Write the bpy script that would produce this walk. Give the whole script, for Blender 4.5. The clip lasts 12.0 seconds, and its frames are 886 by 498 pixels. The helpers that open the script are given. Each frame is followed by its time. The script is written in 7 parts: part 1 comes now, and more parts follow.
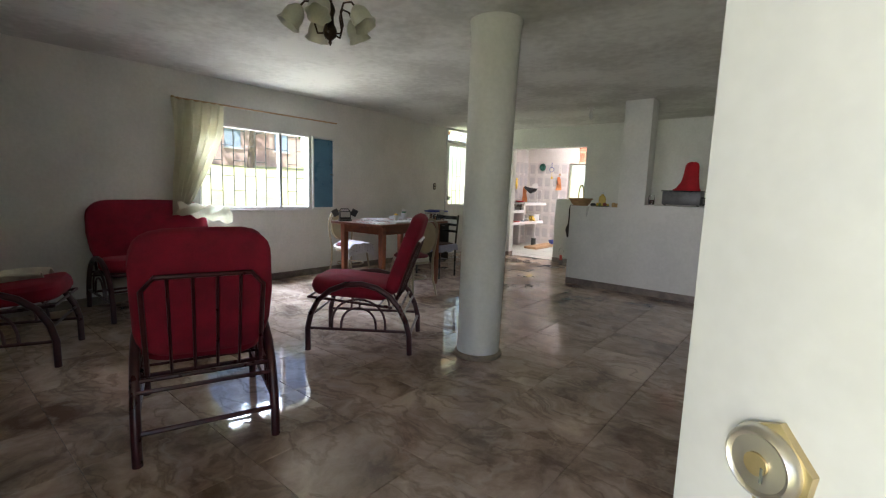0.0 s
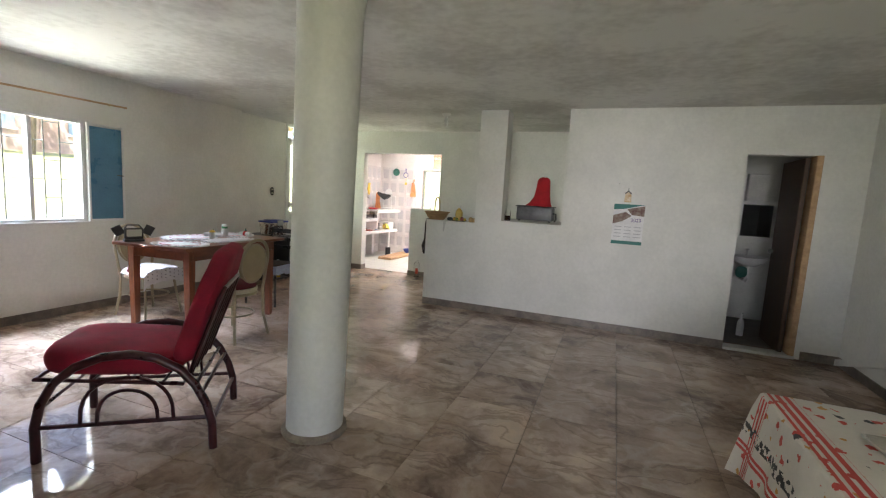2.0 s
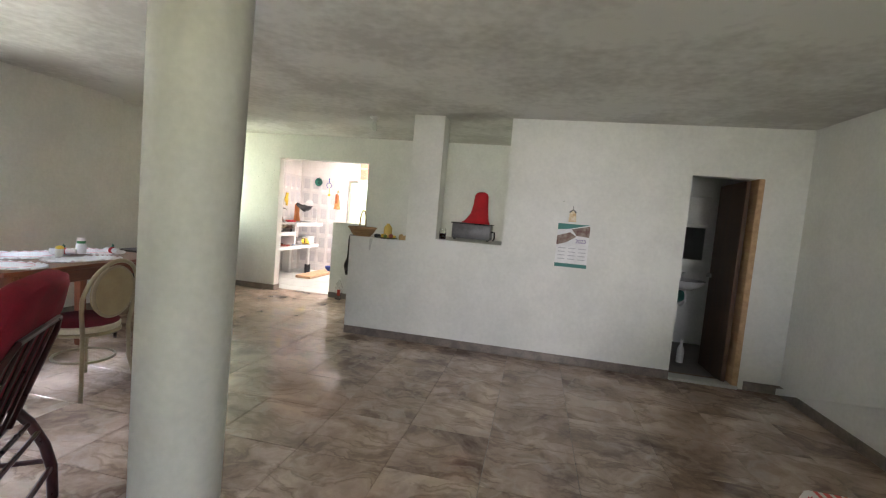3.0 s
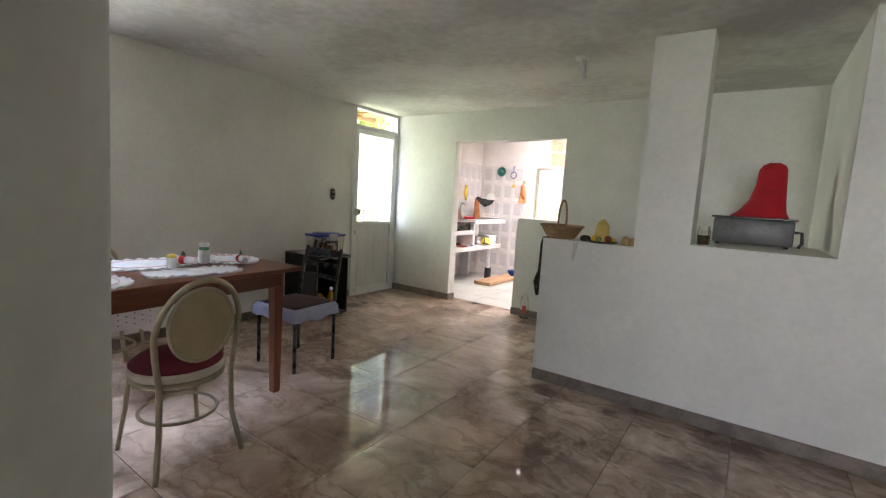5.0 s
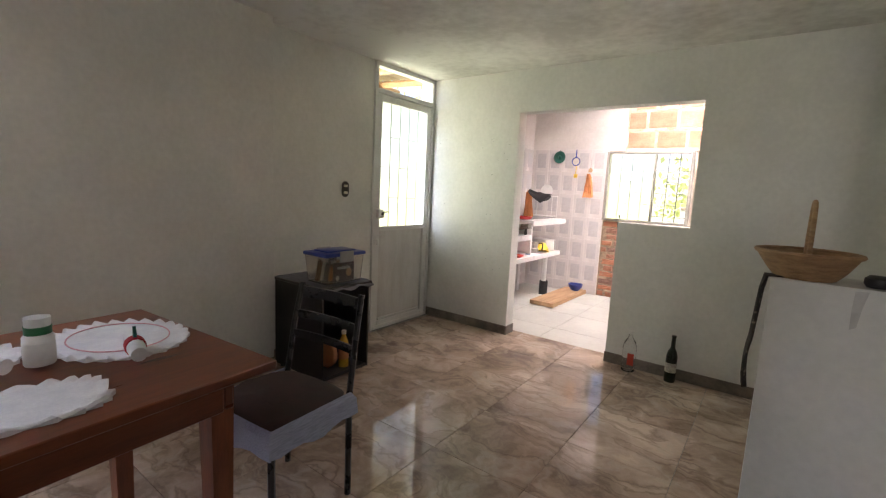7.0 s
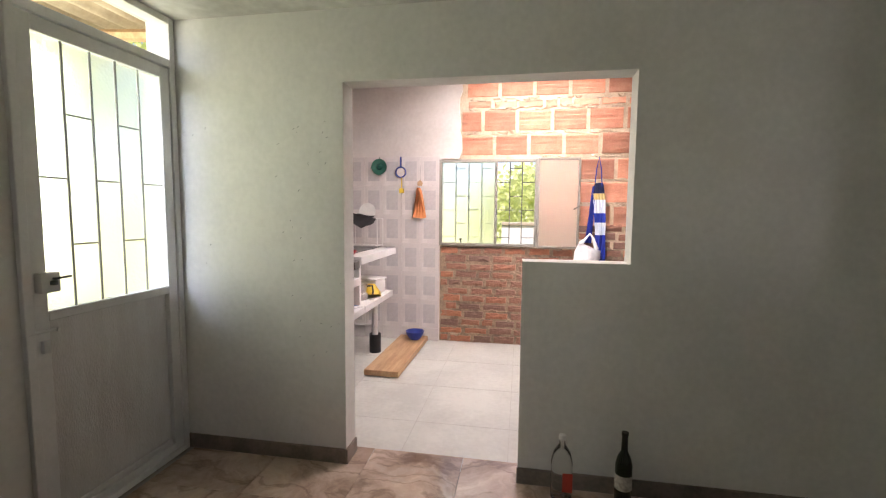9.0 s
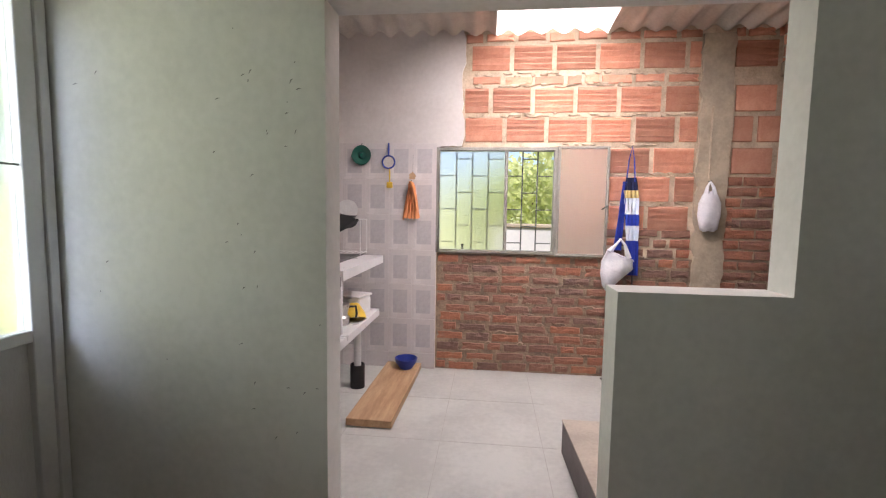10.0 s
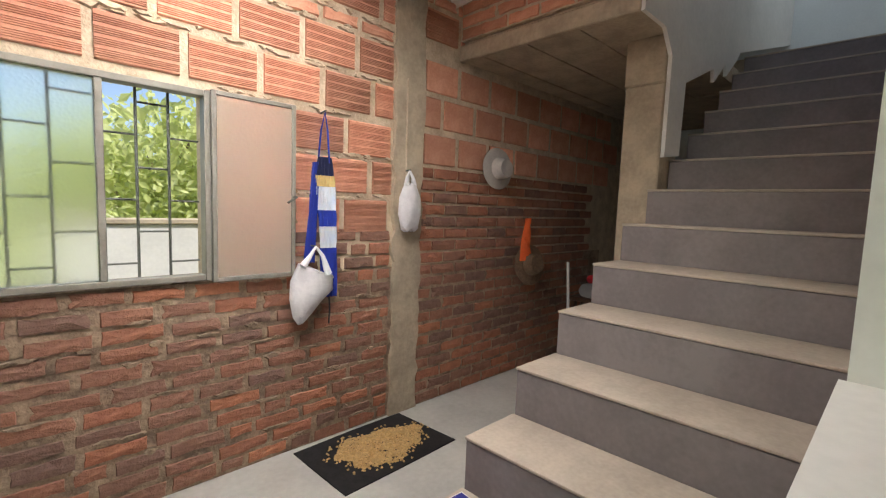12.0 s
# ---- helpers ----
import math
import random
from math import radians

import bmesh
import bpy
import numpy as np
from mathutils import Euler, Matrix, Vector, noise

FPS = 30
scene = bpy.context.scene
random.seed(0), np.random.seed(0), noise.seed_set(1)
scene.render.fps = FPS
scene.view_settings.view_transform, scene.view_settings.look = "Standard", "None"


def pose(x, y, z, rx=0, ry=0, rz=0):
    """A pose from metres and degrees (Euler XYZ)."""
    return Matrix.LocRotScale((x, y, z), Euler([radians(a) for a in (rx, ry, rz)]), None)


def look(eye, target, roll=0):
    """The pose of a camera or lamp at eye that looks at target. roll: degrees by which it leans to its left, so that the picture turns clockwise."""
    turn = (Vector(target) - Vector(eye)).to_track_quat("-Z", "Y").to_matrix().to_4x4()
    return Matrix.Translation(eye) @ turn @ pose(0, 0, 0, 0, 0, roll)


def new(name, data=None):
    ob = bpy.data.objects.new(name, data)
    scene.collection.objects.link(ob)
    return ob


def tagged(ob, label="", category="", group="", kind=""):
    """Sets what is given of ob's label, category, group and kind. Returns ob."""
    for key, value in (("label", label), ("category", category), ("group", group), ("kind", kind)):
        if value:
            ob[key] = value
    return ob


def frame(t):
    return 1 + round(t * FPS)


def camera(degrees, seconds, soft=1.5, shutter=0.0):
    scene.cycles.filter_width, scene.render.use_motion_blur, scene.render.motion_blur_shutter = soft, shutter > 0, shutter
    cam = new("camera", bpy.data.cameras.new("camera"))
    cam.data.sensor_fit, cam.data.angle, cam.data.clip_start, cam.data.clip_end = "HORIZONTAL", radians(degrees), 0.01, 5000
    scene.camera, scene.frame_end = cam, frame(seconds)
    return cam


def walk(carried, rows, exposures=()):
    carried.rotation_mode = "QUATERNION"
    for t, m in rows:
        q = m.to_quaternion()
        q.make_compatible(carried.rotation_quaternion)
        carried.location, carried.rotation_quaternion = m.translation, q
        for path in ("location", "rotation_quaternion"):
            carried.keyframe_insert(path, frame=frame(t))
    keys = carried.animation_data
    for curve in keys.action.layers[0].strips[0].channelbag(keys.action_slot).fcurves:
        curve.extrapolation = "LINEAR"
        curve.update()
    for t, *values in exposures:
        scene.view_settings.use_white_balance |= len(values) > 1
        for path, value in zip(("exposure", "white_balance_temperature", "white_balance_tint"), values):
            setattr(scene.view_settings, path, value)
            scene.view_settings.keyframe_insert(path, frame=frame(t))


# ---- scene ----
cam = camera(89.8, 12.0, 1.2)
PATH = [
    (0, (0.443, 0.393, 1.209), (-0.813, 1.927, 0.947), 1.8),
    (0.5, (0.361, 0.572, 1.346), (-0.974, 2.016, 0.985), 2.2),
    (1, (0.256, 0.672, 1.351), (-0.905, 2.264, 1.01), 3.0),
    (1.5, (0.143, 0.82, 1.338), (-0.879, 2.514, 1.045), 3.0),
    (2, (0.099, 1.066, 1.362), (-0.604, 2.923, 1.123), 3.3),
    (2.5, (0.004, 1.336, 1.361), (-0.4, 3.288, 1.189), 4.6),
    (2.7, (-0.043, 1.463, 1.362), (-0.417, 3.421, 1.207), 4.8),
    (4.3, (-0.515, 2.567, 1.334), (-1.296, 4.222, 1.146), 3.4),
    (4.5, (-0.579, 2.726, 1.324), (-1.52, 4.478, 1.113), 2.8),
    (5, (-0.812, 3.069, 1.305), (-1.946, 4.701, 1.077), 3.3),
    (5.5, (-1.112, 3.382, 1.314), (-2.376, 4.915, 1.087), 2.5),
    (6, (-1.41, 3.699, 1.31), (-2.781, 5.139, 1.095), 2.3),
    (6.5, (-1.758, 3.961, 1.32), (-3.077, 5.445, 1.082), 2.3),
    (8.3, (-2.741, 5.007, 1.318), (-3.371, 6.89, 1.076), 2.6),
    (8.5, (-2.836, 5.215, 1.322), (-3.391, 7.124, 1.1), 1.8),
    (9, (-3.056, 5.581, 1.364), (-3.399, 7.544, 1.194), 0.5),
    (9.5, (-3.238, 5.979, 1.338), (-3.538, 7.949, 1.178), 0.7),
    (10, (-3.434, 6.379, 1.359), (-3.642, 8.361, 1.189), 0.9),
    (10.5, (-3.56, 6.782, 1.365), (-3.57, 8.776, 1.217), 0.6),
    (11, (-3.622, 7.224, 1.367), (-3.329, 9.199, 1.255), 1.3),
    (11.5, (-3.695, 7.589, 1.404), (-2.861, 9.398, 1.228), 2.8),
    (12, (-3.566, 7.836, 1.394), (-2.183, 9.268, 1.209), 2.1),
]
walk(cam, [(t, look(eye, target, roll)) for t, eye, target, roll in PATH], [(0, 1.28, 6050, 18), (0.5, 1.7, 6300, 19), (1.5, 1.52, 6250, 18), (2, 1.85, 6200, 18), (2.5, 2.12, 6200, 18), (4.5, 1.7, 6200, 20), (5, 1.75, 6100, 20), (6, 1.38, 6200, 21), (6.5, 1.45, 6300, 24), (8.5, 1.22, 6500, 27), (9.5, 0.65, 6200, 26), (10.5, 0.36, 6050, 26), (12, 0.25, 6250, 16)])

# ---- world, sun, added daylight lamps ----
world = bpy.data.worlds.new("sky")
scene.world = world
world.use_nodes = True
wn = world.node_tree
sky = wn.nodes.new("ShaderNodeTexSky")
sky.sky_type = "NISHITA"
sky.sun_disc = False
sky.sun_elevation = radians(59)
sky.sun_rotation = radians(140)
wn.links.new(sky.outputs[0], wn.nodes["Background"].inputs[0])
wn.nodes["Background"].inputs[1].default_value = 0.15

sun = new("sun", bpy.data.lights.new("sun", "SUN"))
sun.data.energy, sun.data.angle, sun.data.color = 5.0, radians(0.6), (1.0, 0.95, 0.86)
sun.matrix_world = look((5, -6, 13), (0, 0, 0))


def daylight_lamp(name, eye, target, w, h, watts, color=(1, 1, 1), spread=180):
    """An added area lamp standing in for daylight, direct or bounced."""
    lamp = bpy.data.lights.new(name, "AREA")
    lamp.shape, lamp.size, lamp.size_y, lamp.energy, lamp.color = "RECTANGLE", w, h, watts, color
    lamp.spread = radians(spread)
    ob = new(name, lamp)
    ob.matrix_world = look(eye, target)
    return ob


daylight_lamp("west_window_light", (-6.1, 3.2, 3.2), (-3.9, 3.2, 0.9), 2.6, 1.6, 320, (0.74, 0.87, 1.0))
# Added lamp below the sill line, facing up in place of lawn bounce.
daylight_lamp("west_lawn_bounce_lamp", (-6.9, 3.2, 0.25), (-6.3, 3.2, 3.0), 3.0, 4.0, 160, (1.0, 1.0, 0.88))
daylight_lamp("back_door_light", (-6.3, 7.35, 1.6), (-4.0, 7.35, 1.45), 1.6, 1.5, 26, (0.9, 1.0, 0.74))
daylight_lamp("kitchen_window_light", (-3.4, 10.85, 2.7), (-3.4, 9.0, 0.8), 1.2, 0.9, 9, (0.97, 1.0, 0.92))
# Added lamp far outside, so the door and the far walls brighten evenly.
daylight_lamp("entrance_light", (0.5, -12.0, 1.7), (0.4, 5, 1.3), 5.0, 3.0, 265, (1.0, 0.98, 0.97))
# Added low lamp aimed upward as ground bounce, to brighten the ceiling inside.
daylight_lamp("entrance_fill_lamp", (0.3, -1.7, 0.1), (0.3, 3.0, 2.5), 1.9, 1.4, 9, (1.0, 0.97, 0.9))
# Added lamp indoors, right under the roof sheet, for sun coming through it.
daylight_lamp("roof_panel_light", (-2.98, 9.25, 2.76), (-2.9, 10.5, 0), 0.8, 1.5, 42, (1.0, 0.94, 0.84), 145)
# Added fill lamp inside the stairwell; no window is built there.
daylight_lamp("stair_fill_lamp", (1.6, 8.4, 4.4), (0.2, 8.6, 2), 0.8, 0.6, 5, (0.85, 0.95, 1.0))

# ---- mesh helpers ----


def finish(name, bm, material, smooth=False):
    me = bpy.data.meshes.new(name)
    bmesh.ops.recalc_face_normals(bm, faces=bm.faces[:])
    bm.to_mesh(me)
    bm.free()
    if material:
        for m in material if isinstance(material, (list, tuple)) else [material]:
            me.materials.append(m)
    if smooth:
        for p in me.polygons:
            p.use_smooth = True
        me.set_sharp_from_angle(angle=radians(38))
    return me


def part(name, bm, material, parent=None, label="", smooth=True):
    ob = new(name, finish(name, bm, material, smooth))
    ob.parent = parent
    return tagged(ob, label)


def thing(name, at, rz=0.0, label="", category="", group="", kind=""):
    ob = new(name)
    ob.empty_display_size = 0.1
    ob.matrix_world = pose(*at, 0, 0, rz)
    return tagged(ob, label, category, group, kind)


def structure(name, bm, material, label, smooth=False):
    ob = new(name, finish(name, bm, material, smooth))
    return tagged(ob, label, name.split("_")[0], "", "structure")


def box(bm, x0, x1, y0, y1, z0, z1, bevel=0.0, seg=2, m=None):
    r = bmesh.ops.create_cube(bm, size=1.0)
    vs = r["verts"]
    bmesh.ops.transform(bm, matrix=Matrix.LocRotScale(((x0 + x1) / 2, (y0 + y1) / 2, (z0 + z1) / 2), None, (x1 - x0, y1 - y0, z1 - z0)), verts=vs)
    if bevel:
        es = list({e for v in vs for e in v.link_edges})
        out = bmesh.ops.bevel(bm, geom=es, offset=bevel, segments=seg, profile=0.5, affect="EDGES")
        vs = list({v for f in out["faces"] for v in f.verts} | {v for v in vs if v.is_valid})
    if m is not None:
        bmesh.ops.transform(bm, matrix=m, verts=vs)
    return bm


def B(*a, **k):
    return box(bmesh.new(), *a, **k)


def ring_loft(bm, rings, closed=False, caps=True):
    """Skin a list of equally long rings of points."""
    vv = [[bm.verts.new(p) for p in r] for r in rings]
    n = len(vv[0])
    pairs = list(zip(vv, vv[1:])) + ([(vv[-1], vv[0])] if closed else [])
    for a, b in pairs:
        for i in range(n):
            bm.faces.new((a[i], a[(i + 1) % n], b[(i + 1) % n], b[i]))
    if caps and not closed:
        bm.faces.new(vv[0][::-1])
        bm.faces.new(vv[-1])
    return bm


def tube(bm, pts, r, seg=8, closed=False):
    """A round bar along the points; r may be one radius or one for each point."""
    P = [Vector(p) for p in pts]
    n = len(P)
    rr = r if isinstance(r, (list, tuple)) else [r] * n
    rings, side = [], None
    for i in range(n):
        a = P[(i - 1) % n] if closed or i else P[0]
        b = P[(i + 1) % n] if closed or i < n - 1 else P[-1]
        d = (b - a).normalized()
        if side is None:
            side = d.orthogonal().normalized()
        side = (side - d * side.dot(d)).normalized()
        up = d.cross(side)
        rings.append([P[i] + rr[i] * (math.cos(2 * math.pi * k / seg) * side + math.sin(2 * math.pi * k / seg) * up) for k in range(seg)])
    return ring_loft(bm, rings, closed)


def T(pts, r, seg=8, closed=False):
    return tube(bmesh.new(), pts, r, seg, closed)


def lathe(bm, prof, seg=20, at=(0, 0, 0), wob=None):
    rings = []
    for r, z in prof:
        ring = []
        for k in range(seg):
            a = 2 * math.pi * k / seg
            q = r * (wob(a, z) if wob else 1)
            ring.append((at[0] + q * math.cos(a), at[1] + q * math.sin(a), at[2] + z))
        rings.append(ring)
    return ring_loft(bm, rings)


def L(prof, seg=20, at=(0, 0, 0), wob=None):
    return lathe(bmesh.new(), prof, seg, at, wob)


def arc(fn, n):
    return [fn(i / n) for i in range(n + 1)]


def plate(bm, pts, axis, a, b):
    """A flat outline (2D points) pushed from a to b along one axis."""
    put = {"x": lambda u, v, w: (w, u, v), "y": lambda u, v, w: (u, w, v), "z": lambda u, v, w: (u, v, w)}[axis]
    return ring_loft(bm, [[put(u, v, a) for u, v in pts], [put(u, v, b) for u, v in pts]])


def cushion(bm, w, d, h, nx=10, ny=10, puff=0.35, seed=0, m=None):
    """A stuffed pad with round edges, w by d by h, centred on its base."""
    rings = []
    n = 28
    for lev in range(9):
        t = lev / 8 * math.pi - math.pi / 2
        s, z = math.cos(t) ** 0.5 if abs(math.cos(t)) > 1e-6 else 0.0, math.sin(t)
        rings.append([])
        for k in range(n):
            a = 2 * math.pi * k / n
            c, si = math.cos(a), math.sin(a)
            ex = 0.42
            x = math.copysign(abs(c) ** ex, c) * w / 2
            y = math.copysign(abs(si) ** ex, si) * d / 2
            inset = (1 - s) * h * 0.55
            x *= max(0.02, 1 - inset / (w / 2))
            y *= max(0.02, 1 - inset / (d / 2))
            wob = 0.012 * noise.noise(Vector((x * 6 + seed, y * 6, z * 2)))
            rings[-1].append((x + wob, y + wob, h / 2 + z * h / 2 + wob))
    # flat tops: pull in two inner rings
    top = [(p[0] * 0.5, p[1] * 0.5, p[2] + 0.006) for p in rings[-1]]
    bot = [(p[0] * 0.5, p[1] * 0.5, p[2]) for p in rings[0]]
    before = set(bm.verts)
    ring_loft(bm, [bot] + rings + [top])
    if m is not None:
        bmesh.ops.transform(bm, matrix=m, verts=[v for v in bm.verts if v not in before])
    return bm


# ---- materials ----


def nodes_of(name):
    m = bpy.data.materials.new(name)
    m.use_nodes = True
    nt = m.node_tree
    return m, nt, nt.nodes["Principled BSDF"]


def mat(name, c1, c2=None, rough=0.6, metal=0.0, scale=6.0, fine=60.0, bump=0.15, depth=0.004, spread=(0.35, 0.65), coat=0.0, rvar=0.1, rand=0.0, stretch=(1, 1, 1), extra=None):
    """A surface with colour variation at two scales, roughness variation and fine relief, in metres."""
    m, nt, p = nodes_of(name)
    c2 = c2 or tuple(min(1, v * 0.82) for v in c1)
    geo = nt.nodes.new("ShaderNodeTexCoord")
    mp = nt.nodes.new("ShaderNodeMapping")
    mp.inputs["Scale"].default_value = stretch
    nt.links.new(geo.outputs["Object"], mp.inputs["Vector"])
    n1 = nt.nodes.new("ShaderNodeTexNoise")
    n1.inputs["Scale"].default_value, n1.inputs["Detail"].default_value, n1.inputs["Roughness"].default_value = scale, 6, 0.6
    n2 = nt.nodes.new("ShaderNodeTexNoise")
    n2.inputs["Scale"].default_value, n2.inputs["Detail"].default_value = fine, 4
    for n in (n1, n2):
        nt.links.new(mp.outputs[0], n.inputs["Vector"])
    ramp = nt.nodes.new("ShaderNodeMapRange")
    ramp.inputs[1].default_value, ramp.inputs[2].default_value = spread
    mixv = nt.nodes.new("ShaderNodeMath")
    mixv.operation = "MULTIPLY_ADD"
    nt.links.new(n2.outputs[0], mixv.inputs[0])
    mixv.inputs[1].default_value = 0.35
    add = nt.nodes.new("ShaderNodeMath")
    add.operation = "ADD"
    nt.links.new(n1.outputs[0], mixv.inputs[2])
    nt.links.new(mixv.outputs[0], add.inputs[0])
    add.inputs[1].default_value = -0.17
    nt.links.new(add.outputs[0], ramp.inputs[0])
    mix = nt.nodes.new("ShaderNodeMix")
    mix.data_type = "RGBA"
    mix.inputs[6].default_value, mix.inputs[7].default_value = (*c2, 1), (*c1, 1)
    nt.links.new(ramp.outputs[0], mix.inputs[0])
    col = mix.outputs[2]
    if rand:
        info = nt.nodes.new("ShaderNodeObjectInfo")
        isl = nt.nodes.new("ShaderNodeNewGeometry")
        s = nt.nodes.new("ShaderNodeMath")
        s.operation = "ADD"
        nt.links.new(info.outputs["Random"], s.inputs[0])
        nt.links.new(isl.outputs["Random Per Island"], s.inputs[1])
        fr = nt.nodes.new("ShaderNodeMath")
        fr.operation = "FRACT"
        nt.links.new(s.outputs[0], fr.inputs[0])
        mr = nt.nodes.new("ShaderNodeMapRange")
        mr.inputs[3].default_value, mr.inputs[4].default_value = 1 - rand, 1 + rand * 0.6
        nt.links.new(fr.outputs[0], mr.inputs[0])
        hsv = nt.nodes.new("ShaderNodeHueSaturation")
        nt.links.new(mr.outputs[0], hsv.inputs["Value"])
        nt.links.new(col, hsv.inputs["Color"])
        col = hsv.outputs[0]
    nt.links.new(col, p.inputs["Base Color"])
    rr = nt.nodes.new("ShaderNodeMapRange")
    rr.inputs[3].default_value, rr.inputs[4].default_value = max(0.02, rough - rvar), min(1, rough + rvar)
    nt.links.new(n1.outputs[0], rr.inputs[0])
    nt.links.new(rr.outputs[0], p.inputs["Roughness"])
    p.inputs["Metallic"].default_value = metal
    p.inputs["Coat Weight"].default_value = coat
    if bump:
        b = nt.nodes.new("ShaderNodeBump")
        b.inputs["Strength"].default_value, b.inputs["Distance"].default_value = bump, depth
        nt.links.new(add.outputs[0], b.inputs["Height"])
        nt.links.new(b.outputs[0], p.inputs["Normal"])
    if extra:
        extra(nt, p)
    return m


def glass(name, rough=0.0, color=(1, 1, 1), bumpy=0.0, scale=90.0):
    m, nt, p = nodes_of(name)
    p.inputs["Base Color"].default_value = (*color, 1)
    p.inputs["Roughness"].default_value = rough
    p.inputs["Transmission Weight"].default_value = 1.0
    p.inputs["IOR"].default_value = 1.3
    if bumpy:
        v = nt.nodes.new("ShaderNodeTexVoronoi")
        v.inputs["Scale"].default_value = scale
        tc = nt.nodes.new("ShaderNodeTexCoord")
        nt.links.new(tc.outputs["Object"], v.inputs["Vector"])
        b = nt.nodes.new("ShaderNodeBump")
        b.inputs["Strength"].default_value, b.inputs["Distance"].default_value = bumpy, 0.002
        nt.links.new(v.outputs[0], b.inputs["Height"])
        nt.links.new(b.outputs[0], p.inputs["Normal"])
    return m


def marble(name):
    """Polished brown-grey porcelain with drifting veins, shifted a little from tile to tile."""
    m, nt, p = nodes_of(name)
    tc = nt.nodes.new("ShaderNodeTexCoord")
    info = nt.nodes.new("ShaderNodeObjectInfo")
    sc = nt.nodes.new("ShaderNodeVectorMath")
    sc.operation = "SCALE"
    comb = nt.nodes.new("ShaderNodeCombineXYZ")
    nt.links.new(info.outputs["Random"], comb.inputs[0])
    nt.links.new(info.outputs["Random"], comb.inputs[2])
    nt.links.new(comb.outputs[0], sc.inputs[0])
    sc.inputs["Scale"].default_value = 0.5
    laid = nt.nodes.new("ShaderNodeVectorMath")
    nt.links.new(tc.outputs["Object"], laid.inputs[0])
    nt.links.new(info.outputs["Location"], laid.inputs[1])
    ad = nt.nodes.new("ShaderNodeVectorMath")
    nt.links.new(laid.outputs[0], ad.inputs[0])
    nt.links.new(sc.outputs[0], ad.inputs[1])
    warp = nt.nodes.new("ShaderNodeTexNoise")
    warp.inputs["Scale"].default_value, warp.inputs["Detail"].default_value = 2.2, 5
    nt.links.new(ad.outputs[0], warp.inputs["Vector"])
    ws = nt.nodes.new("ShaderNodeVectorMath")
    ws.operation = "MULTIPLY_ADD"
    nt.links.new(warp.outputs["Color"], ws.inputs[0])
    ws.inputs[1].default_value = (0.55, 0.55, 0.55)
    nt.links.new(ad.outputs[0], ws.inputs[2])
    body = nt.nodes.new("ShaderNodeTexNoise")
    body.inputs["Scale"].default_value, body.inputs["Detail"].default_value, body.inputs["Roughness"].default_value = 2.3, 9, 0.64
    nt.links.new(ws.outputs[0], body.inputs["Vector"])
    vein = nt.nodes.new("ShaderNodeTexNoise")
    vein.inputs["Scale"].default_value, vein.inputs["Detail"].default_value = 1.7, 7
    nt.links.new(ws.outputs[0], vein.inputs["Vector"])
    v1 = nt.nodes.new("ShaderNodeMath")
    v1.operation = "SUBTRACT"
    nt.links.new(vein.outputs[0], v1.inputs[0])
    v1.inputs[1].default_value = 0.5
    v2 = nt.nodes.new("ShaderNodeMath")
    v2.operation = "ABSOLUTE"
    nt.links.new(v1.outputs[0], v2.inputs[0])
    v3 = nt.nodes.new("ShaderNodeMapRange")
    v3.inputs[1].default_value, v3.inputs[2].default_value, v3.inputs[3].default_value, v3.inputs[4].default_value = 0.0, 0.022, 0.42, 0.0
    nt.links.new(v2.outputs[0], v3.inputs[0])
    ramp = nt.nodes.new("ShaderNodeValToRGB")
    el = ramp.color_ramp.elements
    el[0].position, el[0].color = 0.33, (0.16, 0.106, 0.08, 1)
    el[1].position, el[1].color = 0.66, (0.64, 0.5, 0.4, 1)
    mid = el.new(0.5)
    mid.color = (0.41, 0.305, 0.24, 1)
    nt.links.new(body.outputs[0], ramp.inputs[0])
    mix = nt.nodes.new("ShaderNodeMix")
    mix.data_type = "RGBA"
    nt.links.new(v3.outputs[0], mix.inputs[0])
    nt.links.new(ramp.outputs[0], mix.inputs[6])
    mix.inputs[7].default_value = (0.52, 0.44, 0.37, 1)
    streak = nt.nodes.new("ShaderNodeTexNoise")
    streak.inputs["Scale"].default_value, streak.inputs["Detail"].default_value = 2.4, 6
    turn = nt.nodes.new("ShaderNodeMapping")
    turn.inputs["Rotation"].default_value = (0, 0, 0.7)
    turn.inputs["Scale"].default_value = (0.55, 2.2, 1.0)
    nt.links.new(ws.outputs[0], turn.inputs["Vector"])
    nt.links.new(turn.outputs[0], streak.inputs["Vector"])
    s1 = nt.nodes.new("ShaderNodeMath")
    s1.operation = "SUBTRACT"
    nt.links.new(streak.outputs[0], s1.inputs[0])
    s1.inputs[1].default_value = 0.52
    s2 = nt.nodes.new("ShaderNodeMath")
    s2.operation = "ABSOLUTE"
    nt.links.new(s1.outputs[0], s2.inputs[0])
    s3 = nt.nodes.new("ShaderNodeMapRange")
    s3.inputs[1].default_value, s3.inputs[2].default_value, s3.inputs[3].default_value, s3.inputs[4].default_value = 0.0, 0.035, 0.48, 0.0
    nt.links.new(s2.outputs[0], s3.inputs[0])
    dark = nt.nodes.new("ShaderNodeMix")
    dark.data_type = "RGBA"
    nt.links.new(s3.outputs[0], dark.inputs[0])
    nt.links.new(mix.outputs[2], dark.inputs[6])
    dark.inputs[7].default_value = (0.14, 0.09, 0.066, 1)
    nt.links.new(dark.outputs[2], p.inputs["Base Color"])
    smear = nt.nodes.new("ShaderNodeTexNoise")
    smear.inputs["Scale"].default_value, smear.inputs["Detail"].default_value = 5.0, 5
    nt.links.new(ad.outputs[0], smear.inputs["Vector"])
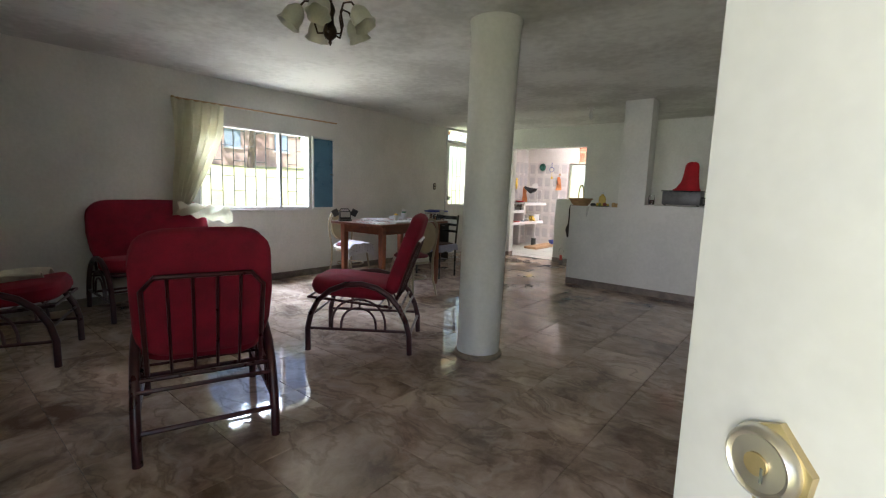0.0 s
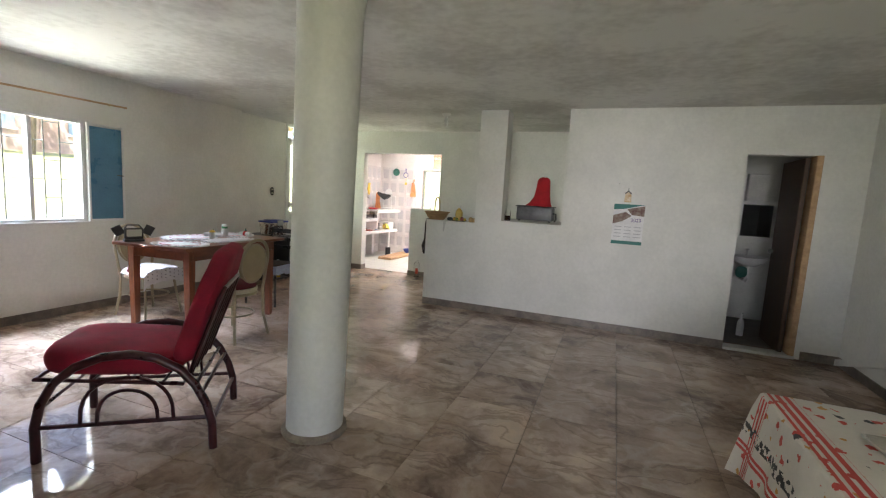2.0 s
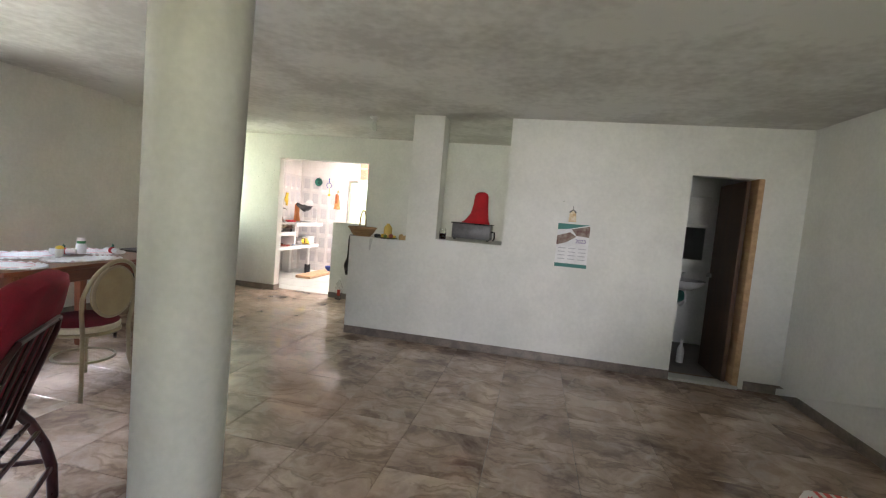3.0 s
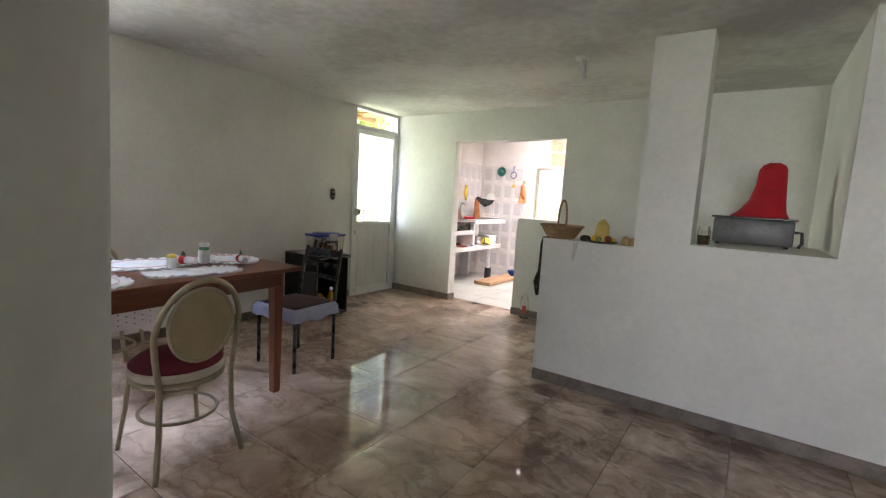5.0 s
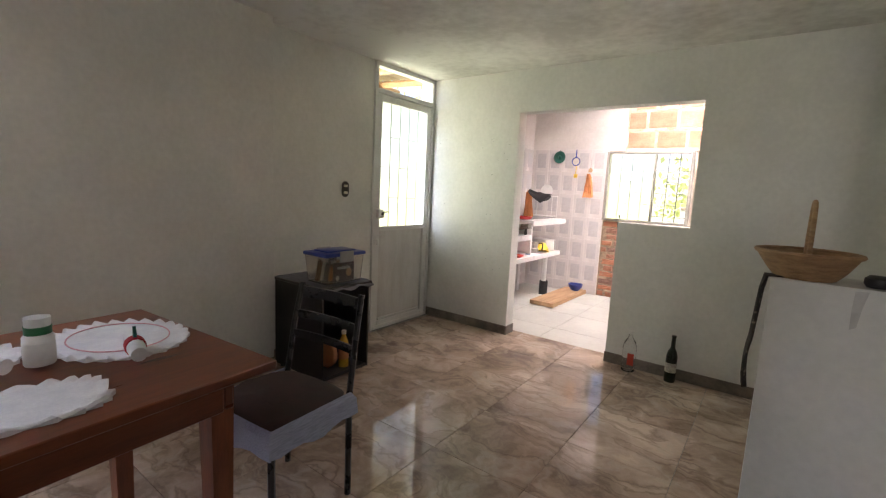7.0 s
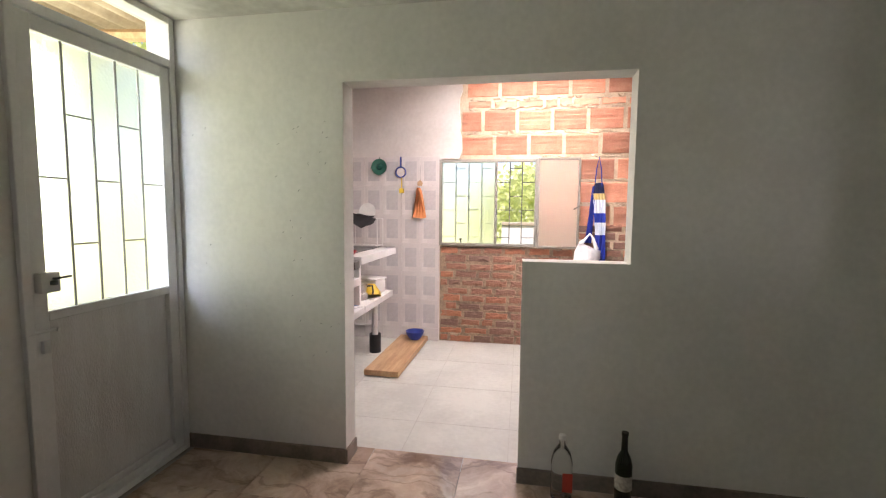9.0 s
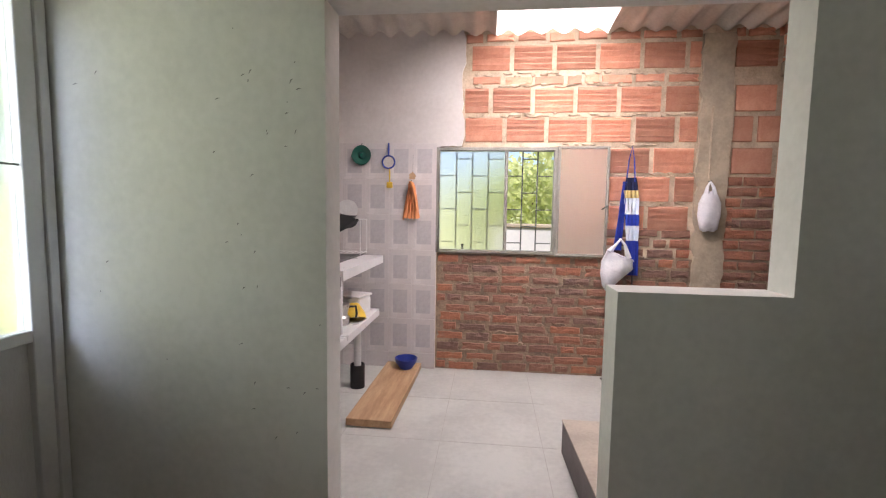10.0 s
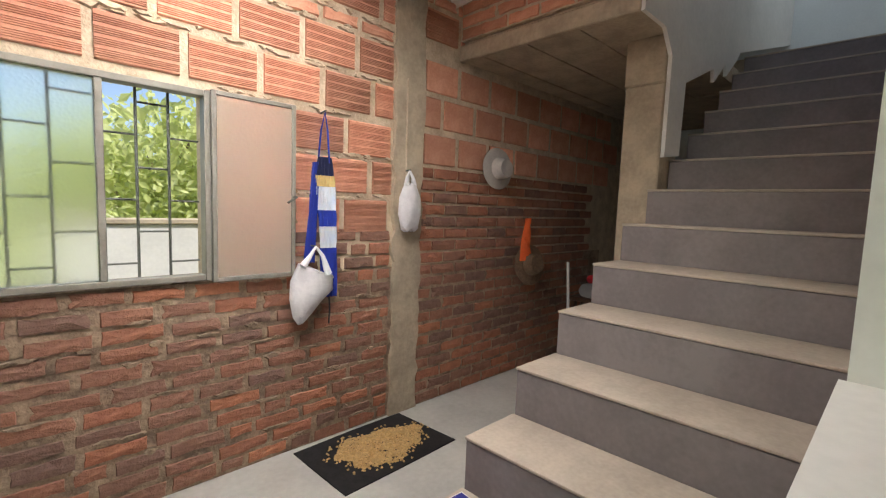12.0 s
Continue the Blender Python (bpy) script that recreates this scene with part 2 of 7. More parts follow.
    rr = nt.nodes.new("ShaderNodeMapRange")
    rr.inputs[1].default_value, rr.inputs[2].default_value, rr.inputs[3].default_value, rr.inputs[4].default_value = 0.3, 0.7, 0.02, 0.075
    nt.links.new(smear.outputs[0], rr.inputs[0])
    nt.links.new(rr.outputs[0], p.inputs["Roughness"])
    b = nt.nodes.new("ShaderNodeBump")
    b.inputs["Strength"].default_value, b.inputs["Distance"].default_value = 0.03, 0.002
    nt.links.new(smear.outputs[0], b.inputs["Height"])
    nt.links.new(b.outputs[0], p.inputs["Normal"])
    return m


PLASTER = mat("white_wall_paint", (0.78, 0.775, 0.74), (0.66, 0.66, 0.625), 0.75, scale=1.3, fine=34, bump=0.35, depth=0.006)
PLASTER_K = mat("kitchen_wall_paint", (0.68, 0.64, 0.61), (0.58, 0.54, 0.51), 0.75, scale=2.0, fine=30, bump=0.3, depth=0.006)
CEILING = mat("stained_ceiling_plaster", (0.66, 0.655, 0.62), (0.47, 0.46, 0.43), 0.85, scale=1.1, fine=14, bump=0.3, depth=0.012, spread=(0.38, 0.6))
MARBLE = marble("polished_brown_marble_tile")
GROUT = mat("pale_grout", (0.33, 0.3, 0.27), None, 0.8)
SKIRT = mat("brown_stone_skirting", (0.24, 0.2, 0.17), (0.14, 0.115, 0.1), 0.35, scale=9, fine=60, bump=0.05)
CEMENT = mat("pale_cement_floor", (0.56, 0.56, 0.52), (0.44, 0.44, 0.41), 0.4, scale=2.0, fine=30, bump=0.08, rvar=0.15)
CONCRETE = mat("raw_concrete", (0.52, 0.44, 0.32), (0.36, 0.3, 0.22), 0.9, scale=5, fine=45, bump=0.6, depth=0.012)
# Risers darker, treads paler: light from above put into colour, with some dust.
STAIR = mat("smooth_grey_shaded_stair_cement", (0.245, 0.22, 0.22), (0.18, 0.16, 0.16), 0.7, scale=3, fine=50, bump=0.15)
TREAD_LIT = mat("dusty_lit_tread_cement", (0.5, 0.44, 0.36), (0.38, 0.33, 0.27), 0.8, scale=4, fine=60, bump=0.2)
MORTAR = mat("sandy_mortar", (0.68, 0.57, 0.42), (0.45, 0.36, 0.25), 0.95, scale=8, fine=70, bump=0.8, depth=0.012)
BLOCK = mat("red_hollow_clay_block", (0.75, 0.4, 0.265), (0.6, 0.265, 0.165), 0.8, scale=7, fine=80, bump=0.3, rand=0.28)


def fired(nt, p):
    """Each brick its own firing, from purple-brown to orange, with tan mortar film in patches."""
    old = p.inputs["Base Color"].links[0].from_socket
    info = nt.nodes.new("ShaderNodeObjectInfo")
    isl = nt.nodes.new("ShaderNodeNewGeometry")
    s = nt.nodes.new("ShaderNodeMath")
    nt.links.new(info.outputs["Random"], s.inputs[0])
    nt.links.new(isl.outputs["Random Per Island"], s.inputs[1])
    fr = nt.nodes.new("ShaderNodeMath")
    fr.operation = "FRACT"
    nt.links.new(s.outputs[0], fr.inputs[0])
    ramp = nt.nodes.new("ShaderNodeValToRGB")
    e = ramp.color_ramp.elements
    e[0].position, e[0].color = 0.0, (0.22, 0.135, 0.105, 1)
    e[1].position, e[1].color = 1.0, (0.5, 0.215, 0.12, 1)
    e.new(0.2).color = (0.28, 0.155, 0.112, 1)
    e.new(0.5).color = (0.36, 0.175, 0.115, 1)
    e.new(0.8).color = (0.43, 0.18, 0.108, 1)
    nt.links.new(fr.outputs[0], ramp.inputs[0])
    grain = nt.nodes.new("ShaderNodeMix")
    grain.data_type, grain.blend_type = "RGBA", "MULTIPLY"
    grain.inputs[0].default_value = 0.85
    nt.links.new(ramp.outputs[0], grain.inputs[6])
    nt.links.new(old, grain.inputs[7])
    tc = nt.nodes.new("ShaderNodeTexCoord")
    off = nt.nodes.new("ShaderNodeVectorMath")
    nt.links.new(tc.outputs["Object"], off.inputs[0])
    nt.links.new(info.outputs["Location"], off.inputs[1])
    n = nt.nodes.new("ShaderNodeTexNoise")
    n.inputs["Scale"].default_value, n.inputs["Detail"].default_value, n.inputs["Roughness"].default_value = 9, 7, 0.7
    nt.links.new(off.outputs[0], n.inputs["Vector"])
    film = nt.nodes.new("ShaderNodeMapRange")
    film.inputs[1].default_value, film.inputs[2].default_value, film.inputs[4].default_value = 0.57, 0.75, 0.55
    nt.links.new(n.outputs[0], film.inputs[0])
    out = nt.nodes.new("ShaderNodeMix")
    out.data_type = "RGBA"
    nt.links.new(film.outputs[0], out.inputs[0])
    nt.links.new(grain.outputs[2], out.inputs[6])
    out.inputs[7].default_value = (0.38, 0.275, 0.19, 1)
    nt.links.new(out.outputs[2], p.inputs["Base Color"])


BRICK = mat("dark_fired_clay_brick", (1.0, 0.98, 0.96), (0.66, 0.64, 0.62), 0.92, scale=14, fine=70, bump=1.0, depth=0.012, extra=fired)
WHITE_METAL = mat("white_painted_steel", (0.78, 0.78, 0.77), (0.7, 0.7, 0.69), 0.4, scale=4, bump=0.05)
WHITE_TILE = mat("white_glazed_tile", (0.66, 0.62, 0.6), (0.6, 0.56, 0.55), 0.25, scale=3, bump=0.03)
GREY_TILE = mat("grey_tile_inset", (0.5, 0.475, 0.48), (0.44, 0.42, 0.425), 0.35, scale=30, fine=140, bump=0.1)
DARK_STEEL = mat("dark_green_window_bar", (0.12, 0.13, 0.11), None, 0.5)
WIN_BRONZE = mat("bronze_grey_window_frame", (0.3, 0.29, 0.25), (0.22, 0.21, 0.18), 0.45)
BLUE_PANEL = mat("blue_reflective_film", (0.1, 0.24, 0.36), (0.07, 0.17, 0.27), 0.28, scale=3, bump=0.0)
CLEAR = glass("clear_glass", 0.0)
FROST = glass("frosted_pattern_glass", 0.35, (0.97, 1.0, 0.93), 0.5, 70)
FROST_SASH = glass("dusty_frosted_glass", 0.3, (0.86, 0.78, 0.68), 0.3, 60)
FROST_SASH.node_tree.nodes["Principled BSDF"].inputs["Transmission Weight"].default_value = 0.82
ASBESTOS = mat("grey_fibre_cement", (0.7, 0.65, 0.58), (0.54, 0.49, 0.43), 0.9, scale=3, fine=50, bump=0.2)
WOODD = mat("dark_brown_door_wood", (0.1, 0.055, 0.03), (0.055, 0.03, 0.018), 0.45, scale=3, fine=30, stretch=(6, 6, 0.6), bump=0.1)
WOODT = mat("tan_pine_wood", (0.52, 0.34, 0.19), (0.38, 0.23, 0.12), 0.6, scale=3, fine=30, stretch=(8, 1, 8), bump=0.15)


# Opaque surface whose emission stands in for sunlight passing through the sheet.
def glowing(name, color, strength):
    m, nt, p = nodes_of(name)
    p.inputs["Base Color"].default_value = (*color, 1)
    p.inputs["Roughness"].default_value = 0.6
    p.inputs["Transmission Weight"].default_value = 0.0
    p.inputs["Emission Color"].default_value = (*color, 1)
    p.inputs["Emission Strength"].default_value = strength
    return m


GLOW_SHEET = glowing("emissive_roof_sheet", (1.0, 0.97, 0.88), 1.6)

# ---- structure of the house ----
CEIL = 2.362
W = structure
bm = bmesh.new()
for b in [(-4.948, -4.798, 0.05, 2.5, 0, CEIL), (-4.948, -4.798, 3.93, 5.909, 0, CEIL), (-4.948, -4.798, 2.5, 3.93, 0, 0.905), (-4.948, -4.798, 2.5, 3.93, 1.88, CEIL)]:
    box(bm, *b)
W("wall_west", bm, PLASTER, "off-white plastered wall with a barred window")
bm = bmesh.new()
for b in [(-5.07, -4.922, 5.909, 6.94, 0, CEIL), (-5.07, -4.922, 7.75, 7.886, 0, CEIL)]:
    box(bm, *b)
W("wall_west_back", bm, PLASTER, "off-white plastered wall beside the back door")
bm = bmesh.new()
for b in [(-4.922, -3.956, 7.756, 7.886, 0, 3.2), (-3.956, -2.55, 7.756, 7.886, 2.007, 3.2), (-3.045, -2.55, 7.756, 7.893, 0, 1.124), (-2.55, 2.32, 7.756, 7.882, 0, 4.6), (-3.956, -2.55, 7.756, 7.886, 3.2, 4.6), (-5.07, -3.956, 7.756, 7.886, 3.2, 4.6)]:
    box(bm, *b)
W("wall_kitchen_front", bm, PLASTER, "plastered wall with a stepped opening into the kitchen")
bm = bmesh.new()
for b in [(-2.06, -1.44, 6.134, 6.39, 0, 1.06), (-1.44, -1.12, 6.134, 6.39, 0, CEIL), (-1.12, -0.44, 6.134, 6.39, 0, 1.106), (-1.3, -0.44, 6.39, 7.05, 0.98, 1.104), (-0.44, 1.234, 6.134, 6.264, 0, CEIL), (1.234, 1.823, 6.134, 6.264, 1.916, CEIL), (1.823, 2.17, 6.134, 6.264, 0, CEIL)]:
    box(bm, *b)
W("wall_counter", bm, PLASTER, "off-white wall with half-height counter, pillar and niche")
W("wall_bathroom_side", B(-0.44, -0.32, 6.264, 7.756, 0, CEIL), PLASTER, "off-white plastered wall beside the niche")
W("wall_east", B(2.17, 2.32, 0.05, 7.756, 0, CEIL), PLASTER, "off-white plastered side wall")
bm = bmesh.new()
for b in [(-4.798, -0.55, 0.05, 0.2, 0, CEIL), (1.22, 2.17, 0.05, 0.2, 0, CEIL), (-0.55, 1.22, 0.05, 0.2, 2.1, CEIL)]:
    box(bm, *b)
W("wall_south", bm, PLASTER, "off-white plastered wall round the entrance")
# Unseen slab, added to keep sun and sky out of the doorway.
W("roof_overhang", B(-5.2, 4.5, -2.9, 0.05, 2.5, 2.6), ASBESTOS, "unseen plain roof slab added to block sun at the entrance")
W("ceiling", B(-5.07, 2.32, 0.05, 7.756, CEIL, CEIL + 0.14), CEILING, "unevenly stained plaster ceiling")
W("wall_kitchen_west", B(-5.07, -4.93, 7.886, 10.13, 0, 3.2), PLASTER_K, "pale kitchen side wall")
# brick wall backing with the window opening
bm = bmesh.new()
for b in [(-5.07, -3.88, 10.13, 10.28, 0, 4.7), (-3.88, -2.91, 10.13, 10.28, 0, 1.022), (-3.88, -2.91, 10.13, 10.28, 1.88, 4.7), (-2.91, 2.6, 10.13, 10.28, 0, 4.7)]:
    box(bm, *b)
brick_wall = W("wall_brick", bm, MORTAR, "bare red brick wall with wide sandy joints")
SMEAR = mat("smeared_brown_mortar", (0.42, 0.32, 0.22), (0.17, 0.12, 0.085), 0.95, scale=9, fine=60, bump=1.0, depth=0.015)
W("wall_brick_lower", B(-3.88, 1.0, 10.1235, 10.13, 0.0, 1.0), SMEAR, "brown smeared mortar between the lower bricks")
random.seed(4)
# plaster skin left of and above the window, with a ragged edge
edge = [(-3.885, 0.0), (-3.885, 1.885)]
edge += [(-3.885 + 0.2 * i / 5, 1.9 + random.uniform(-0.008, 0.012)) for i in range(1, 6)]
edge += [(-3.672 + random.uniform(-0.022, 0.016), 1.92 + 0.9 * i / 14) for i in range(15)]
W("wall_kitchen_plaster", plate(bmesh.new(), [(-4.93, 0.0)] + edge + [(-4.93, 2.82)], "y", 10.098, 10.13), PLASTER_K, "pale plaster skin with a ragged edge against the bricks")
W("wall_stair_end", B(2.3, 2.45, 7.91, 10.13, 0, 4.7), mat("cool_white_paint", (0.68, 0.73, 0.74), (0.6, 0.65, 0.66), 0.7, scale=1.5, bump=0.2), "bluish white wall above the stairs")
W("floor_base", B(-5.07, 2.32, 0.0, 7.8, -0.12, -0.009), GROUT, "pale grout bed under the tiles")
W("floor_kitchen", B(-5.07, 2.45, 7.8, 10.28, -0.12, -0.002), CEMENT, "pale smooth cement kitchen floor")

# baseboards
def baseboard(x0, x1, y0, y1):
    W("baseboard", B(x0, x1, y0, y1, 0.0, 0.083, 0.003, 1), SKIRT, "brown stone-look tile skirting")


for b in [(-4.798, -4.786, 0.2, 5.909), (-4.922, -4.91, 5.909, 6.94), (-4.922, -3.956, 7.744, 7.756), (-3.958, -3.944, 7.744, 7.886), (-3.05, -0.44, 7.744, 7.756), (-2.06, 1.234, 6.122, 6.134), (1.87, 2.158, 6.122, 6.134), (2.158, 2.17, 0.2, 6.134), (-4.786, -0.6, 0.2, 0.212)]:
    baseboard(*b)
# sloping cement ledge on the east wall
bm = plate(bmesh.new(), [(6.12, 0.0), (6.12, 0.06), (2.2, 1.3), (2.2, 1.24)], "x", 2.135, 2.17)
W("trim_ledge", bm, PLASTER, "narrow sloping plaster ledge along the wall")

# column
random.seed(2)
bm = L([(0.158, 0.0), (0.157, 0.06), (0.158, 0.4), (0.162, 1.2), (0.166, 1.9), (0.17, 2.28), (0.182, 2.365)], 40, wob=lambda a, z: 1 + 0.012 * noise.noise(Vector((math.cos(a) * 2, math.sin(a) * 2, z * 1.5))))
for v in bm.verts:
    v.co.x += 0.014 * v.co.z
    v.co.y += 0.006 * v.co.z
column = thing("column", (-1.384, 3.073, 0), 0, "round off-white plastered column standing on the tiles", "column", kind="structure")
part("shaft", bm, PLASTER, column)
part("plinth", L([(0.18, 0.0), (0.18, 0.02), (0.163, 0.034)], 40, wob=lambda a, z: 1 + 0.05 * noise.noise(Vector((math.cos(a) * 3, math.sin(a) * 3, 7)))), mat("crumbled_cement_ring", (0.3, 0.24, 0.18), (0.2, 0.16, 0.12), 0.9, scale=20), column, "rough brown cement ring")

# ---- stairs, landing, post ----
stairs = thing("staircase", (0, 0, 0), 0, "bare grey cement staircase with thick solid steps", "staircase", kind="structure")
RISE, TREAD = 0.1915, 0.286
for k in range(1, 15):
    x = -3.0 + TREAD * (k - 1)
    bm = bmesh.new()
    z0 = 0.0 if k < 8 else RISE * k - 0.42
    top = 0.006 + RISE * k
    box(bm, x, x + TREAD if k < 14 else 2.3, 7.895, 8.86, z0, top - 0.012, 0.004, 1)
    for v in bm.verts:
        v.co.x += 0.045 * (8.86 - v.co.y)
    step = part("step", bm, STAIR, stairs)
    # Thin pale cap imitates the light on the step's top.
    bm = B(x - 0.004, x + TREAD - 0.004 if k < 14 else 2.3, 7.895, 8.864, top - 0.012, top, 0.005, 2)
    for v in bm.verts:
        v.co.x += 0.045 * (8.86 - v.co.y)
    part("tread", bm, TREAD_LIT, step, "dusty beige tread, paler as if lit from above")
W("floor_upper", B(0.78, 2.3, 8.86, 10.13, 2.43, 2.69), CONCRETE, "upper floor slab")
slab = thing("landing_slab", (0, 0, 0), 0, "rough board-marked concrete slab with a brick upstand", "slab", kind="structure")
bm = bmesh.new()
for i in range(7):
    y = 8.87 + 0.18 * i
    box(bm, -1.22, 0.78, y, y + 0.176, 2.43 + 0.006 * (i % 2), 2.56)
part("soffit", bm, CONCRETE, slab, "", False)
part("edge_beam", B(-1.26, -1.22, 8.86, 10.13, 2.42, 2.53, 0.008, 1), CONCRETE, slab)
W("wall_landing", B(-1.25, -1.13, 8.98, 10.13, 2.56, 4.6), MORTAR, "brick wall on the landing edge")
post = thing("concrete_post", (-0.85, 8.865, 0), 0, "square raw concrete post beside the stairs", "post", kind="structure")
part("shaft", B(0, 0.27, 0.004, 0.235, 0, 2.16, 0.01, 1), CONCRETE, post)
part("capital", B(-0.006, 0.276, 0.0, 0.242, 2.16, 2.43, 0.01, 1), CONCRETE, post)
bm = plate(bmesh.new(), [(-1.25, 2.42), (-1.25, 2.9), (2.3, 4.6), (2.3, 3.2), (0.5, 2.66), (0.42, 2.58), (0.2, 2.42), (0.17, 2.5), (-0.07, 2.32), (-0.1, 2.4), (-0.6, 2.2), (-0.62, 1.76), (-0.85, 1.73), (-0.85, 2.3), (-0.97, 2.42)], "y", 8.84, 8.862)
W("wall_stair_stringer", bm, PLASTER, "white plastered wall edge following the stairs")

# ---- kitchen roof of corrugated sheets ----


def corrugated(x0, x1, y0, y1, z0, z1, pitch=0.175, amp=0.025, thick=0.008):
    nx = int((x1 - x0) / pitch * 8)
    bm = bmesh.new()
    rows = []
    for lift in (0, thick):
        for y, z in ((y0, z0), (y1, z1)):
            rows.append([bm.verts.new((x0 + (x1 - x0) * i / nx, y, z + lift + amp * math.cos(2 * math.pi * (x0 + (x1 - x0) * i / nx) / pitch))) for i in range(nx + 1)])
    for a, b in ((0, 1), (2, 3), (0, 2), (1, 3)):
        for i in range(nx):
            bm.faces.new((rows[a][i], rows[a][i + 1], rows[b][i + 1], rows[b][i]))
    return bm


roof = thing("kitchen_roof", (0, 0, 0), 0, "grey corrugated roof with one translucent sheet lit by its own emission", "roof", kind="structure")
# The third sheet glows by emission in place of the sun behind it.
for x0, x1, m, lab in [(-5.2, -4.25, ASBESTOS, ""), (-4.25, -3.42, ASBESTOS, ""), (-3.42, -2.55, GLOW_SHEET, "translucent sheet, sunlight put in as emission"), (-2.55, -1.9, ASBESTOS, ""), (-1.9, -1.13, ASBESTOS, "")]:
    part("roof_sheet", corrugated(x0, x1, 7.9, 10.4, 3.0, 2.77 + (0.004 if m is GLOW_SHEET else 0)), m, roof, lab)
W("roof_upper", B(-1.3, 2.6, 7.7, 10.4, 4.6, 4.72), ASBESTOS, "upper roof over the stairs")

# ---- windows and doors ----


def bars(parent, axis, at, u0, u1, z0, z1, n, rows, material, r=0.006):
    """Upright security bars with staggered short crosspieces between them."""
    P = (lambda u, z: (at, u, z)) if axis == "x" else (lambda u, z: (u, at, z))
    us = [u0 + (u1 - u0) * i / (n + 1) for i in range(n + 2)]
    for u in us[1:-1]:
        part("bar", T([P(u, z0), P(u, z1)], r, 6), material, parent)
    for i in range(n + 1):
        for k, z in enumerate(rows):
            zz = z + (0.0 if i % 2 else 0.5) * (rows[1] - rows[0])
            if z0 + 0.03 < zz < z1 - 0.03:
                part("crossbar", T([P(us[i], zz), P(us[i + 1], zz)], r * 0.8, 6), material, parent)


def frame_bars(parent, axis, a0, a1, u0, u1, z0, z1, w, material, name="frame"):
    Q = (lambda u0, u1, z0, z1: B(a0, a1, u0, u1, z0, z1, 0.003, 1)) if axis == "x" else (lambda u0, u1, z0, z1: B(u0, u1, a0, a1, z0, z1, 0.003, 1))
    part(name, Q(u0, u0 + w, z0, z1), material, parent)
    part(name, Q(u1 - w, u1, z0, z1), material, parent)
    part(name, Q(u0 + w, u1 - w, z0, z0 + w), material, parent)
    part(name, Q(u0 + w, u1 - w, z1 - w, z1), material, parent)


win = thing("window_1", (0, 0, 0), 0, "white steel window with thin security bars and an open sash", "window", kind="structure")
frame_bars(win, "x", -4.86, -4.79, 2.5, 3.93, 0.905, 1.88, 0.03, WHITE_METAL)
part("mullion", B(-4.86, -4.79, 3.475, 3.51, 0.935, 1.85, 0.003, 1), WHITE_METAL, win)
bars(win, "x", -4.88, 2.53, 3.475, 0.92, 1.87, 6, [0.78, 1.13, 1.48, 1.83], DARK_STEEL)
bars(win, "x", -4.88, 3.51, 3.9, 0.92, 1.87, 2, [0.78, 1.13, 1.48, 1.83], DARK_STEEL)
part("sill", B(-4.86, -4.775, 2.49, 3.94, 0.892, 0.908, 0.003, 1), WHITE_METAL, win)
pane = part("pane", B(-4.83, -4.826, 2.53, 3.475, 0.935, 1.85), CLEAR, win, "", False)
pane.visible_shadow = False
sash = part("open_sash", B(-4.782, -4.768, 3.965, 4.275, 0.925, 1.84, 0.002, 1), BLUE_PANEL, win, "blue reflective sash folded back on the wall")
frame_bars(win, "x", -4.79, -4.758, 3.94, 4.29, 0.905, 1.87, 0.022, WHITE_METAL, "sash_frame")
part("sash_handle", T([(-4.765, 4.265, 1.37), (-4.74, 4.26, 1.37), (-4.735, 4.2, 1.375)], 0.006, 8), DARK_STEEL, win)

bd = thing("door_1", (0, 0, 0), 0, "white steel back door with barred frosted glass and transom", "door", kind="structure")
frame_bars(bd, "x", -4.98, -4.9, 6.94, 7.75, 0.0, CEIL, 0.035, WHITE_METAL)
part("transom_bar", B(-4.98, -4.9, 6.975, 7.715, 2.105, 2.145, 0.003, 1), WHITE_METAL, bd)
leaf = part("door_leaf", B(-4.955, -4.935, 6.99, 7.7, 0.02, 0.94, 0.002, 1), mat("white_wrinkled_sheet_steel", (0.72, 0.71, 0.7), (0.62, 0.6, 0.58), 0.45, scale=3, stretch=(1, 3, 0.8), bump=0.4, depth=0.02), bd, "white sheet-steel lower panel")
frame_bars(bd, "x", -4.965, -4.91, 6.976, 7.714, 0.012, 2.1, 0.06, WHITE_METAL, "stile")
part("rail", B(-4.965, -4.91, 7.036, 7.654, 0.91, 0.95, 0.003, 1), WHITE_METAL, bd)
pane = part("pane", B(-4.945, -4.94, 7.036, 7.654, 0.95, 2.04), FROST, bd, "", False)
pane.visible_shadow = False
bars(bd, "x", -4.925, 7.036, 7.654, 0.95, 2.04, 4, [0.66, 1.21, 1.75], mat("greyish_white_bar", (0.42, 0.43, 0.4), None, 0.5, bump=0), 0.005)
part("bottom_rail", B(-4.932, -4.915, 7.05, 7.64, 0.075, 0.1, 0.003, 1), WHITE_METAL, bd)
lock = part("lock_case", B(-4.91, -4.872, 6.985, 7.06, 1.03, 1.11, 0.006, 2), WHITE_METAL, bd, "white rim lock")
part("lock_knob", L([(0.0, 0.0), (0.014, 0.0), (0.014, 0.016), (0.0, 0.018)], 12, (-4.872, 7.03, 1.06)), DARK_STEEL, lock)
part("latch_lever", T([(-4.88, 7.03, 1.085), (-4.86, 7.03, 1.085), (-4.858, 7.09, 1.088)], 0.005, 6), DARK_STEEL, lock)
part("bolt", T([(-4.905, 6.95, 0.875), (-4.9, 7.05, 0.875), (-4.885, 7.05, 0.875)], 0.007, 8), WHITE_METAL, bd)
part("padlock", B(-4.905, -4.885, 6.99, 7.015, 0.79, 0.84, 0.004, 2), WHITE_METAL, bd)

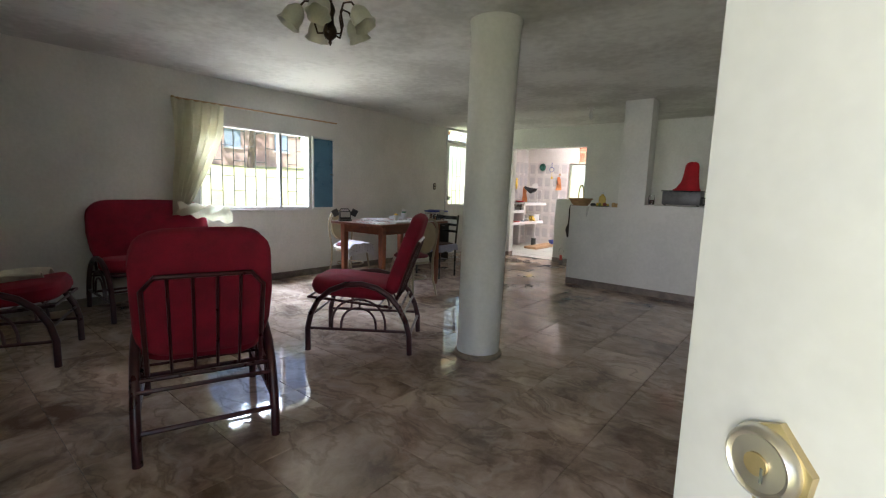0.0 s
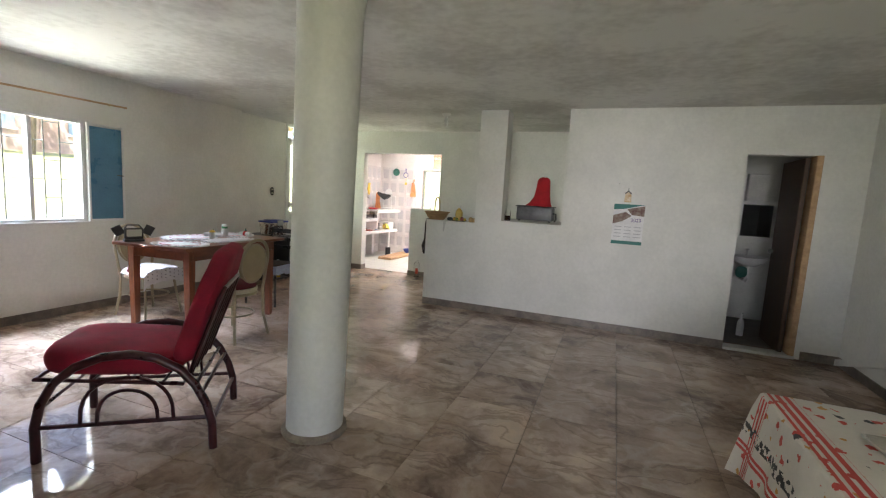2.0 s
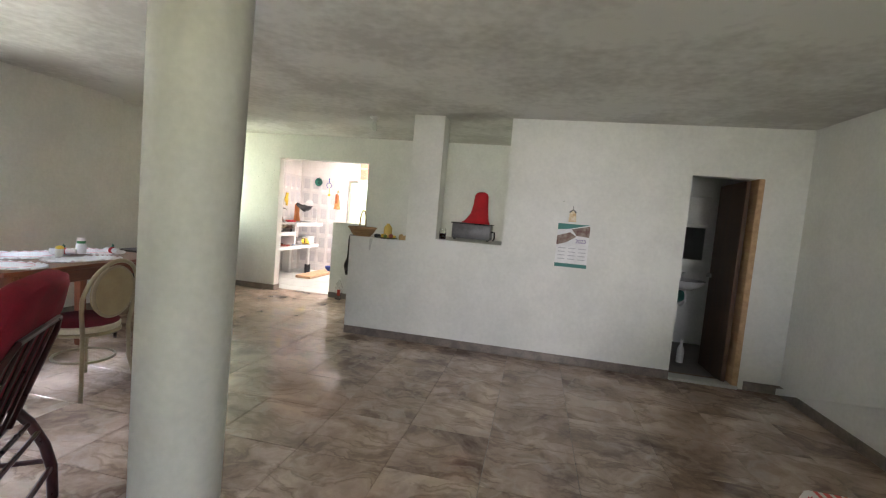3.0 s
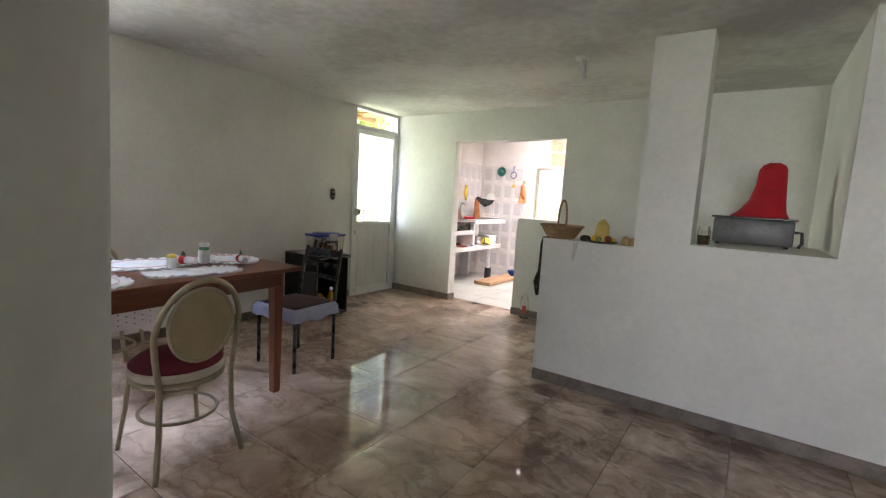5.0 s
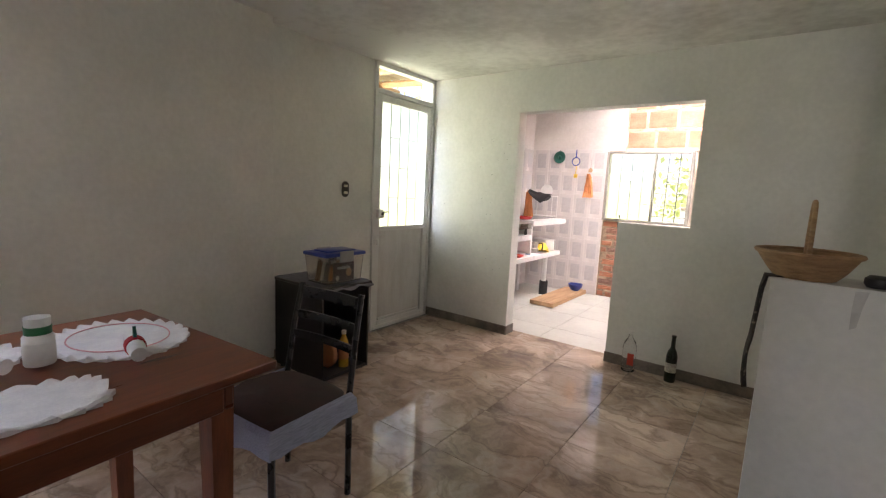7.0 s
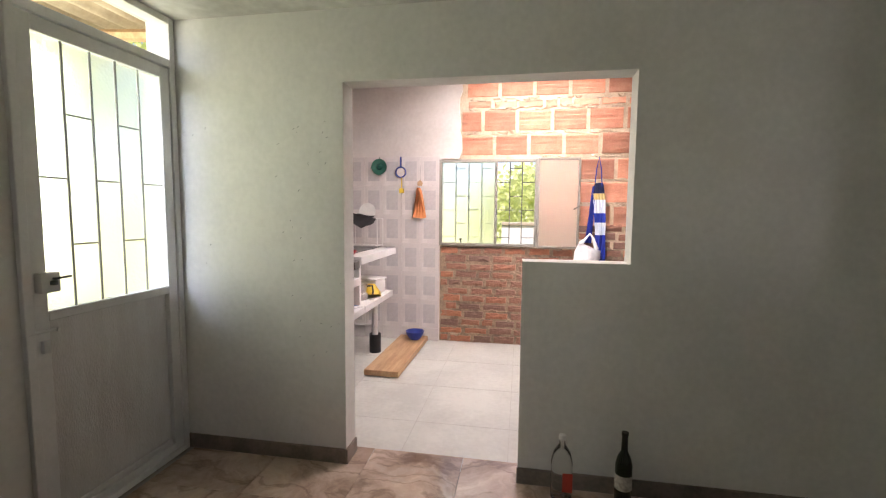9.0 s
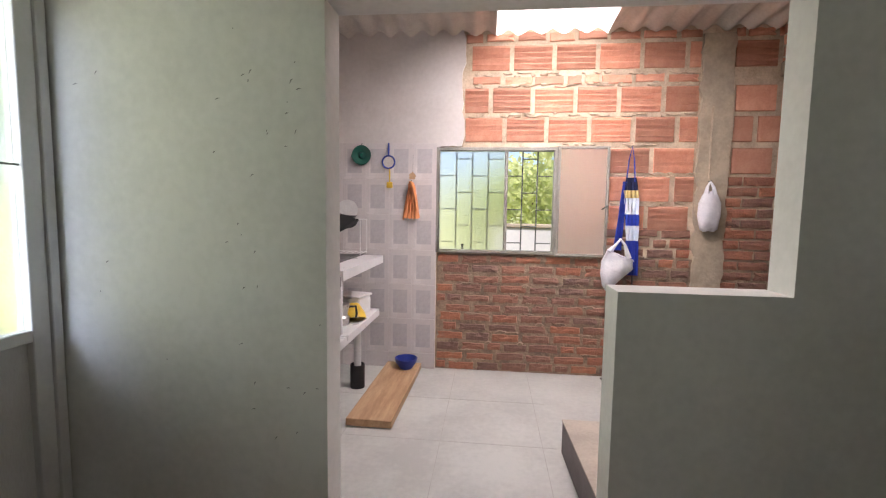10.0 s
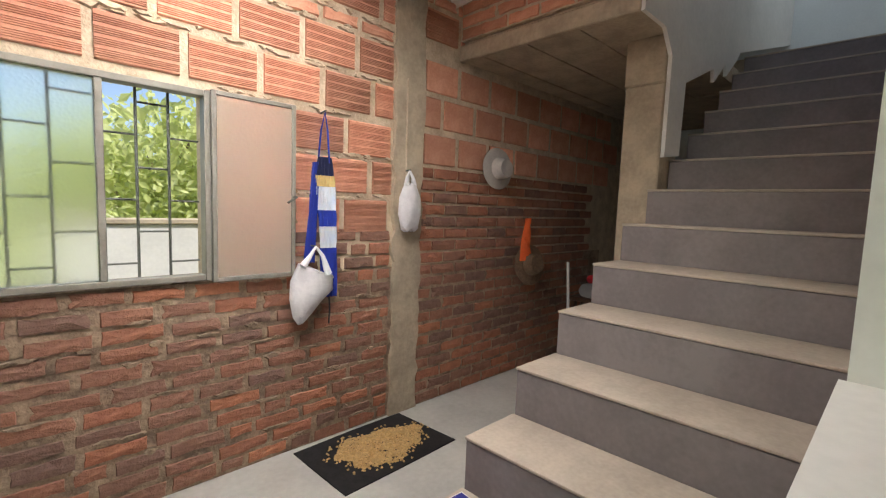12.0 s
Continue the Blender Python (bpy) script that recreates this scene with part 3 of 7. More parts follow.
kw = thing("window_2", (0, 0, 0), 0, "bronze-grey steel kitchen window, frosted pane, one sash open", "window", kind="structure")
frame_bars(kw, "y", 10.09, 10.16, -3.89, -2.9, 1.012, 1.885, 0.028, WIN_BRONZE)
part("mullion", B(-3.325, -3.298, 10.09, 10.15, 1.04, 1.857, 0.003, 1), WIN_BRONZE, kw)
bars(kw, "y", 10.18, -3.862, -3.325, 1.03, 1.86, 3, [0.96, 1.24, 1.52, 1.8], DARK_STEEL)
bars(kw, "y", 10.18, -3.298, -2.93, 1.03, 1.86, 2, [0.96, 1.24, 1.52, 1.8], DARK_STEEL)
pane = part("pane", B(-3.862, -3.325, 10.12, 10.125, 1.04, 1.857), FROST, kw, "frosted patterned glass", False)
pane.visible_shadow = False
frame_bars(kw, "y", 10.062, 10.085, -2.905, -2.5, 1.005, 1.89, 0.022, WIN_BRONZE, "sash_frame")
part("sash_glass", B(-2.883, -2.522, 10.07, 10.076, 1.027, 1.868), FROST_SASH, kw, "dusty frosted glass sash folded open").visible_shadow = False
part("sash_handle", T([(-2.51, 10.062, 1.42), (-2.51, 10.03, 1.42), (-2.56, 10.025, 1.39)], 0.006, 8), DARK_STEEL, kw)
part("latch", T([(-3.66, 10.09, 1.05), (-3.66, 10.06, 1.07), (-3.66, 10.06, 1.09)], [0.008, 0.008, 0.014], 8), DARK_STEEL, kw)

# bathroom door, tan jamb and the dark leaf opened inward
d2 = thing("door_2", (0, 0, 0), 0, "dark wooden bathroom door standing open with a pine jamb", "door", kind="structure")
part("jamb", B(1.773, 1.823, 6.12, 6.275, 0.01, 1.916, 0.004, 1), WOODT, d2, "pale pine jamb")
part("door_leaf", B(1.71, 1.748, 6.2, 6.79, 0.015, 1.9, 0.004, 1), WOODD, d2, "dark brown varnished wood")
part("door_handle", L([(0.0, 0), (0.02, 0.0), (0.025, 0.02), (0.02, 0.04), (0, 0.045)], 14, (1.69, 6.74, 0.95)), DARK_STEEL, d2)
part("threshold", B(1.234, 1.823, 6.1, 6.264, 0.0, 0.03, 0.008, 2), CEMENT, d2, "broken cement threshold")

# the entrance door, ajar, close to the start of the walk
ed = thing("door_3", (1.17, 0.3, 0), math.degrees(math.atan2(0.5, -0.785)), "white steel entrance door with glass, standing ajar", "door", kind="structure")
DOOR_ENAMEL = mat("pale_grey_door_enamel", (0.56, 0.555, 0.55), (0.5, 0.495, 0.49), 0.35, scale=4, bump=0.05)
WID = 0.925
part("stile", B(WID - 0.135, WID, -0.02, 0.02, 0.02, 2.05, 0.004, 2), DOOR_ENAMEL, ed)
part("stile", B(0, 0.085, -0.02, 0.02, 0.02, 2.05, 0.004, 2), DOOR_ENAMEL, ed)
part("rail", B(0.085, WID - 0.085, -0.02, 0.02, 1.95, 2.05, 0.004, 1), DOOR_ENAMEL, ed)
part("panel", B(0.085, WID - 0.085, -0.008, 0.008, 0.02, 0.75, 0.003, 1), DOOR_ENAMEL, ed)
part("glass_bead", B(WID - 0.175, WID - 0.135, -0.012, 0.012, 0.75, 1.95, 0.004, 1), DOOR_ENAMEL, ed)
pane = part("pane", B(0.085, WID - 0.175, -0.003, 0.003, 0.75, 1.95), CLEAR, ed, "", False)
pane.visible_shadow = False
BRASS = mat("worn_brass", (0.62, 0.5, 0.28), (0.45, 0.35, 0.2), 0.35, 0.9, scale=20, bump=0.1)
NICKEL = mat("worn_nickel", (0.6, 0.56, 0.5), None, 0.3, 0.9, scale=20, bump=0.05)
rim = Matrix.Translation((WID - 0.072, 0.02, 1.04)) @ Matrix.Rotation(radians(-90), 4, "X")
bm = L([(0.0, 0), (0.024, 0.0), (0.025, 0.005), (0.023, 0.011), (0.0205, 0.013), (0.0185, 0.012), (0.018, 0.011), (0.0, 0.0115)], 36)
bmesh.ops.transform(bm, matrix=rim, verts=bm.verts[:])
cyl = part("lock_cylinder", bm, NICKEL, ed, "nickel lock cylinder in a brass collar")
bm = L([(0.0, 0.0115), (0.0075, 0.0115), (0.0075, 0.0135), (0.0, 0.0135)], 20)
bmesh.ops.transform(bm, matrix=rim, verts=bm.verts[:])
part("key_plug", bm, BRASS, cyl)
part("keyhole", B(WID - 0.0778, WID - 0.0762, 0.0332, 0.0342, 1.03, 1.04), DARK_STEEL, cyl)
bm = plate(bmesh.new(), [(WID - 0.101, 1.047), (WID - 0.079, 1.07), (WID - 0.062, 1.062), (WID - 0.056, 1.03), (WID - 0.075, 1.003), (WID - 0.096, 1.008)], "y", 0.02, 0.026)
part("lock_collar", bm, BRASS, cyl)

# ---- living room ----
RED_CLOTH = mat("red_woven_upholstery", (0.29, 0.008, 0.03), (0.19, 0.005, 0.02), 0.9, scale=7, fine=220, bump=0.35, depth=0.003)
MAROON_TUBE = mat("dark_maroon_painted_tube", (0.06, 0.010, 0.013), (0.035, 0.007, 0.009), 0.3, scale=12, bump=0.03)
CREAM_CLOTH = mat("cream_cotton", (0.72, 0.68, 0.56), (0.6, 0.56, 0.46), 0.9, scale=12, fine=120, bump=0.3)
WHITE_CLOTH = mat("white_cotton", (0.8, 0.79, 0.8), (0.68, 0.67, 0.7), 0.9, scale=14, fine=150, bump=0.3)
BLACK = mat("black_enamel", (0.012, 0.012, 0.013), (0.02, 0.02, 0.02), 0.28, scale=10, bump=0.03)
BLACK_PLASTIC = mat("black_plastic", (0.02, 0.02, 0.022), None, 0.45, bump=0.05)
RED = mat("red_fabric_cover", (0.5, 0.012, 0.02), (0.36, 0.008, 0.014), 0.85, scale=9, fine=120, bump=0.4, depth=0.006)
YELLOW = mat("yellow_plastic", (0.75, 0.5, 0.04), None, 0.4, bump=0.03)
ORANGE = mat("orange_cloth", (0.72, 0.3, 0.12), (0.6, 0.22, 0.08), 0.9, scale=12, bump=0.3)
HIVIS = mat("bright_orange_cloth", (0.85, 0.14, 0.03), None, 0.85, scale=10, bump=0.2)
BLUE = mat("blue_plastic", (0.02, 0.05, 0.32), (0.015, 0.035, 0.24), 0.35, scale=6, bump=0.03)
GREEN = mat("green_enamel", (0.01, 0.1, 0.075), None, 0.35, bump=0.03)
PLASTIC_WHITE = mat("white_plastic", (0.78, 0.77, 0.75), None, 0.4, bump=0.03)
PAPER = mat("white_paper", (0.8, 0.8, 0.8), None, 0.8, bump=0.02)
STEEL = mat("brushed_steel", (0.55, 0.54, 0.52), (0.45, 0.44, 0.42), 0.3, 1.0, scale=30, stretch=(1, 8, 1), bump=0.03)
TABLE_WOOD = mat("reddish_varnished_wood", (0.20, 0.058, 0.024), (0.12, 0.033, 0.015), 0.3, scale=2.5, fine=24, stretch=(7, 0.8, 7), bump=0.06, rvar=0.08)
LEG_WOOD = mat("worn_reddish_wood", (0.26, 0.08, 0.034), (0.15, 0.045, 0.02), 0.45, scale=4, fine=30, stretch=(7, 7, 0.8), bump=0.1)
TAN_TUBE = mat("champagne_painted_tube", (0.40, 0.34, 0.23), (0.33, 0.28, 0.19), 0.32, 0.3, scale=10, bump=0.03)
BEIGE_PAD = mat("beige_vinyl", (0.42, 0.34, 0.20), (0.36, 0.29, 0.17), 0.5, scale=8, bump=0.08)
WINE_VELVET = mat("burgundy_velvet", (0.16, 0.008, 0.025), (0.09, 0.004, 0.014), 0.85, scale=14, fine=160, bump=0.3)
GLASS_TINT = glass("pale_green_table_glass", 0.0, (0.85, 0.97, 0.93))
CERAMIC = mat("white_ceramic", (0.8, 0.8, 0.78), None, 0.15, bump=0.0)


def lean(y, z, deg):
    return Matrix.Translation((0, y, z)) @ Matrix.Rotation(radians(deg), 4, "X")


def lounge_seat(name, width, at, rz, label, category, group=""):
    """Arched tube frame with loose seat and back cushions; the front looks along +y."""
    t = thing(name, at, rz, label, category, group)
    side = [(0.38, 0.0), (0.38, 0.17), (0.355, 0.28), (0.3, 0.385), (0.21, 0.46), (0.1, 0.505), (-0.02, 0.515), (-0.13, 0.49), (-0.23, 0.43), (-0.3, 0.345), (-0.35, 0.24), (-0.375, 0.14), (-0.38, 0.0)]
    hw = width / 2
    for s in (-1, 1):
        x = s * hw
        part("leg_arch", T([(x, y, z) for y, z in side], 0.021, 10), MAROON_TUBE, t)
        part("side_rail", T([(x, 0.378, 0.17), (x, -0.372, 0.17)], 0.011, 8), MAROON_TUBE, t)
        for w, top in ((0.13, 0.335), (0.2, 0.40)):
            part("inner_arch", T([(x, w * math.cos(a), 0.17 + (top - 0.17) * math.sin(a) ** 0.7) for a in [math.pi * i / 14 for i in range(15)]], 0.009, 6), MAROON_TUBE, t)
        part("foot_cap", L([(0.0, 0.0), (0.02, 0.0), (0.02, 0.022), (0.0175, 0.024)], 10, (x, 0.38, 0)), BLACK_PLASTIC, t)
        part("foot_cap", L([(0.0, 0.0), (0.02, 0.0), (0.02, 0.022), (0.0175, 0.024)], 10, (x, -0.38, 0)), BLACK_PLASTIC, t)
    part("rear_stretcher", T([(-hw, -0.374, 0.14), (hw, -0.374, 0.14)], 0.012, 8), MAROON_TUBE, t)
    part("front_stretcher", T([(-hw, 0.36, 0.26), (hw, 0.36, 0.26)], 0.009, 8), MAROON_TUBE, t)
    part("seat_frame", T([(-hw + 0.02, 0.38, 0.40), (hw - 0.02, 0.38, 0.40), (hw - 0.02, -0.24, 0.345), (-hw + 0.02, -0.24, 0.345)], 0.011, 8, True), MAROON_TUBE, t)
    part("seat_bar", T([(-hw, -0.3, 0.345), (hw, -0.3, 0.345)], 0.010, 8), MAROON_TUBE, t)
    part("seat_bar", T([(-hw, -0.33, 0.305), (hw, -0.33, 0.305)], 0.010, 8), MAROON_TUBE, t)
    for k in range(4):
        y = 0.3 - 0.15 * k
        part("seat_slat", T([(-hw + 0.02, y, 0.393 - 0.011 * k), (hw - 0.02, y, 0.393 - 0.011 * k)], 0.007, 6), MAROON_TUBE, t)
    a = lambda h: (-0.25 - 0.36 * h, 0.35 + h)
    zt = 0.47
    bw = hw - 0.045
    y0, z0 = a(0.0)
    y1, z1 = a(zt - 0.06)
    y2, z2 = a(zt)
    part("back_frame", T([(-bw, y0, z0), (-bw, y1, z1), (-bw + 0.05, y2, z2), (bw - 0.05, y2, z2), (bw, y1, z1), (bw, y0, z0)], 0.011, 8), MAROON_TUBE, t)
    n = max(4, int(width / 0.13))
    for k in range(n):
        x = -bw + 2 * bw * (k + 1) / (n + 1)
        part("back_bar", T([(x, y0, z0), (x, y2, z2)], 0.007, 6), MAROON_TUBE, t)
    part("seat_cushion", cushion(bmesh.new(), width - 0.02, 0.62, 0.12, seed=width, m=lean(0.085, 0.398, 4.5)), RED_CLOTH, t, "thick red seat cushion")
    part("back_cushion", cushion(bmesh.new(), width, 0.63, 0.10, seed=3 + width, m=lean(-0.375, 0.70, 109.8) @ Matrix.Translation((0, 0, -0.112))), RED_CLOTH, t, "thick red back cushion")
    return t


def yaw_to(dx, dy):
    return math.degrees(math.atan2(-dx, dy))


lounge_seat("armchair", 0.56, (-1.914, 1.334, 0), yaw_to(-0.757, 0.27), "red cushioned armchair on an arched maroon tube frame", "armchair", "red armchairs")
lounge_seat("armchair", 0.56, (-2.195, 2.685, 0), yaw_to(-0.62, -0.455), "red cushioned armchair beside the round column", "armchair", "red armchairs")
lounge_seat("armchair", 0.56, (-3.61, 0.72, 0), yaw_to(0.40, 0.91), "red cushioned armchair with a cream cloth over it", "armchair", "red armchairs")
lounge_seat("sofa", 1.08, (-4.39, 2.0, 0), yaw_to(1, 0), "red cushioned two-seat sofa below the curtained window", "sofa")


def drape(bm, rows, thick=0.006):
    """A hanging cloth: rows of points, given back its thickness."""
    front = [[bm.verts.new(p) for p in r] for r in rows]
    for a, b in zip(front, front[1:]):
        for i in range(len(a) - 1):
            bm.faces.new((a[i], a[i + 1], b[i + 1], b[i]))
    bmesh.ops.recalc_face_normals(bm, faces=bm.faces[:])
    bmesh.ops.solidify(bm, geom=bm.faces[:], thickness=thick)
    return bm


# cream cloth thrown over the armchair by the wall
random.seed(5)
rows = []
for j in range(15):
    v = j / 14
    row = []
    for i in range(13):
        u = i / 12
        x = -0.27 + 0.3 * u + 0.03 * math.sin(v * 5) + 0.05 * v
        y = -0.36 + 0.62 * v
        z = 0.55 + 0.30 * max(0, 0.42 - v) / 0.42 + 0.03 * math.sin(u * 9 + v * 6) + 0.02 * noise.noise(Vector((u * 5, v * 5, 1)))
        if v < 0.4:
            z += 0.04
        row.append((x, y, z))
    rows.append(row)
cloth = thing("throw_cloth", (-3.61, 0.72, 0), yaw_to(0.40, 0.91), "crumpled cream cloth thrown over a red armchair", "cloth")
part("fabric", drape(bmesh.new(), rows, 0.012), CREAM_CLOTH, cloth)

# coffee table with a glass top
ct = thing("coffee_table", (-3.42, 1.98, 0), 6, "low coffee table with a glass top on a maroon frame", "coffee table")
part("glass_top", B(-0.42, 0.33, -0.36, 0.33, 0.4, 0.412, 0.003, 1), GLASS_TINT, ct, "clear glass top")
for x in (-0.36, 0.27):
    for y in (-0.3, 0.27):
        part("leg", T([(x, y, 0), (x, y, 0.38)], 0.016, 8), MAROON_TUBE, ct)
part("top_frame", T([(-0.36, -0.3, 0.385), (0.27, -0.3, 0.385), (0.27, 0.27, 0.385), (-0.36, 0.27, 0.385)], 0.013, 8, True), MAROON_TUBE, ct)

# pillow-like white packet on the sofa arm
pk = thing("paper_packet", (-4.02, 2.42, 0.52), -12, "white paper packet lying on the sofa seat", "packet")
part("packet", cushion(bmesh.new(), 0.34, 0.24, 0.045, seed=9), WHITE_CLOTH, pk)
part("printed_mark", B(-0.06, 0.03, -0.02, 0.02, 0.0485, 0.0495), mat("blue_grey_print", (0.2, 0.25, 0.35), None, 0.7, bump=0), pk)

# curtain and its rod
rod = thing("curtain_rod", (-4.72, 0, 2.07), 0, "thin wooden curtain rod above the window", "curtain rod")
part("rod", T([(0, 2.27, 0.0), (0, 4.3, 0.0)], 0.009, 8), WOODT, rod)
for y in (2.31, 4.13):
    part("bracket", T([(-0.078, y, 0.015), (-0.03, y, 0.012), (0, y, -0.012), (0.012, y, 0.004)], 0.007, 6), BRASS, rod)
part("finial", L([(0, -0.02), (0.016, -0.012), (0.02, 0), (0.014, 0.014), (0, 0.02)], 12, (0, 2.25, 0)), BRASS, rod)
cur = thing("curtain", (-4.72, 2.36, 0), 0, "sheer cream curtain gathered to one side, hem on the sill", "curtain")
CURTAIN = mat("sheer_cream_voile", (0.78, 0.75, 0.62), (0.66, 0.63, 0.5), 0.85, scale=6, fine=150, bump=0.2)


def see_through(m, amount, tint=(0.85, 0.83, 0.7)):
    nt = m.node_tree
    p, out = nt.nodes["Principled BSDF"], nt.nodes["Material Output"]
    tr = nt.nodes.new("ShaderNodeBsdfTranslucent")
    tr.inputs[0].default_value = (*tint, 1)
    mx = nt.nodes.new("ShaderNodeMixShader")
    mx.inputs[0].default_value = amount
    nt.links.new(p.outputs[0], mx.inputs[1])
    nt.links.new(tr.outputs[0], mx.inputs[2])
    nt.links.new(mx.outputs[0], out.inputs[0])


see_through(CURTAIN, 0.45)
rows = []
for j in range(31):
    v = j / 30
    z = 2.065 - 1.2 * v
    left = -0.13 + 0.015 * math.sin(v * 5)
    right = 0.4 - 0.07 * v - 0.3 * max(0, min(1, (v - 0.25) / 0.65)) ** 1.2
    row = []
    for i in range(41):
        u = i / 40
        fold = (0.028 + 0.012 * v) * math.sin(u * 38 + 2.2 * math.sin(v * 3)) + 0.02 * noise.noise(Vector((u * 8, v * 3, 0)))
        row.append((0.0 + fold + 0.03 * v, left - 0.03 * v + (right - left) * u, z))
    rows.append(row)
part("panel", drape(bmesh.new(), rows, 0.002), CURTAIN, cur)
rows = []
for j in range(15):
    v = j / 14
    row = []
    for i in range(25):
        u = i / 24
        row.append((0.07 + 0.05 * math.sin(v * 3.1) + 0.02 * math.sin(u * 17 + v * 4), -0.15 + 0.56 * u, 1.0 - 0.06 * u - (0.12 + 0.06 * u) * v + 0.015 * math.sin(u * 23 + v * 9)))
    rows.append(row)
part("gathered_hem", drape(bmesh.new(), rows, 0.006), CURTAIN, cur, "bundled curtain hem over the sofa back")

# chandelier
ch = thing("chandelier", (-1.82, 2.06, 0), 0, "bronze chandelier with five tulip glass shades on the ceiling", "chandelier")
BRONZE = mat("dark_bronze", (0.09, 0.065, 0.045), (0.05, 0.035, 0.025), 0.35, 0.8, scale=20, bump=0.05)
SHADE = mat("frosted_tulip_glass", (0.7, 0.68, 0.6), (0.6, 0.58, 0.52), 0.35, scale=10, bump=0.05)
part("canopy", L([(0.0, CEIL), (0.06, CEIL), (0.055, CEIL - 0.02), (0.02, CEIL - 0.035)], 20), BRONZE, ch)
part("stem", L([(0.012, 2.32), (0.013, 2.26), (0.024, 2.24), (0.03, 2.22), (0.02, 2.18), (0.024, 2.14), (0.036, 2.12), (0.04, 2.1), (0.036, 2.075), (0.02, 2.06), (0.008, 2.05), (0.011, 2.04), (0.0, 2.02)], 18), BRONZE, ch)
for k in range(5):
    a = 2 * math.pi * k / 5 + 0.35
    c, s = math.cos(a), math.sin(a)
    pts = [(0.03, 2.09), (0.07, 2.085), (0.085, 2.13), (0.07, 2.2), (0.09, 2.25), (0.14, 2.25), (0.165, 2.22)]
    arm = part("arm", T([(r * c, r * s, z) for r, z in pts], 0.006, 8), BRONZE, ch)
    m = Matrix.Translation((0.165 * c, 0.165 * s, 2.22)) @ Matrix.Rotation(a, 4, "Z") @ Matrix.Rotation(radians(148), 4, "Y")
    bm = L([(0.018, 0.0), (0.03, 0.01), (0.052, 0.04), (0.058, 0.075), (0.056, 0.1), (0.068, 0.13), (0.066, 0.13), (0.053, 0.1), (0.054, 0.075), (0.048, 0.04), (0.026, 0.013)], 24, wob=lambda q, z: 1 + (0.08 * math.cos(6 * q) if z > 0.11 else 0))
    bmesh.ops.transform(bm, matrix=m, verts=bm.verts[:])
    part("shade", bm, SHADE, arm, "frosted tulip shade")

# side table with the printed cloth


def printed(nt, p):
    """White ground with red stripe groups near the edges and scattered small red, ochre and black motifs."""
    base = p.inputs["Base Color"].links[0].from_socket
    tc = nt.nodes.new("ShaderNodeTexCoord")
    sep = nt.nodes.new("ShaderNodeSeparateXYZ")
    nt.links.new(tc.outputs["Object"], sep.inputs[0])

    def op(kind, a, b=None):
        n = nt.nodes.new("ShaderNodeMath")
        n.operation = kind
        for k, v in enumerate((a, b)):
            if v is None:
                continue
            if isinstance(v, float):
                n.inputs[k].default_value = v
            else:
                nt.links.new(v, n.inputs[k])
        return n.outputs[0]

    def stripes(coord, lo, hi, pitch):
        inside = op("MULTIPLY", op("GREATER_THAN", coord, lo), op("LESS_THAN", coord, hi))
        return op("MULTIPLY", inside, op("GREATER_THAN", op("FRACT", op("DIVIDE", coord, pitch)), 0.42))

    ax, ay = op("ABSOLUTE", sep.outputs[0]), op("ABSOLUTE", sep.outputs[1])
    top = op("GREATER_THAN", sep.outputs[2], 0.668)
    m1 = op("MULTIPLY", stripes(ax, 0.335, 0.415, 0.028), top)
    m2 = op("MULTIPLY", stripes(ay, 0.36, 0.44, 0.028), op("LESS_THAN", sep.outputs[2], 0.67))
    m3 = stripes(sep.outputs[2], 0.42, 0.47, 0.022)
    v = nt.nodes.new("ShaderNodeTexVoronoi")
    v.inputs["Scale"].default_value = 17
    nt.links.new(tc.outputs["Object"], v.inputs["Vector"])
    wig = nt.nodes.new("ShaderNodeTexNoise")
    wig.inputs["Scale"].default_value = 60
    nt.links.new(tc.outputs["Object"], wig.inputs["Vector"])
    dots = op("LESS_THAN", op("ADD", v.outputs["Distance"], op("MULTIPLY", wig.outputs[0], 0.5)), 0.5)
    mask = op("MAXIMUM", op("MAXIMUM", m1, m2), m3)
    blob = nt.nodes.new("ShaderNodeTexNoise")
    blob.inputs["Scale"].default_value = 45
    nt.links.new(tc.outputs["Object"], blob.inputs["Vector"])
    side = op("MULTIPLY", op("GREATER_THAN", ax, 0.26), op("LESS_THAN", ax, 0.315))
    hang = op("MULTIPLY", op("GREATER_THAN", sep.outputs[2], 0.5), op("LESS_THAN", sep.outputs[2], 0.545))
    black = op("MULTIPLY", op("MAXIMUM", op("MULTIPLY", side, op("LESS_THAN", sep.outputs[2], 0.66)), hang), op("GREATER_THAN", blob.outputs[0], 0.5))
    ramp = nt.nodes.new("ShaderNodeValToRGB")
    ramp.color_ramp.interpolation = "CONSTANT"
    e = ramp.color_ramp.elements
    e[0].color, e[1].color, e[1].position = (0.6, 0.06, 0.04, 1), (0.6, 0.3, 0.06, 1), 0.6
    e.new(0.75).color = (0.03, 0.03, 0.03, 1)
    e.new(0.86).color = (0.6, 0.06, 0.04, 1)
    nt.links.new(v.outputs["Color"], ramp.inputs[0])
    a = nt.nodes.new("ShaderNodeMix")
    a.data_type = "RGBA"
    nt.links.new(dots, a.inputs[0])
    nt.links.new(base, a.inputs[6])
    nt.links.new(ramp.outputs[0], a.inputs[7])
    b = nt.nodes.new("ShaderNodeMix")
    b.data_type = "RGBA"
    nt.links.new(mask, b.inputs[0])
    nt.links.new(a.outputs[2], b.inputs[6])
    b.inputs[7].default_value = (0.62, 0.06, 0.045, 1)
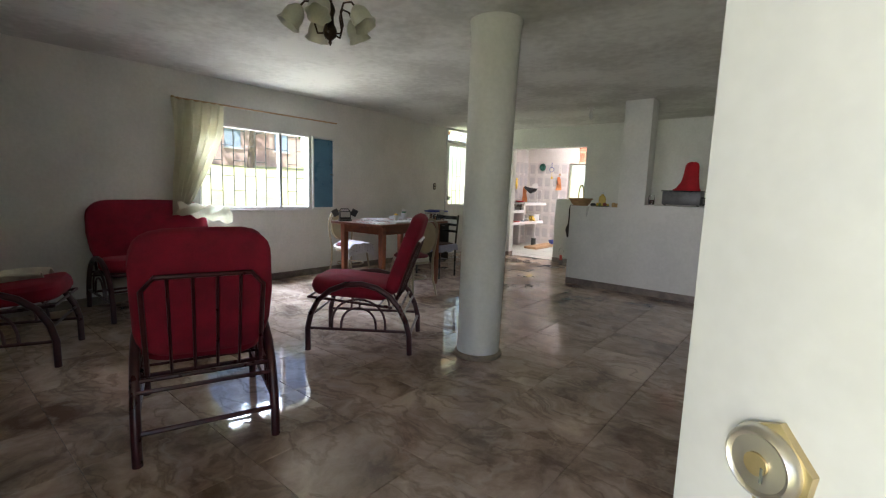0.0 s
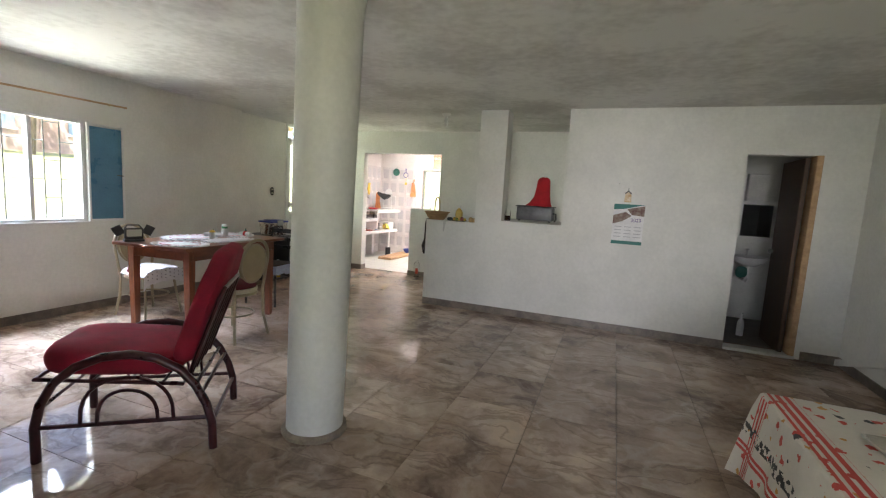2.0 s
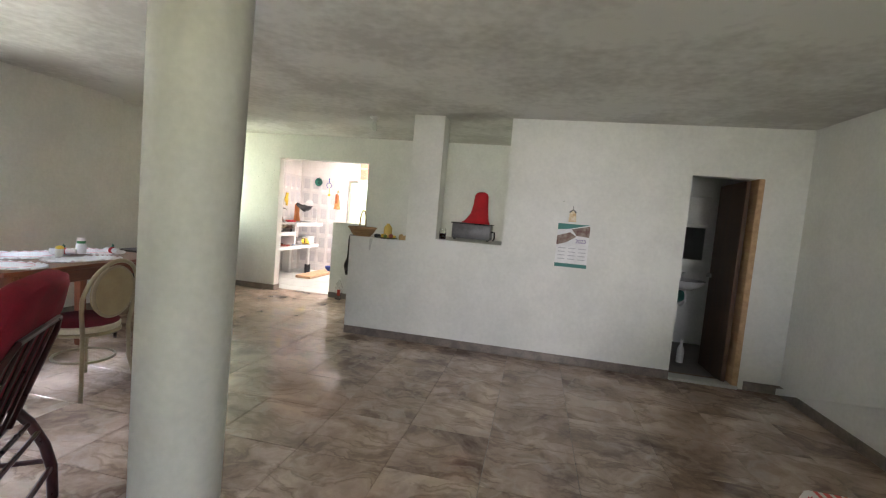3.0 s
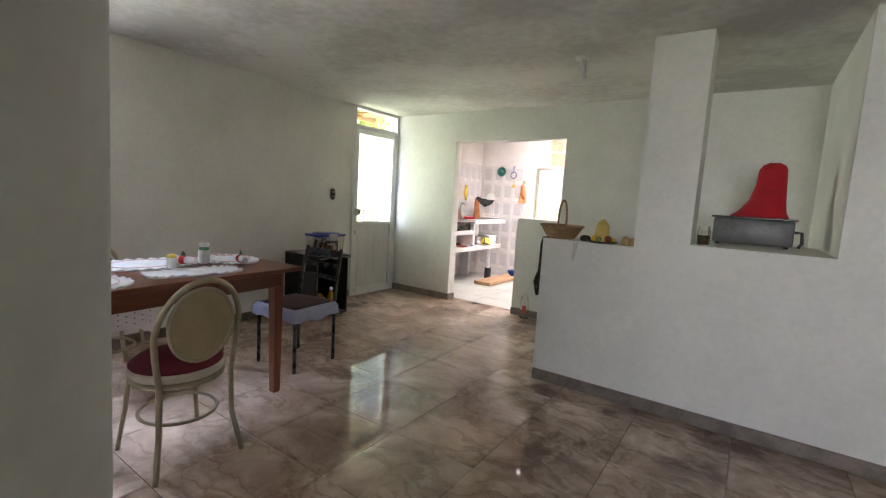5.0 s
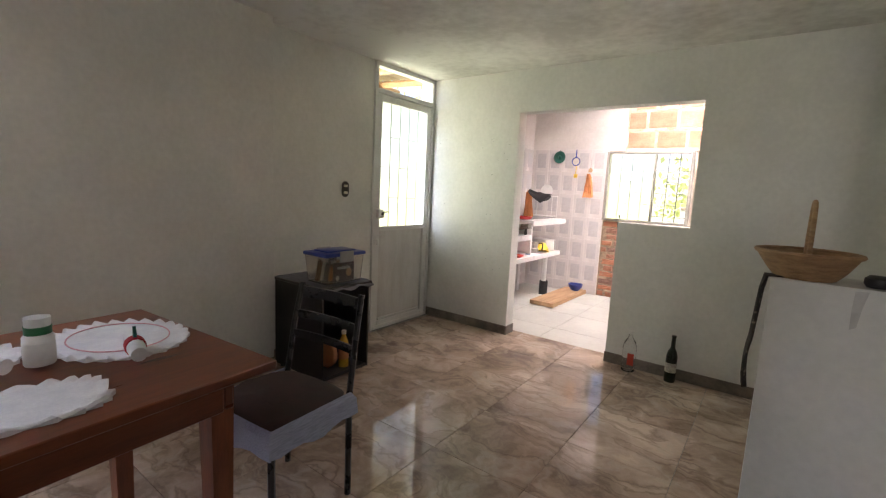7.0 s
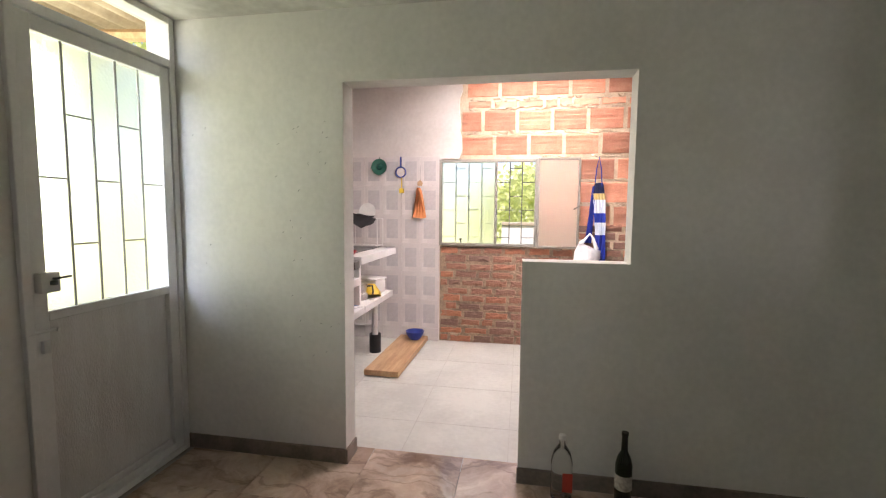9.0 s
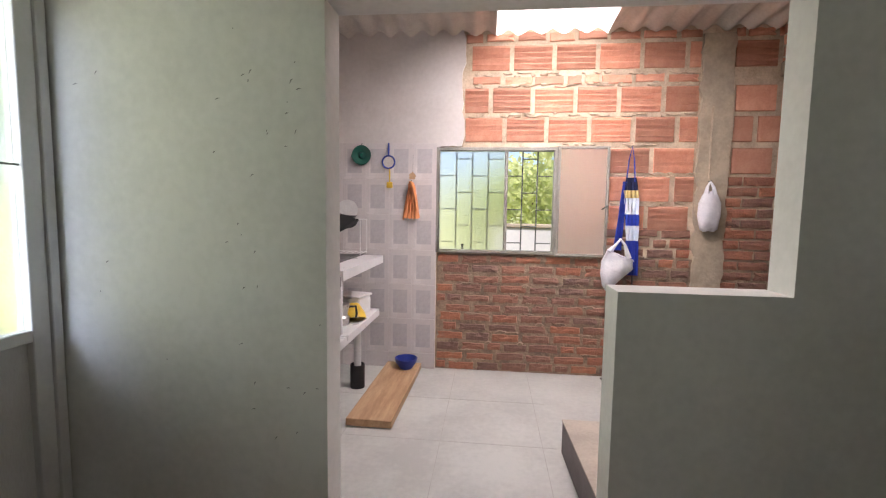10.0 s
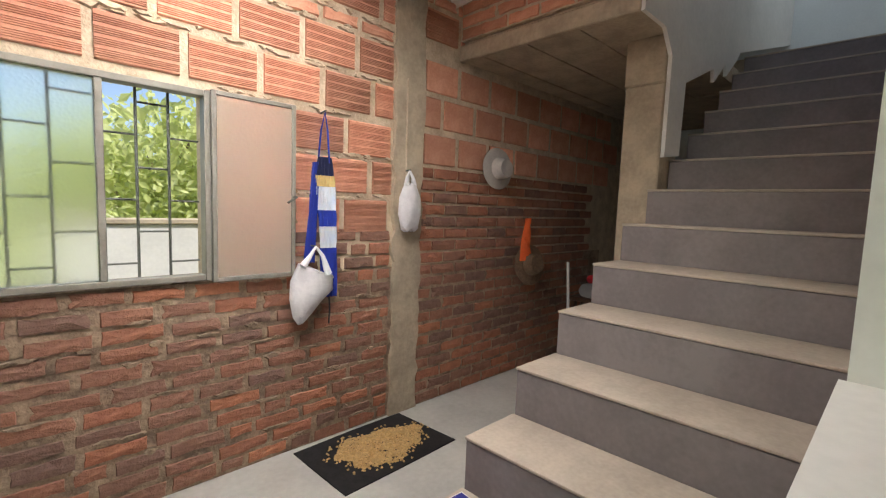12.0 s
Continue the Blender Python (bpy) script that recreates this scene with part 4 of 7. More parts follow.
    d = nt.nodes.new("ShaderNodeMix")
    d.data_type = "RGBA"
    nt.links.new(black, d.inputs[0])
    nt.links.new(b.outputs[2], d.inputs[6])
    d.inputs[7].default_value = (0.02, 0.02, 0.02, 1)
    nt.links.new(d.outputs[2], p.inputs["Base Color"])


TC = mat("printed_white_oilcloth", (0.78, 0.73, 0.66), (0.7, 0.65, 0.58), 0.5, scale=5, fine=60, bump=0.08, extra=printed)
TC_RED = mat("red_print", (0.62, 0.07, 0.05), (0.5, 0.05, 0.04), 0.55, scale=20, bump=0)
tb = thing("side_table", (1.125, 2.595, 0), 0, "small table standing against the side of the room", "table")
part("tabletop", B(-0.43, 0.43, -0.46, 0.46, 0.655, 0.675, 0.004, 1), LEG_WOOD, tb)
for x in (-0.38, 0.38):
    for y in (-0.4, 0.4):
        part("leg", B(x - 0.022, x + 0.022, y - 0.022, y + 0.022, 0, 0.655, 0.004, 1), LEG_WOOD, tb)
tc = thing("tablecloth", (1.125, 2.595, 0), 0, "white oilcloth with red stripes and small red print", "tablecloth")
N = 44
rim_pts = []
for k in range(N * 4):
    s, u = divmod(k, N)
    u = u / N * 2 - 1
    rim_pts.append([(u, 1), (1, -u), (-u, -1), (-1, u)][s])
rings = []
for lev, (grow, z) in enumerate([(0.93, 0.679), (0.99, 0.679), (1.005, 0.672), (1.02, 0.6), (1.045, 0.5), (1.075, 0.38)]):
    ring = []
    for k, (u, v) in enumerate(rim_pts):
        w = 0.0 if lev < 3 else (lev - 2) * 0.007 * math.sin(k * 0.75)
        corner = 1 + (0.025 * (lev - 2) * (abs(u * v)) ** 6 if lev > 2 else 0)
        ring.append((u * 0.43 * (grow + w) * corner, v * 0.46 * (grow + w) * corner, z - ((0.04 * (lev - 3)) * abs(u * v) ** 4 if lev > 3 else 0)))
    rings.append(ring)
bm = bmesh.new()
ring_loft(bm, rings, caps=False)
bm.verts.ensure_lookup_table()
bm.faces.new([v for v in bm.verts[: N * 4]])
part("cloth", bm, TC, tc)
tub = thing("plastic_tray", (1.165, 2.595, 0.682), 4, "shallow clear plastic sheet and tray on the tablecloth", "tray")
part("tray", B(-0.26, 0.26, -0.3, 0.22, 0.0, 0.012, 0.005, 2), mat("cloudy_plastic", (0.6, 0.56, 0.5), (0.5, 0.45, 0.4), 0.25, scale=8), tub)
gp = thing("green_plate", (1.285, 2.465, 0.696), 0, "bright green plastic plate on the tray", "plate")
part("plate", L([(0.0, 0), (0.07, 0), (0.11, 0.014), (0.112, 0.017), (0.07, 0.005), (0.0, 0.005)], 28), mat("bright_green_plastic", (0.12, 0.5, 0.06), None, 0.35, bump=0.02), gp)

# calendar with a small holder above it
cal = thing("wall_calendar", (0.24, 6.128, 1.17), 0, "2023 wall calendar with farm photos hanging on the wall", "calendar")
part("sheet", B(-0.15, 0.15, -0.003, 0.004, -0.21, 0.21), PAPER, cal, "", False)
GREENB = mat("teal_print", (0.05, 0.2, 0.17), None, 0.7, bump=0)
MAR = mat("dark_photo_print", (0.12, 0.05, 0.04), (0.3, 0.25, 0.2), 0.6, scale=18, bump=0)
part("header_band", plate(bmesh.new(), [(-0.15, 0.21), (0.15, 0.21), (-0.05, 0.16), (-0.15, 0.15)], "y", -0.0045, -0.0032), GREENB, cal, "", False)
part("photo", plate(bmesh.new(), [(-0.02, 0.16), (0.15, 0.2), (0.15, 0.09), (0.03, 0.1)], "y", -0.0045, -0.0032), MAR, cal, "", False)
part("photo", plate(bmesh.new(), [(-0.15, 0.09), (-0.03, 0.13), (0.03, 0.09), (-0.06, 0.03), (-0.15, 0.0)], "y", -0.0045, -0.0032), MAR, cal, "", False)
part("footer_band", B(-0.15, 0.15, -0.0045, -0.0032, -0.21, -0.175), GREENB, cal, "", False)
bm = bmesh.new()
for r in range(4):
    for c in range(3):
        box(bm, -0.13 + 0.095 * c, -0.13 + 0.095 * c + 0.07, -0.0042, -0.0032, -0.03 - 0.035 * r, -0.022 - 0.035 * r)
part("date_lines", bm, mat("pale_grey_print", (0.5, 0.5, 0.52), None, 0.7, bump=0), cal, "", False)


def writing(name, text, size, m, material, parent, label=""):
    cu = bpy.data.curves.new(name, "FONT")
    cu.body, cu.size, cu.extrude, cu.align_x, cu.align_y = text, size, 0.0006, "CENTER", "CENTER"
    tmp = bpy.data.objects.new(name, cu)
    me = bpy.data.meshes.new_from_object(tmp)
    bpy.data.objects.remove(tmp)
    me.materials.append(material)
    ob = new(name, me)
    ob.parent = parent
    ob.matrix_basis = m
    return tagged(ob, label)


writing("year_lettering", "2023", 0.05, pose(0.075, -0.005, 0.045, 90, 0, 0), mat("violet_print", (0.1, 0.04, 0.25), None, 0.6, bump=0), cal, "bold dark year number")
hold = thing("holy_water_holder", (0.215, 6.128, 1.46), 0, "small amber wall ornament with a dark crown", "ornament")
part("body", plate(bmesh.new(), [(-0.035, -0.06), (0.035, -0.06), (0.03, 0.02), (0.0, 0.05), (-0.03, 0.02)], "y", -0.02, 0.006), mat("amber_picture", (0.5, 0.32, 0.12), (0.7, 0.6, 0.4), 0.4, scale=30, bump=0.05), hold)
part("crown", T([(-0.03, -0.01, 0.03), (0, -0.015, 0.055), (0.03, -0.01, 0.03)], 0.007, 6), BLACK_PLASTIC, hold)
part("hook", T([(0, 0.004, 0.09), (0, -0.008, 0.075), (0, -0.01, 0.05)], 0.003, 6), DARK_STEEL, hold)
nail = thing("wall_nail", (0.121, 6.13, 1.587), 0, "small dark nail in the plaster wall", "nail")
part("nail", T([(0, 0.004, 0), (0, -0.02, 0.004)], 0.003, 6), DARK_STEEL, nail)

# bathroom things seen through the door
bs = thing("washbasin", (1.64, 7.25, 0), 0, "white ceramic washbasin on a thin pedestal pipe", "washbasin")
part("basin", L([(0.0, 0.74), (0.07, 0.74), (0.17, 0.8), (0.2, 0.85), (0.185, 0.855), (0.15, 0.81), (0.0, 0.79)], 26), CERAMIC, bs)
part("waste_pipe", T([(0, 0, 0.75), (0, 0, 0.6), (0, 0.08, 0.55), (0, 0.55, 0.55)], 0.02, 10), PLASTIC_WHITE, bs)
part("tap", T([(0, 0.15, 0.85), (0, 0.15, 0.92), (0, 0.08, 0.93)], 0.01, 8), STEEL, bs)
mir = thing("bathroom_mirror", (1.78, 7.742, 1.27), 0, "dark mirror hanging over the washbasin", "mirror")
m_mirror, _, p_m = nodes_of("mirror_glass")
p_m.inputs["Metallic"].default_value, p_m.inputs["Roughness"].default_value = 1.0, 0.03
p_m.inputs["Base Color"].default_value = (0.7, 0.72, 0.72, 1)
part("glass", B(-0.16, 0.16, -0.006, 0.004, -0.2, 0.2), m_mirror, mir, "", False)
cab2 = thing("bathroom_cabinet", (1.78, 7.70, 1.68), 0, "grey hanging cabinet above the mirror", "cabinet")
part("body", B(-0.16, 0.16, -0.05, 0.05, -0.17, 0.17, 0.004, 1), PLASTIC_WHITE, cab2)
part("door", B(-0.15, 0.15, -0.058, -0.05, -0.16, 0.16, 0.003, 1), PLASTIC_WHITE, cab2)
cb = thing("cleaner_bottle", (1.53, 6.8, 0), 0, "white cleaner bottle on the bathroom floor", "bottle")
part("bottle", L([(0.0, 0), (0.035, 0), (0.036, 0.12), (0.03, 0.16), (0.014, 0.19), (0.014, 0.215)], 16), PLASTIC_WHITE, cb)
part("cap", L([(0.016, 0.215), (0.017, 0.25), (0.0, 0.252)], 14), PLASTIC_WHITE, cb)
gs = thing("hanging_cloth_green", (1.55, 7.15, 0.6), 0, "dark green scrubbing cloth hanging under the basin", "cloth")
part("cloth", cushion(bmesh.new(), 0.12, 0.06, 0.14, seed=4), GREEN, gs)

# ---- the counter and niche ----
bk = thing("wicker_basket", (-1.966, 6.24, 1.061), 0, "shallow woven basket with a tall hoop handle", "basket")
WICKER = mat("tan_wicker", (0.42, 0.26, 0.13), (0.26, 0.15, 0.07), 0.7, scale=20, fine=180, stretch=(1, 1, 4), bump=0.8, depth=0.006)
part("bowl", L([(0.0, 0.0), (0.09, 0.0), (0.115, 0.03), (0.15, 0.085), (0.155, 0.092), (0.145, 0.092), (0.105, 0.03), (0.0, 0.012)], 32, wob=lambda a, z: 1 + 0.012 * math.sin(22 * a + z * 400)), WICKER, bk)
part("rim", T([(0.152 * math.cos(a), 0.152 * math.sin(a), 0.092 + 0.003 * math.sin(20 * a)) for a in [2 * math.pi * i / 40 for i in range(40)]], 0.008, 6, True), WICKER, bk)
part("handle", T([(0.0, 0.085 * math.cos(a), 0.06 + 0.215 * math.sin(a) ** 0.6) for a in [math.pi * i / 18 for i in range(19)]], 0.008, 8), WICKER, bk)
cl = thing("patterned_strap", (-2.075, 6.2, 1.06), 0, "dark patterned cloth strap hanging off the counter end", "strap")
DARKPAT = mat("dark_patterned_cloth", (0.03, 0.022, 0.02), (0.35, 0.27, 0.2), 0.85, scale=26, fine=90, spread=(0.3, 0.42), bump=0.2)
rows = []
for z, x, w in [(0.006, 0.05, 0.03), (0.004, -0.004, 0.032), (-0.05, -0.012, 0.03), (-0.15, -0.018, 0.028), (-0.24, -0.024, 0.03), (-0.29, -0.03, 0.06), (-0.33, -0.034, 0.065), (-0.38, -0.03, 0.04), (-0.42, -0.026, 0.03), (-0.44, -0.024, 0.02)]:
    rows.append([(x + 0.006 * math.sin(i * 2 + z * 20), -w + 2 * w * i / 5, z) for i in range(6)])
part("strap", drape(bmesh.new(), rows, 0.006), DARKPAT, cl)
pl = thing("stone_cup", (-1.776, 6.2, 1.061), 0, "small black round pot on the counter", "pot")
part("pot", L([(0.0, 0.0), (0.028, 0.0), (0.036, 0.014), (0.035, 0.03), (0.024, 0.04), (0, 0.042)], 18), BLACK_PLASTIC, pl)
bt = thing("soap_bottle", (-1.672, 6.23, 1.061), 0, "clear bottle of yellow liquid with a white cap", "bottle")
YEL_LIQ = glass("yellow_liquid", 0.1, (0.95, 0.72, 0.2))
part("bottle", L([(0.0, 0), (0.043, 0), (0.045, 0.01), (0.044, 0.11), (0.032, 0.135), (0.016, 0.148), (0.016, 0.16)], 20), mat("amber_yellow_soap", (0.7, 0.5, 0.14), (0.6, 0.42, 0.1), 0.2, scale=5, bump=0), bt)
part("cap", L([(0.018, 0.16), (0.018, 0.185), (0.0, 0.187)], 16), PLASTIC_WHITE, bt)
dish = thing("fruit_dish", (-1.655, 6.175, 1.061), 0, "small dark dish with a little fruit and peel", "dish")
part("dish", L([(0.0, 0), (0.08, 0), (0.105, 0.012), (0.1, 0.015), (0.0, 0.006)], 24), mat("dark_leaf_green", (0.05, 0.06, 0.02), (0.12, 0.09, 0.03), 0.6, scale=20), dish)
for i, (x, y, r, m) in enumerate([(-0.05, -0.01, 0.022, YELLOW), (-0.015, -0.03, 0.02, mat("lime_skin", (0.2, 0.28, 0.05), None, 0.5)), (0.045, -0.015, 0.025, mat("reddish_fruit_skin", (0.28, 0.06, 0.03), None, 0.5)), (0.07, 0.02, 0.018, YELLOW)]):
    part("fruit", L([(0, 0), (r * 0.7, r * 0.25), (r, r), (r * 0.75, r * 1.7), (0, r * 2)], 12, (x, y, 0.006)), m, dish)
jar = thing("clay_pieces", (-1.485, 6.19, 1.061), 0, "two small tan pots on the counter", "pots")
for x, r in ((-0.02, 0.028), (0.025, 0.024)):
    part("pot", L([(0, 0), (r * 0.8, 0), (r, r), (r * 0.8, r * 1.8), (r * 0.4, r * 2.1), (0, r * 2.1)], 14, (x, 0, 0)), mat("tan_clay", (0.5, 0.33, 0.14), None, 0.7), jar)
st = thing("stain_drip", (-1.823, 6.1325, 0.98), 0, "grey drip stain down the front of the counter", "stain")
part("mark", plate(bmesh.new(), [(-0.012, 0.07), (0.022, 0.072), (0.012, 0.02), (0.004, -0.05), (-0.012, -0.06), (-0.014, 0.0)], "y", -0.001, 0.0015), mat("grey_water_stain", (0.5, 0.49, 0.47), (0.6, 0.6, 0.57), 0.8, scale=20), st)
gr = thing("gas_grill", (-0.825, 6.72, 1.105), 0, "grey steel table grill on the deep niche shelf", "grill")
gr.scale = (1.1, 1.1, 1.08)
part("body", B(-0.2, 0.2, -0.11, 0.09, 0.012, 0.165, 0.012, 2), mat("grey_painted_steel", (0.15, 0.15, 0.155), (0.1, 0.1, 0.1), 0.4, scale=10), gr)
part("lid_edge", B(-0.212, 0.212, -0.12, 0.1, 0.165, 0.177, 0.004, 1), BLACK, gr)
part("handle", T([(0.2, -0.08, 0.1), (0.235, -0.08, 0.1), (0.24, -0.08, 0.04), (0.225, -0.08, 0.01)], 0.009, 8), BLACK_PLASTIC, gr)
for x in (-0.17, 0.17):
    part("foot", L([(0, 0), (0.012, 0), (0.012, 0.014), (0, 0.014)], 10, (x, -0.08, 0)), BLACK_PLASTIC, gr)
rc = thing("red_cover", (-0.775, 6.72, 1.297), 0, "red fabric cover draped over an upright jar", "cover")
rc.scale = (1.08, 1.08, 1.08)
rings = []
for z, x0, x1, d in [(0.0, -0.17, 0.125, 0.085), (0.03, -0.13, 0.11, 0.08), (0.1, -0.085, 0.1, 0.07), (0.2, -0.06, 0.093, 0.06), (0.29, -0.05, 0.09, 0.055), (0.315, -0.035, 0.08, 0.045), (0.33, 0.0, 0.05, 0.02)]:
    rings.append([((x0 + x1) / 2 + (x1 - x0) / 2 * math.cos(a) * (1 + 0.06 * math.sin(5 * a + z * 9)), d * math.sin(a) * (1 + 0.08 * math.sin(4 * a + z * 14)), z + 0.004 * math.sin(7 * a)) for a in [2 * math.pi * i / 30 for i in range(30)]])
part("fabric", ring_loft(bmesh.new(), rings), RED, rc)
gj = thing("coffee_jar", (-1.06, 6.19, 1.107), 0, "glass jar half full of dark brown liquid", "jar")
part("jar", L([(0.0, 0), (0.034, 0), (0.036, 0.07), (0.034, 0.095), (0.03, 0.1), (0.03, 0.12), (0.027, 0.12), (0.027, 0.1), (0.031, 0.09), (0.032, 0.006), (0, 0.006)], 18), CLEAR, gj)
part("liquid", L([(0.0, 0.007), (0.0315, 0.007), (0.0315, 0.065), (0.0, 0.065)], 16), mat("dark_brown_liquid", (0.05, 0.015, 0.008), None, 0.2, bump=0), gj)

# bare bulb on the ceiling
bl = thing("ceiling_bulb", (-1.95, 6.33, 0), 0, "white spiral bulb in a plain ceiling socket", "bulb")
part("rose", L([(0.0, CEIL), (0.055, CEIL), (0.05, CEIL - 0.015), (0.022, CEIL - 0.022), (0.02, CEIL - 0.05), (0.0, CEIL - 0.05)], 20), PLASTIC_WHITE, bl)
part("bulb", L([(0.014, CEIL - 0.05), (0.02, CEIL - 0.07), (0.025, CEIL - 0.1), (0.026, CEIL - 0.13), (0.018, CEIL - 0.155), (0.0, CEIL - 0.16)], 16, wob=lambda a, z: 1 + 0.05 * math.sin(3 * a + z * 200)), CERAMIC, bl)
swt = thing("light_switch", (-4.92, 6.635, 1.275), 0, "dark oval switch plate with two pale rockers", "switch")
part("plate", plate(bmesh.new(), [(0.034 * math.cos(a), math.copysign(0.03, math.sin(a)) + 0.034 * math.sin(a)) for a in [2 * math.pi * (i + 0.5) / 24 for i in range(24)]], "x", 0.0, 0.01), mat("dark_brown_plastic", (0.03, 0.022, 0.018), None, 0.35, bump=0.02), swt)
for z in (-0.03, 0.025):
    part("rocker", B(0.008, 0.016, -0.02, 0.02, z - 0.008, z + 0.012, 0.003, 1), CREAM_CLOTH, swt)

# ---- dining corner ----
dt = thing("dining_table", (-3.495, 4.21, 0), 4.5, "reddish varnished wooden dining table with worn square legs", "table")
part("tabletop", B(-0.39, 0.395, -0.63, 0.63, 0.792, 0.819, 0.003, 1), TABLE_WOOD, dt)
for s in (-1, 1):
    part("apron", B(-0.33, 0.34, s * 0.52 - 0.011, s * 0.52 + 0.011, 0.70, 0.792, 0.002, 1), TABLE_WOOD, dt)
part("apron", B(-0.345, -0.323, -0.5, 0.5, 0.70, 0.792, 0.002, 1), TABLE_WOOD, dt)
part("apron", B(0.323, 0.345, -0.5, 0.5, 0.70, 0.792, 0.002, 1), TABLE_WOOD, dt)
for x in (-0.3, 0.3):
    for y in (-0.505, 0.505):
        bm = bmesh.new()
        ring_loft(bm, [[(x + sx * w, y + sy * w, z) for sx, sy in ((-1, -1), (1, -1), (1, 1), (-1, 1))] for z, w in ((0.0, 0.021), (0.02, 0.0235), (0.5, 0.029), (0.792, 0.033))])
        part("leg", bm, LEG_WOOD, dt)


def place_mat(name, at, rx, ry, rz, ring_line, label):
    t = thing(name, at, rz, label, "placemat", "placemats on the table")
    n = 72
    rings = []
    for q, zz in ((0.02, 0.004), (0.4, 0.005), (0.75, 0.005), (0.88, 0.006), (0.94, 0.009), (1.0, 0.006)):
        ring = []
        for k in range(n):
            a = 2 * math.pi * k / n
            fr = 1 + (0.035 * math.sin(24 * a) if q > 0.9 else 0)
            ex = 1.0 if ring_line else 0.55
            c, s = math.copysign(abs(math.cos(a)) ** ex, math.cos(a)), math.copysign(abs(math.sin(a)) ** ex, math.sin(a))
            x, y = rx * q * fr * c, ry * q * fr * s
            ring.append((x, y, zz + 0.006 * abs(noise.noise(Vector((x * 14, y * 14, rz)))) + (0.006 * math.sin(24 * a) if q > 0.9 else 0)))
        rings.append(ring)
    bm = bmesh.new()
    ring_loft(bm, rings + [[(p[0], p[1], 0.001) for p in rings[-1]]])
    part("cloth", bm, WHITE_CLOTH, t)
    if ring_line:
        part("embroidery", T([(rx * 0.72 * math.cos(a), ry * 0.72 * math.sin(a), 0.0105) for a in [2 * math.pi * i / 60 for i in range(60)]], 0.002, 5, True), mat("pink_embroidery", (0.76, 0.4, 0.43), None, 0.8, bump=0), t)


place_mat("placemat", (-3.32, 3.78, 0.819), 0.24, 0.16, 15, True, "round white frilled placemat with pink embroidered ring")
place_mat("placemat", (-3.68, 4.17, 0.819), 0.2, 0.26, 0, True, "oval white frilled placemat with pink embroidered ring")
place_mat("placemat", (-3.3, 4.27, 0.819), 0.115, 0.24, -6, False, "long white cloth placemat with a frilled edge")
place_mat("placemat", (-3.62, 4.64, 0.819), 0.2, 0.17, 10, True, "round white frilled placemat at the table end")
vj = thing("medicine_jar", (-3.53, 4.44, 0.829), 0, "white plastic medicine jar with a green band", "jar")
part("jar", L([(0, 0), (0.031, 0), (0.033, 0.005), (0.033, 0.072), (0.027, 0.08)], 20), PLASTIC_WHITE, vj)
part("green_band", L([(0.028, 0.08), (0.0285, 0.1), (0.026, 0.1)], 20), mat("green_plastic_band", (0.02, 0.18, 0.06), None, 0.4, bump=0), vj)
part("cap", L([(0.0265, 0.1), (0.027, 0.122), (0.0, 0.124)], 20), PLASTIC_WHITE, vj)
part("label_print", L([(0.0335, 0.018), (0.0335, 0.06)], 20), PAPER, vj)
pj = thing("salt_pot", (-3.45, 4.22, 0.829), 0, "clear salt pot with a yellow lid", "pot")
part("pot", L([(0, 0), (0.024, 0), (0.026, 0.06), (0.0, 0.06)], 18), mat("milky_plastic", (0.7, 0.68, 0.62), None, 0.3, bump=0), pj)
part("lid", L([(0.026, 0.06), (0.025, 0.07), (0.014, 0.08), (0.0, 0.082)], 18), YELLOW, pj)
for at, rz in (((-3.56, 4.33, 0.829), 30), ((-3.44, 4.62, 0.829), -12)):
    nr = thing("napkin_roll", at, rz, "rolled white napkin held by a red ribbon ring", "napkin", "napkin rolls")
    part("napkin", T([(-0.08, 0, 0.022), (-0.03, 0, 0.024), (0.03, 0, 0.024), (0.08, 0, 0.022)], [0.02, 0.023, 0.022, 0.019], 12), WHITE_CLOTH, nr)
    part("ribbon", T([(-0.012, 0, 0.024), (0.02, 0, 0.024)], 0.0255, 14), RED, nr)
    part("leaf", plate(bmesh.new(), [(-0.012, 0.045), (0.0, 0.078), (0.014, 0.06), (0.01, 0.046)], "y", -0.004, 0.004), GREEN, nr)
sl = thing("solar_lamp", (-3.72, 3.66, 0.819), 68, "black solar work lamp with two folded side panels", "lamp")
sl.scale = (1.05, 1.0, 1.0)
part("base", B(-0.07, 0.07, -0.035, 0.035, 0.0, 0.02, 0.005, 2), BLACK_PLASTIC, sl)
part("body", B(-0.065, 0.065, -0.02, 0.02, 0.02, 0.115, 0.006, 2), BLACK_PLASTIC, sl)
part("lens", B(-0.052, 0.052, -0.024, -0.02, 0.045, 0.105, 0.003, 1), mat("pale_lamp_lens", (0.6, 0.6, 0.52), None, 0.3, bump=0.1), sl)
for s in (-1, 1):
    part("side_panel", B(-0.035, 0.035, -0.006, 0.006, -0.04, 0.04, 0.003, 1, m=pose(s * 0.105, 0, 0.095, 0, s * 28, 0)), BLACK_PLASTIC, sl)
part("handle", T([(-0.06, 0.01, 0.11), (-0.04, 0.015, 0.14), (0.04, 0.015, 0.14), (0.06, 0.01, 0.11)], 0.006, 8), BLACK_PLASTIC, sl)


